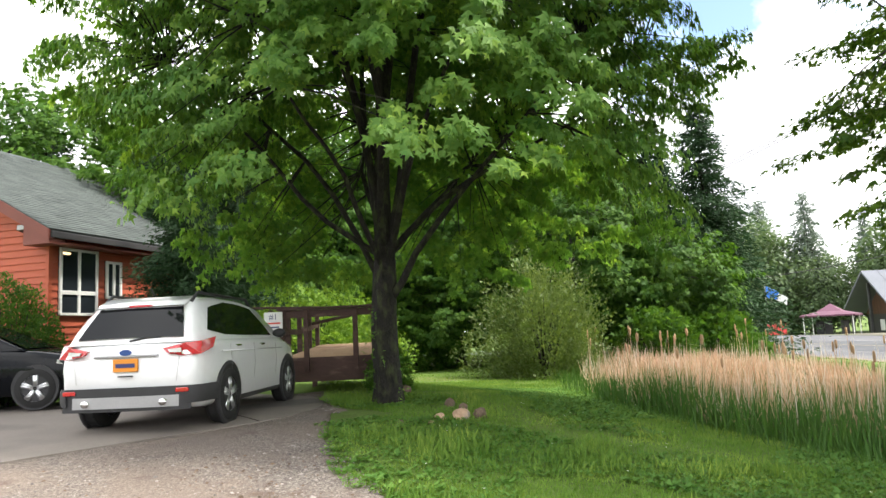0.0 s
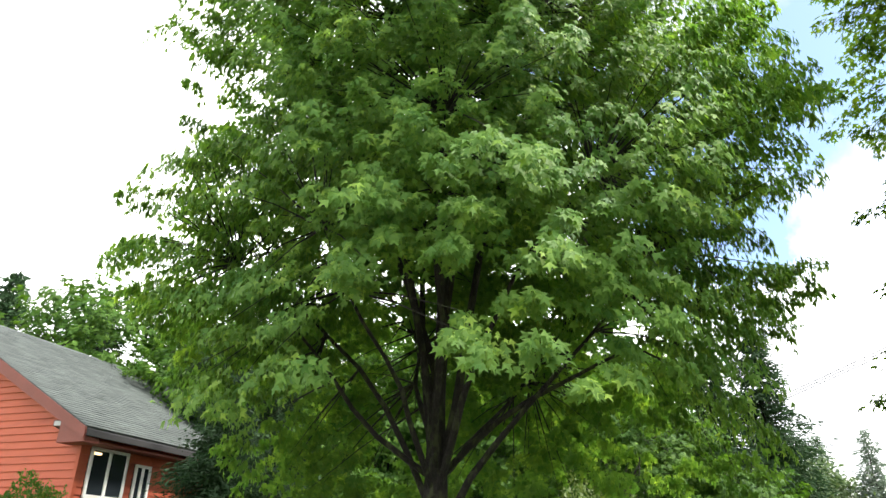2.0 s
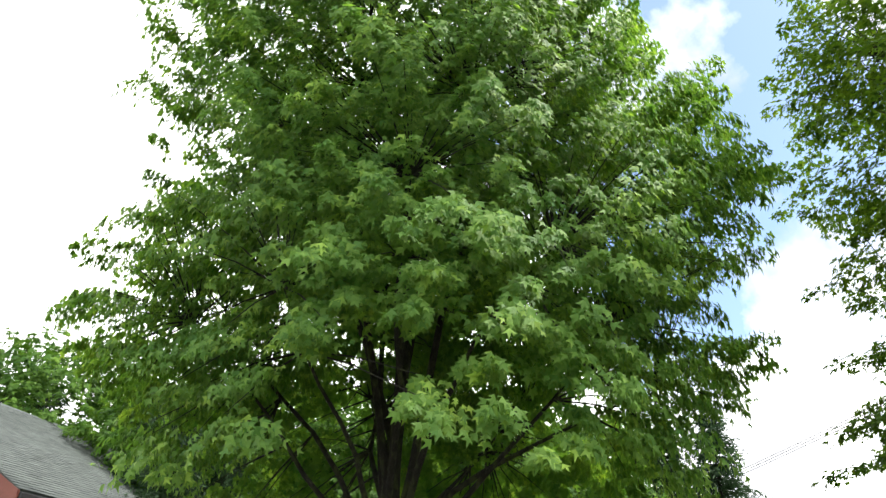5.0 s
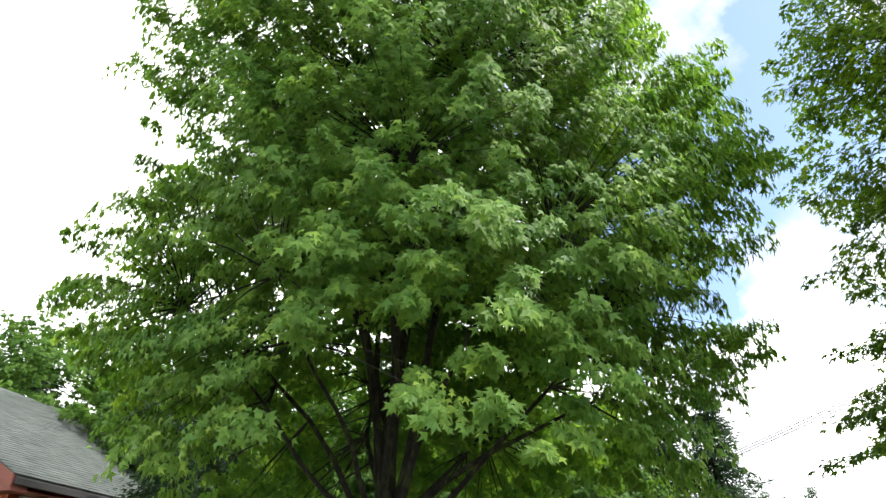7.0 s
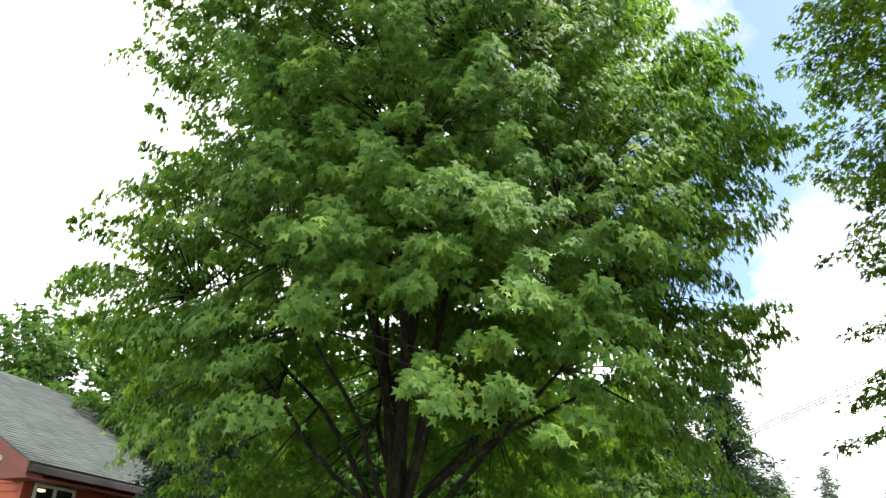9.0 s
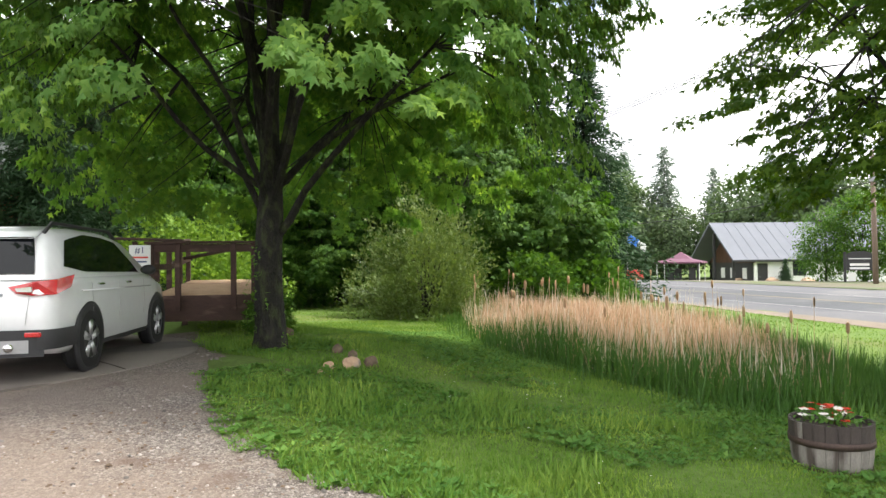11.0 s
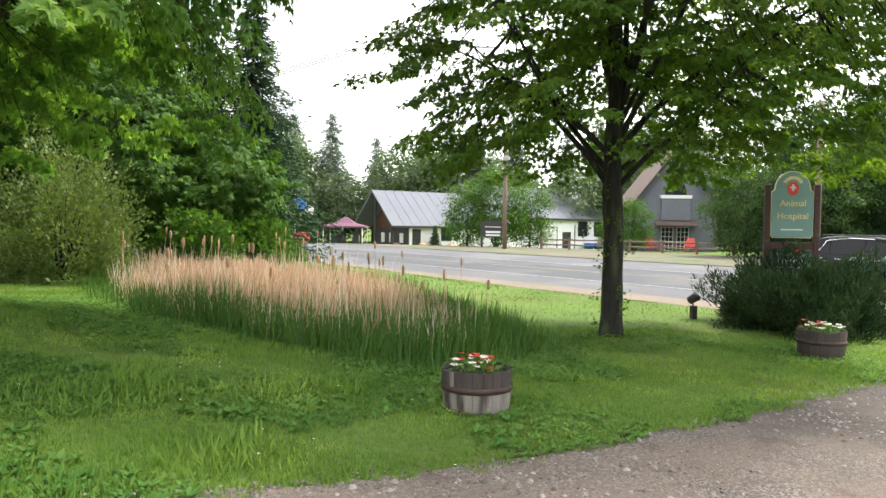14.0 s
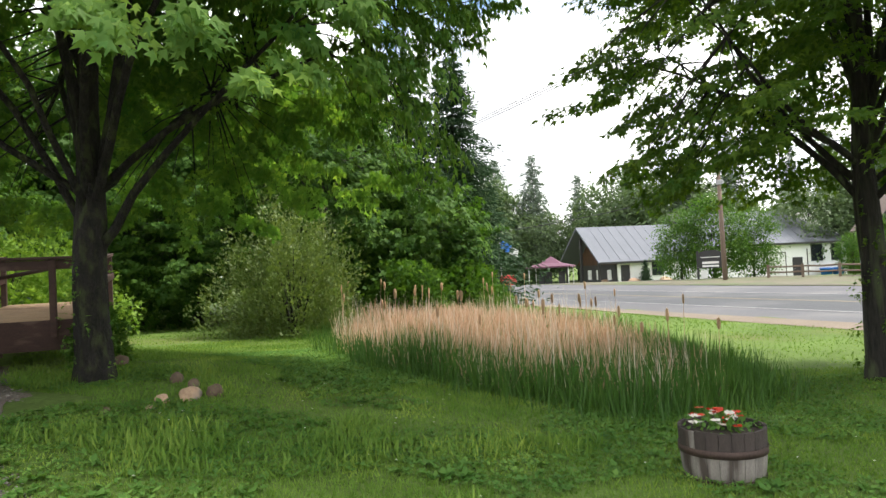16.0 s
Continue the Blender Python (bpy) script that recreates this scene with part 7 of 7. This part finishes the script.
part("arm", Geo().tube([(0, -3.0, 7.9), (0, -1.5, 8.25), (0, 0.6, 8.3)], 0.035, 6).mesh("arm", M_SILVER, True), lampost)
part("head", Geo().lathe([(0.03, -0.35), (0.14, -0.2), (0.17, 0.1), (0.10, 0.35), (0.02, 0.42)], 12, True, pose(0, 1.0, 8.3, 90, 0, 0) @ Matrix.Diagonal((1, 0.5, 1, 1))).mesh("head", M_SILVER, True), lampost)


def wire(a, b, sag, r, label="sagging black overhead cable"):
    pts = []
    for i in range(25):
        t = i / 24
        p = Vector(a).lerp(Vector(b), t)
        p.z -= sag * 4 * t * (1 - t)
        pts.append(p)
    ob = new("overhead_cable", Geo().tube(pts, r, 5).mesh("overhead_cable", M_WIRE))
    tagged(ob, label, "cable", "overhead cables")


wire((56.0, 7.4, 7.0), (42.6, -11.8, 8.2), 0.5, 0.035)
wire((42.6, -11.8, 8.2), (41.0, -29.5, 9.2), 0.3, 0.035)
wire((41.0, -29.5, 9.2), (40, -60, 10), 0.3, 0.035)
wire((56.0, 7.4, 7.0), (80, 58, 7.0), 1.6, 0.035)
for k in range(3):
    for s0, s1 in ((52, -8), (-8, -68)):
        wire((32.7 + 0.51 * s0 + 0.3 * k, 14.8 + 0.86 * s0, 9.6 + 0.22 * k), (32.7 + 0.51 * s1 + 0.3 * k, 14.8 + 0.86 * s1, 9.6 + 0.22 * k), 0.7, 0.020, "thin grey overhead wire")
    wire((42.6, -11.8, 8.9), (56.0, 7.0 + k * 0.5, 8.7), 0.3, 0.012, "thin grey overhead wire")

tent = root("canopy_tent", at_ground(72.5, 27.3, 12), "plum and slate pop-up canopy before the building", "canopy")
TW = 2.1
for x in (-TW, TW):
    for y in (-TW, TW):
        boxpart("leg", (x - 0.04, y - 0.04, -0.1, x + 0.04, y + 0.04, 2.15), M_WHITE, tent, 0.005)
for i in range(4):
    a, b = [(-TW, -TW), (TW, -TW), (TW, TW), (-TW, TW)][i], [(TW, -TW), (TW, TW), (-TW, TW), (-TW, -TW)][i]
    g = Geo()
    e = 1.12
    vs = [(a[0] * e, a[1] * e, 2.1), (b[0] * e, b[1] * e, 2.1), (b[0] * 0.5, b[1] * 0.5, 2.45), (a[0] * 0.5, a[1] * 0.5, 2.45), (0, 0, 3.2), (a[0] * e, a[1] * e, 1.95), (b[0] * e, b[1] * e, 1.95)]
    g.add(vs, [(0, 1, 2, 3), (3, 2, 4), (5, 6, 1, 0)])
    ob = part("canopy", g.mesh("canopy", M_TENT if i != 2 else M_TENTBLUE), tent)
    sol = ob.modifiers.new("thick", "SOLIDIFY")
    sol.thickness = 0.02
for x in (-1.4, 0.3, 1.2):
    d = root("folded_banner", at_ground(72.3 + x * 0.3, 27.3 + x, 12), "dark cloth hanging under the canopy", "banner")
    part("cloth", Geo().box(-0.05, -0.35, 0.0, 0.05, 0.35, 1.5, 0.02).mesh("cloth", M_DARKTRIM), d)

bsign = root("shop_sign", pose(59.5, 8.9, height(59.5, 8.9), 0, 0, -78), "black roadside sign with white panels", "sign")
for x in (-0.95, 0.95):
    boxpart("post", (x - 0.09, -0.09, -0.3, x + 0.09, 0.09, 2.3), M_DARKTRIM, bsign, 0.01)
part("board", Geo().prism([(-0.85, 0.9), (0.85, 0.9), (0.85, 2.15), (0.45, 2.33), (-0.45, 2.33), (-0.85, 2.15)], "y", -0.06, 0.06).mesh("board", M_DARKTRIM), bsign)
for z0, w, h in ((1.25, 0.62, 0.18), (1.0, 0.62, 0.14), (1.75, 0.7, 0.06)):
    part("panel", Geo().box(-w, -0.075, z0, w, -0.06, z0 + h, 0.003).mesh("panel", M_WHITE), bsign)
part("poster", Geo().box(-0.75, -0.05, 0.1, -0.25, -0.02, 0.75, 0.003).mesh("poster", M_WHITE), bsign)

fence = root("rail_fence", pose(0, 0, 0), "grey split-rail fence along the far verge", "fence")
fpts = [(57.5 - 0.9 * i, 4.6 - 2.3 * i) for i in range(8)]
for x, y in fpts:
    boxpart("post", (x - 0.09, y - 0.09, height(x, y) - 0.2, x + 0.09, y + 0.09, height(x, y) + 1.0), M_POLE, fence, 0.01)
for a, b in zip(fpts[:-1], fpts[1:]):
    for zz in (0.45, 0.85):
        part("rail", Geo().tube([(a[0], a[1], height(*a) + zz), ((a[0] + b[0]) / 2, (a[1] + b[1]) / 2, height(*a) + zz - 0.04), (b[0], b[1], height(*b) + zz)], 0.07, 6).mesh("rail", M_POLE, True), fence)


def lawn_chair(x, y, turn):
    c = root("adirondack_chair", at_ground(x, y, turn), "bright red slatted lawn chair", "chair", "red lawn chairs")
    part("seat", Geo().prism([(-0.45, 0.22), (0.35, 0.40), (0.35, 0.44), (-0.45, 0.26)], "y", -0.3, 0.3).mesh("seat", M_REDBRIGHT), c)
    for i in range(5):
        part("back_slat", Geo().prism([(-0.40, 0.28), (-0.36, 0.28), (-0.72, 1.10), (-0.76, 1.10)], "y", -0.30 + i * 0.122, -0.19 + i * 0.122).mesh("back_slat", M_REDBRIGHT), c)
    for s in (-1, 1):
        part("armrest", Geo().box(-0.55, s * 0.37 - 0.07, 0.58, 0.40, s * 0.37 + 0.07, 0.61, 0.01).mesh("armrest", M_REDBRIGHT), c)
        part("leg", Geo().box(0.28, s * 0.33 - 0.04, -0.02, 0.36, s * 0.33 + 0.04, 0.58, 0.01).mesh("leg", M_REDBRIGHT), c)
        part("leg", Geo().box(-0.50, s * 0.33 - 0.04, -0.02, -0.42, s * 0.33 + 0.04, 0.58, 0.01).mesh("leg", M_REDBRIGHT), c)


lawn_chair(60.0, -4.3, 200)
lawn_chair(59.6, -7.2, 170)
for x, y in ((81.5, 24.2), (80.6, 20.4), (79.8, 16.8)):
    rock(x, y, 0.8, 0.7, 0.6, M_ROCK, x * 7, "pale landscape boulder before the building")
t = copy_thing(spruce, at_ground(81.0, 19.2))
t.scale = (0.30, 0.30, 0.28)
banner = root("flag_banner", at_ground(52.5, 24.0), "blue and white flags above a red roadside sign", "flag")
part("mast", Geo().tube([(0, 0, -0.3), (0, 0, 4.2)], 0.04, 6).mesh("mast", M_SILVER), banner)
part("flag", Geo().prism([(0.0, 3.2), (-0.9, 2.9), (-1.0, 3.5), (-0.1, 4.0)], "x", -0.03, 0.03).mesh("flag", M_BLUE), banner, "bright blue flag")
part("flag", Geo().prism([(-0.8, 2.9), (-1.5, 2.5), (-1.6, 3.1), (-0.9, 3.4)], "x", -0.03, 0.03).mesh("flag", M_WHITE), banner, "white flag")
part("sign_panel", Geo().box(-0.04, -1.3, 0.3, 0.04, 0.1, 1.1, 0.02).mesh("sign_panel", M_REDBRIGHT), banner, "red sign panel")
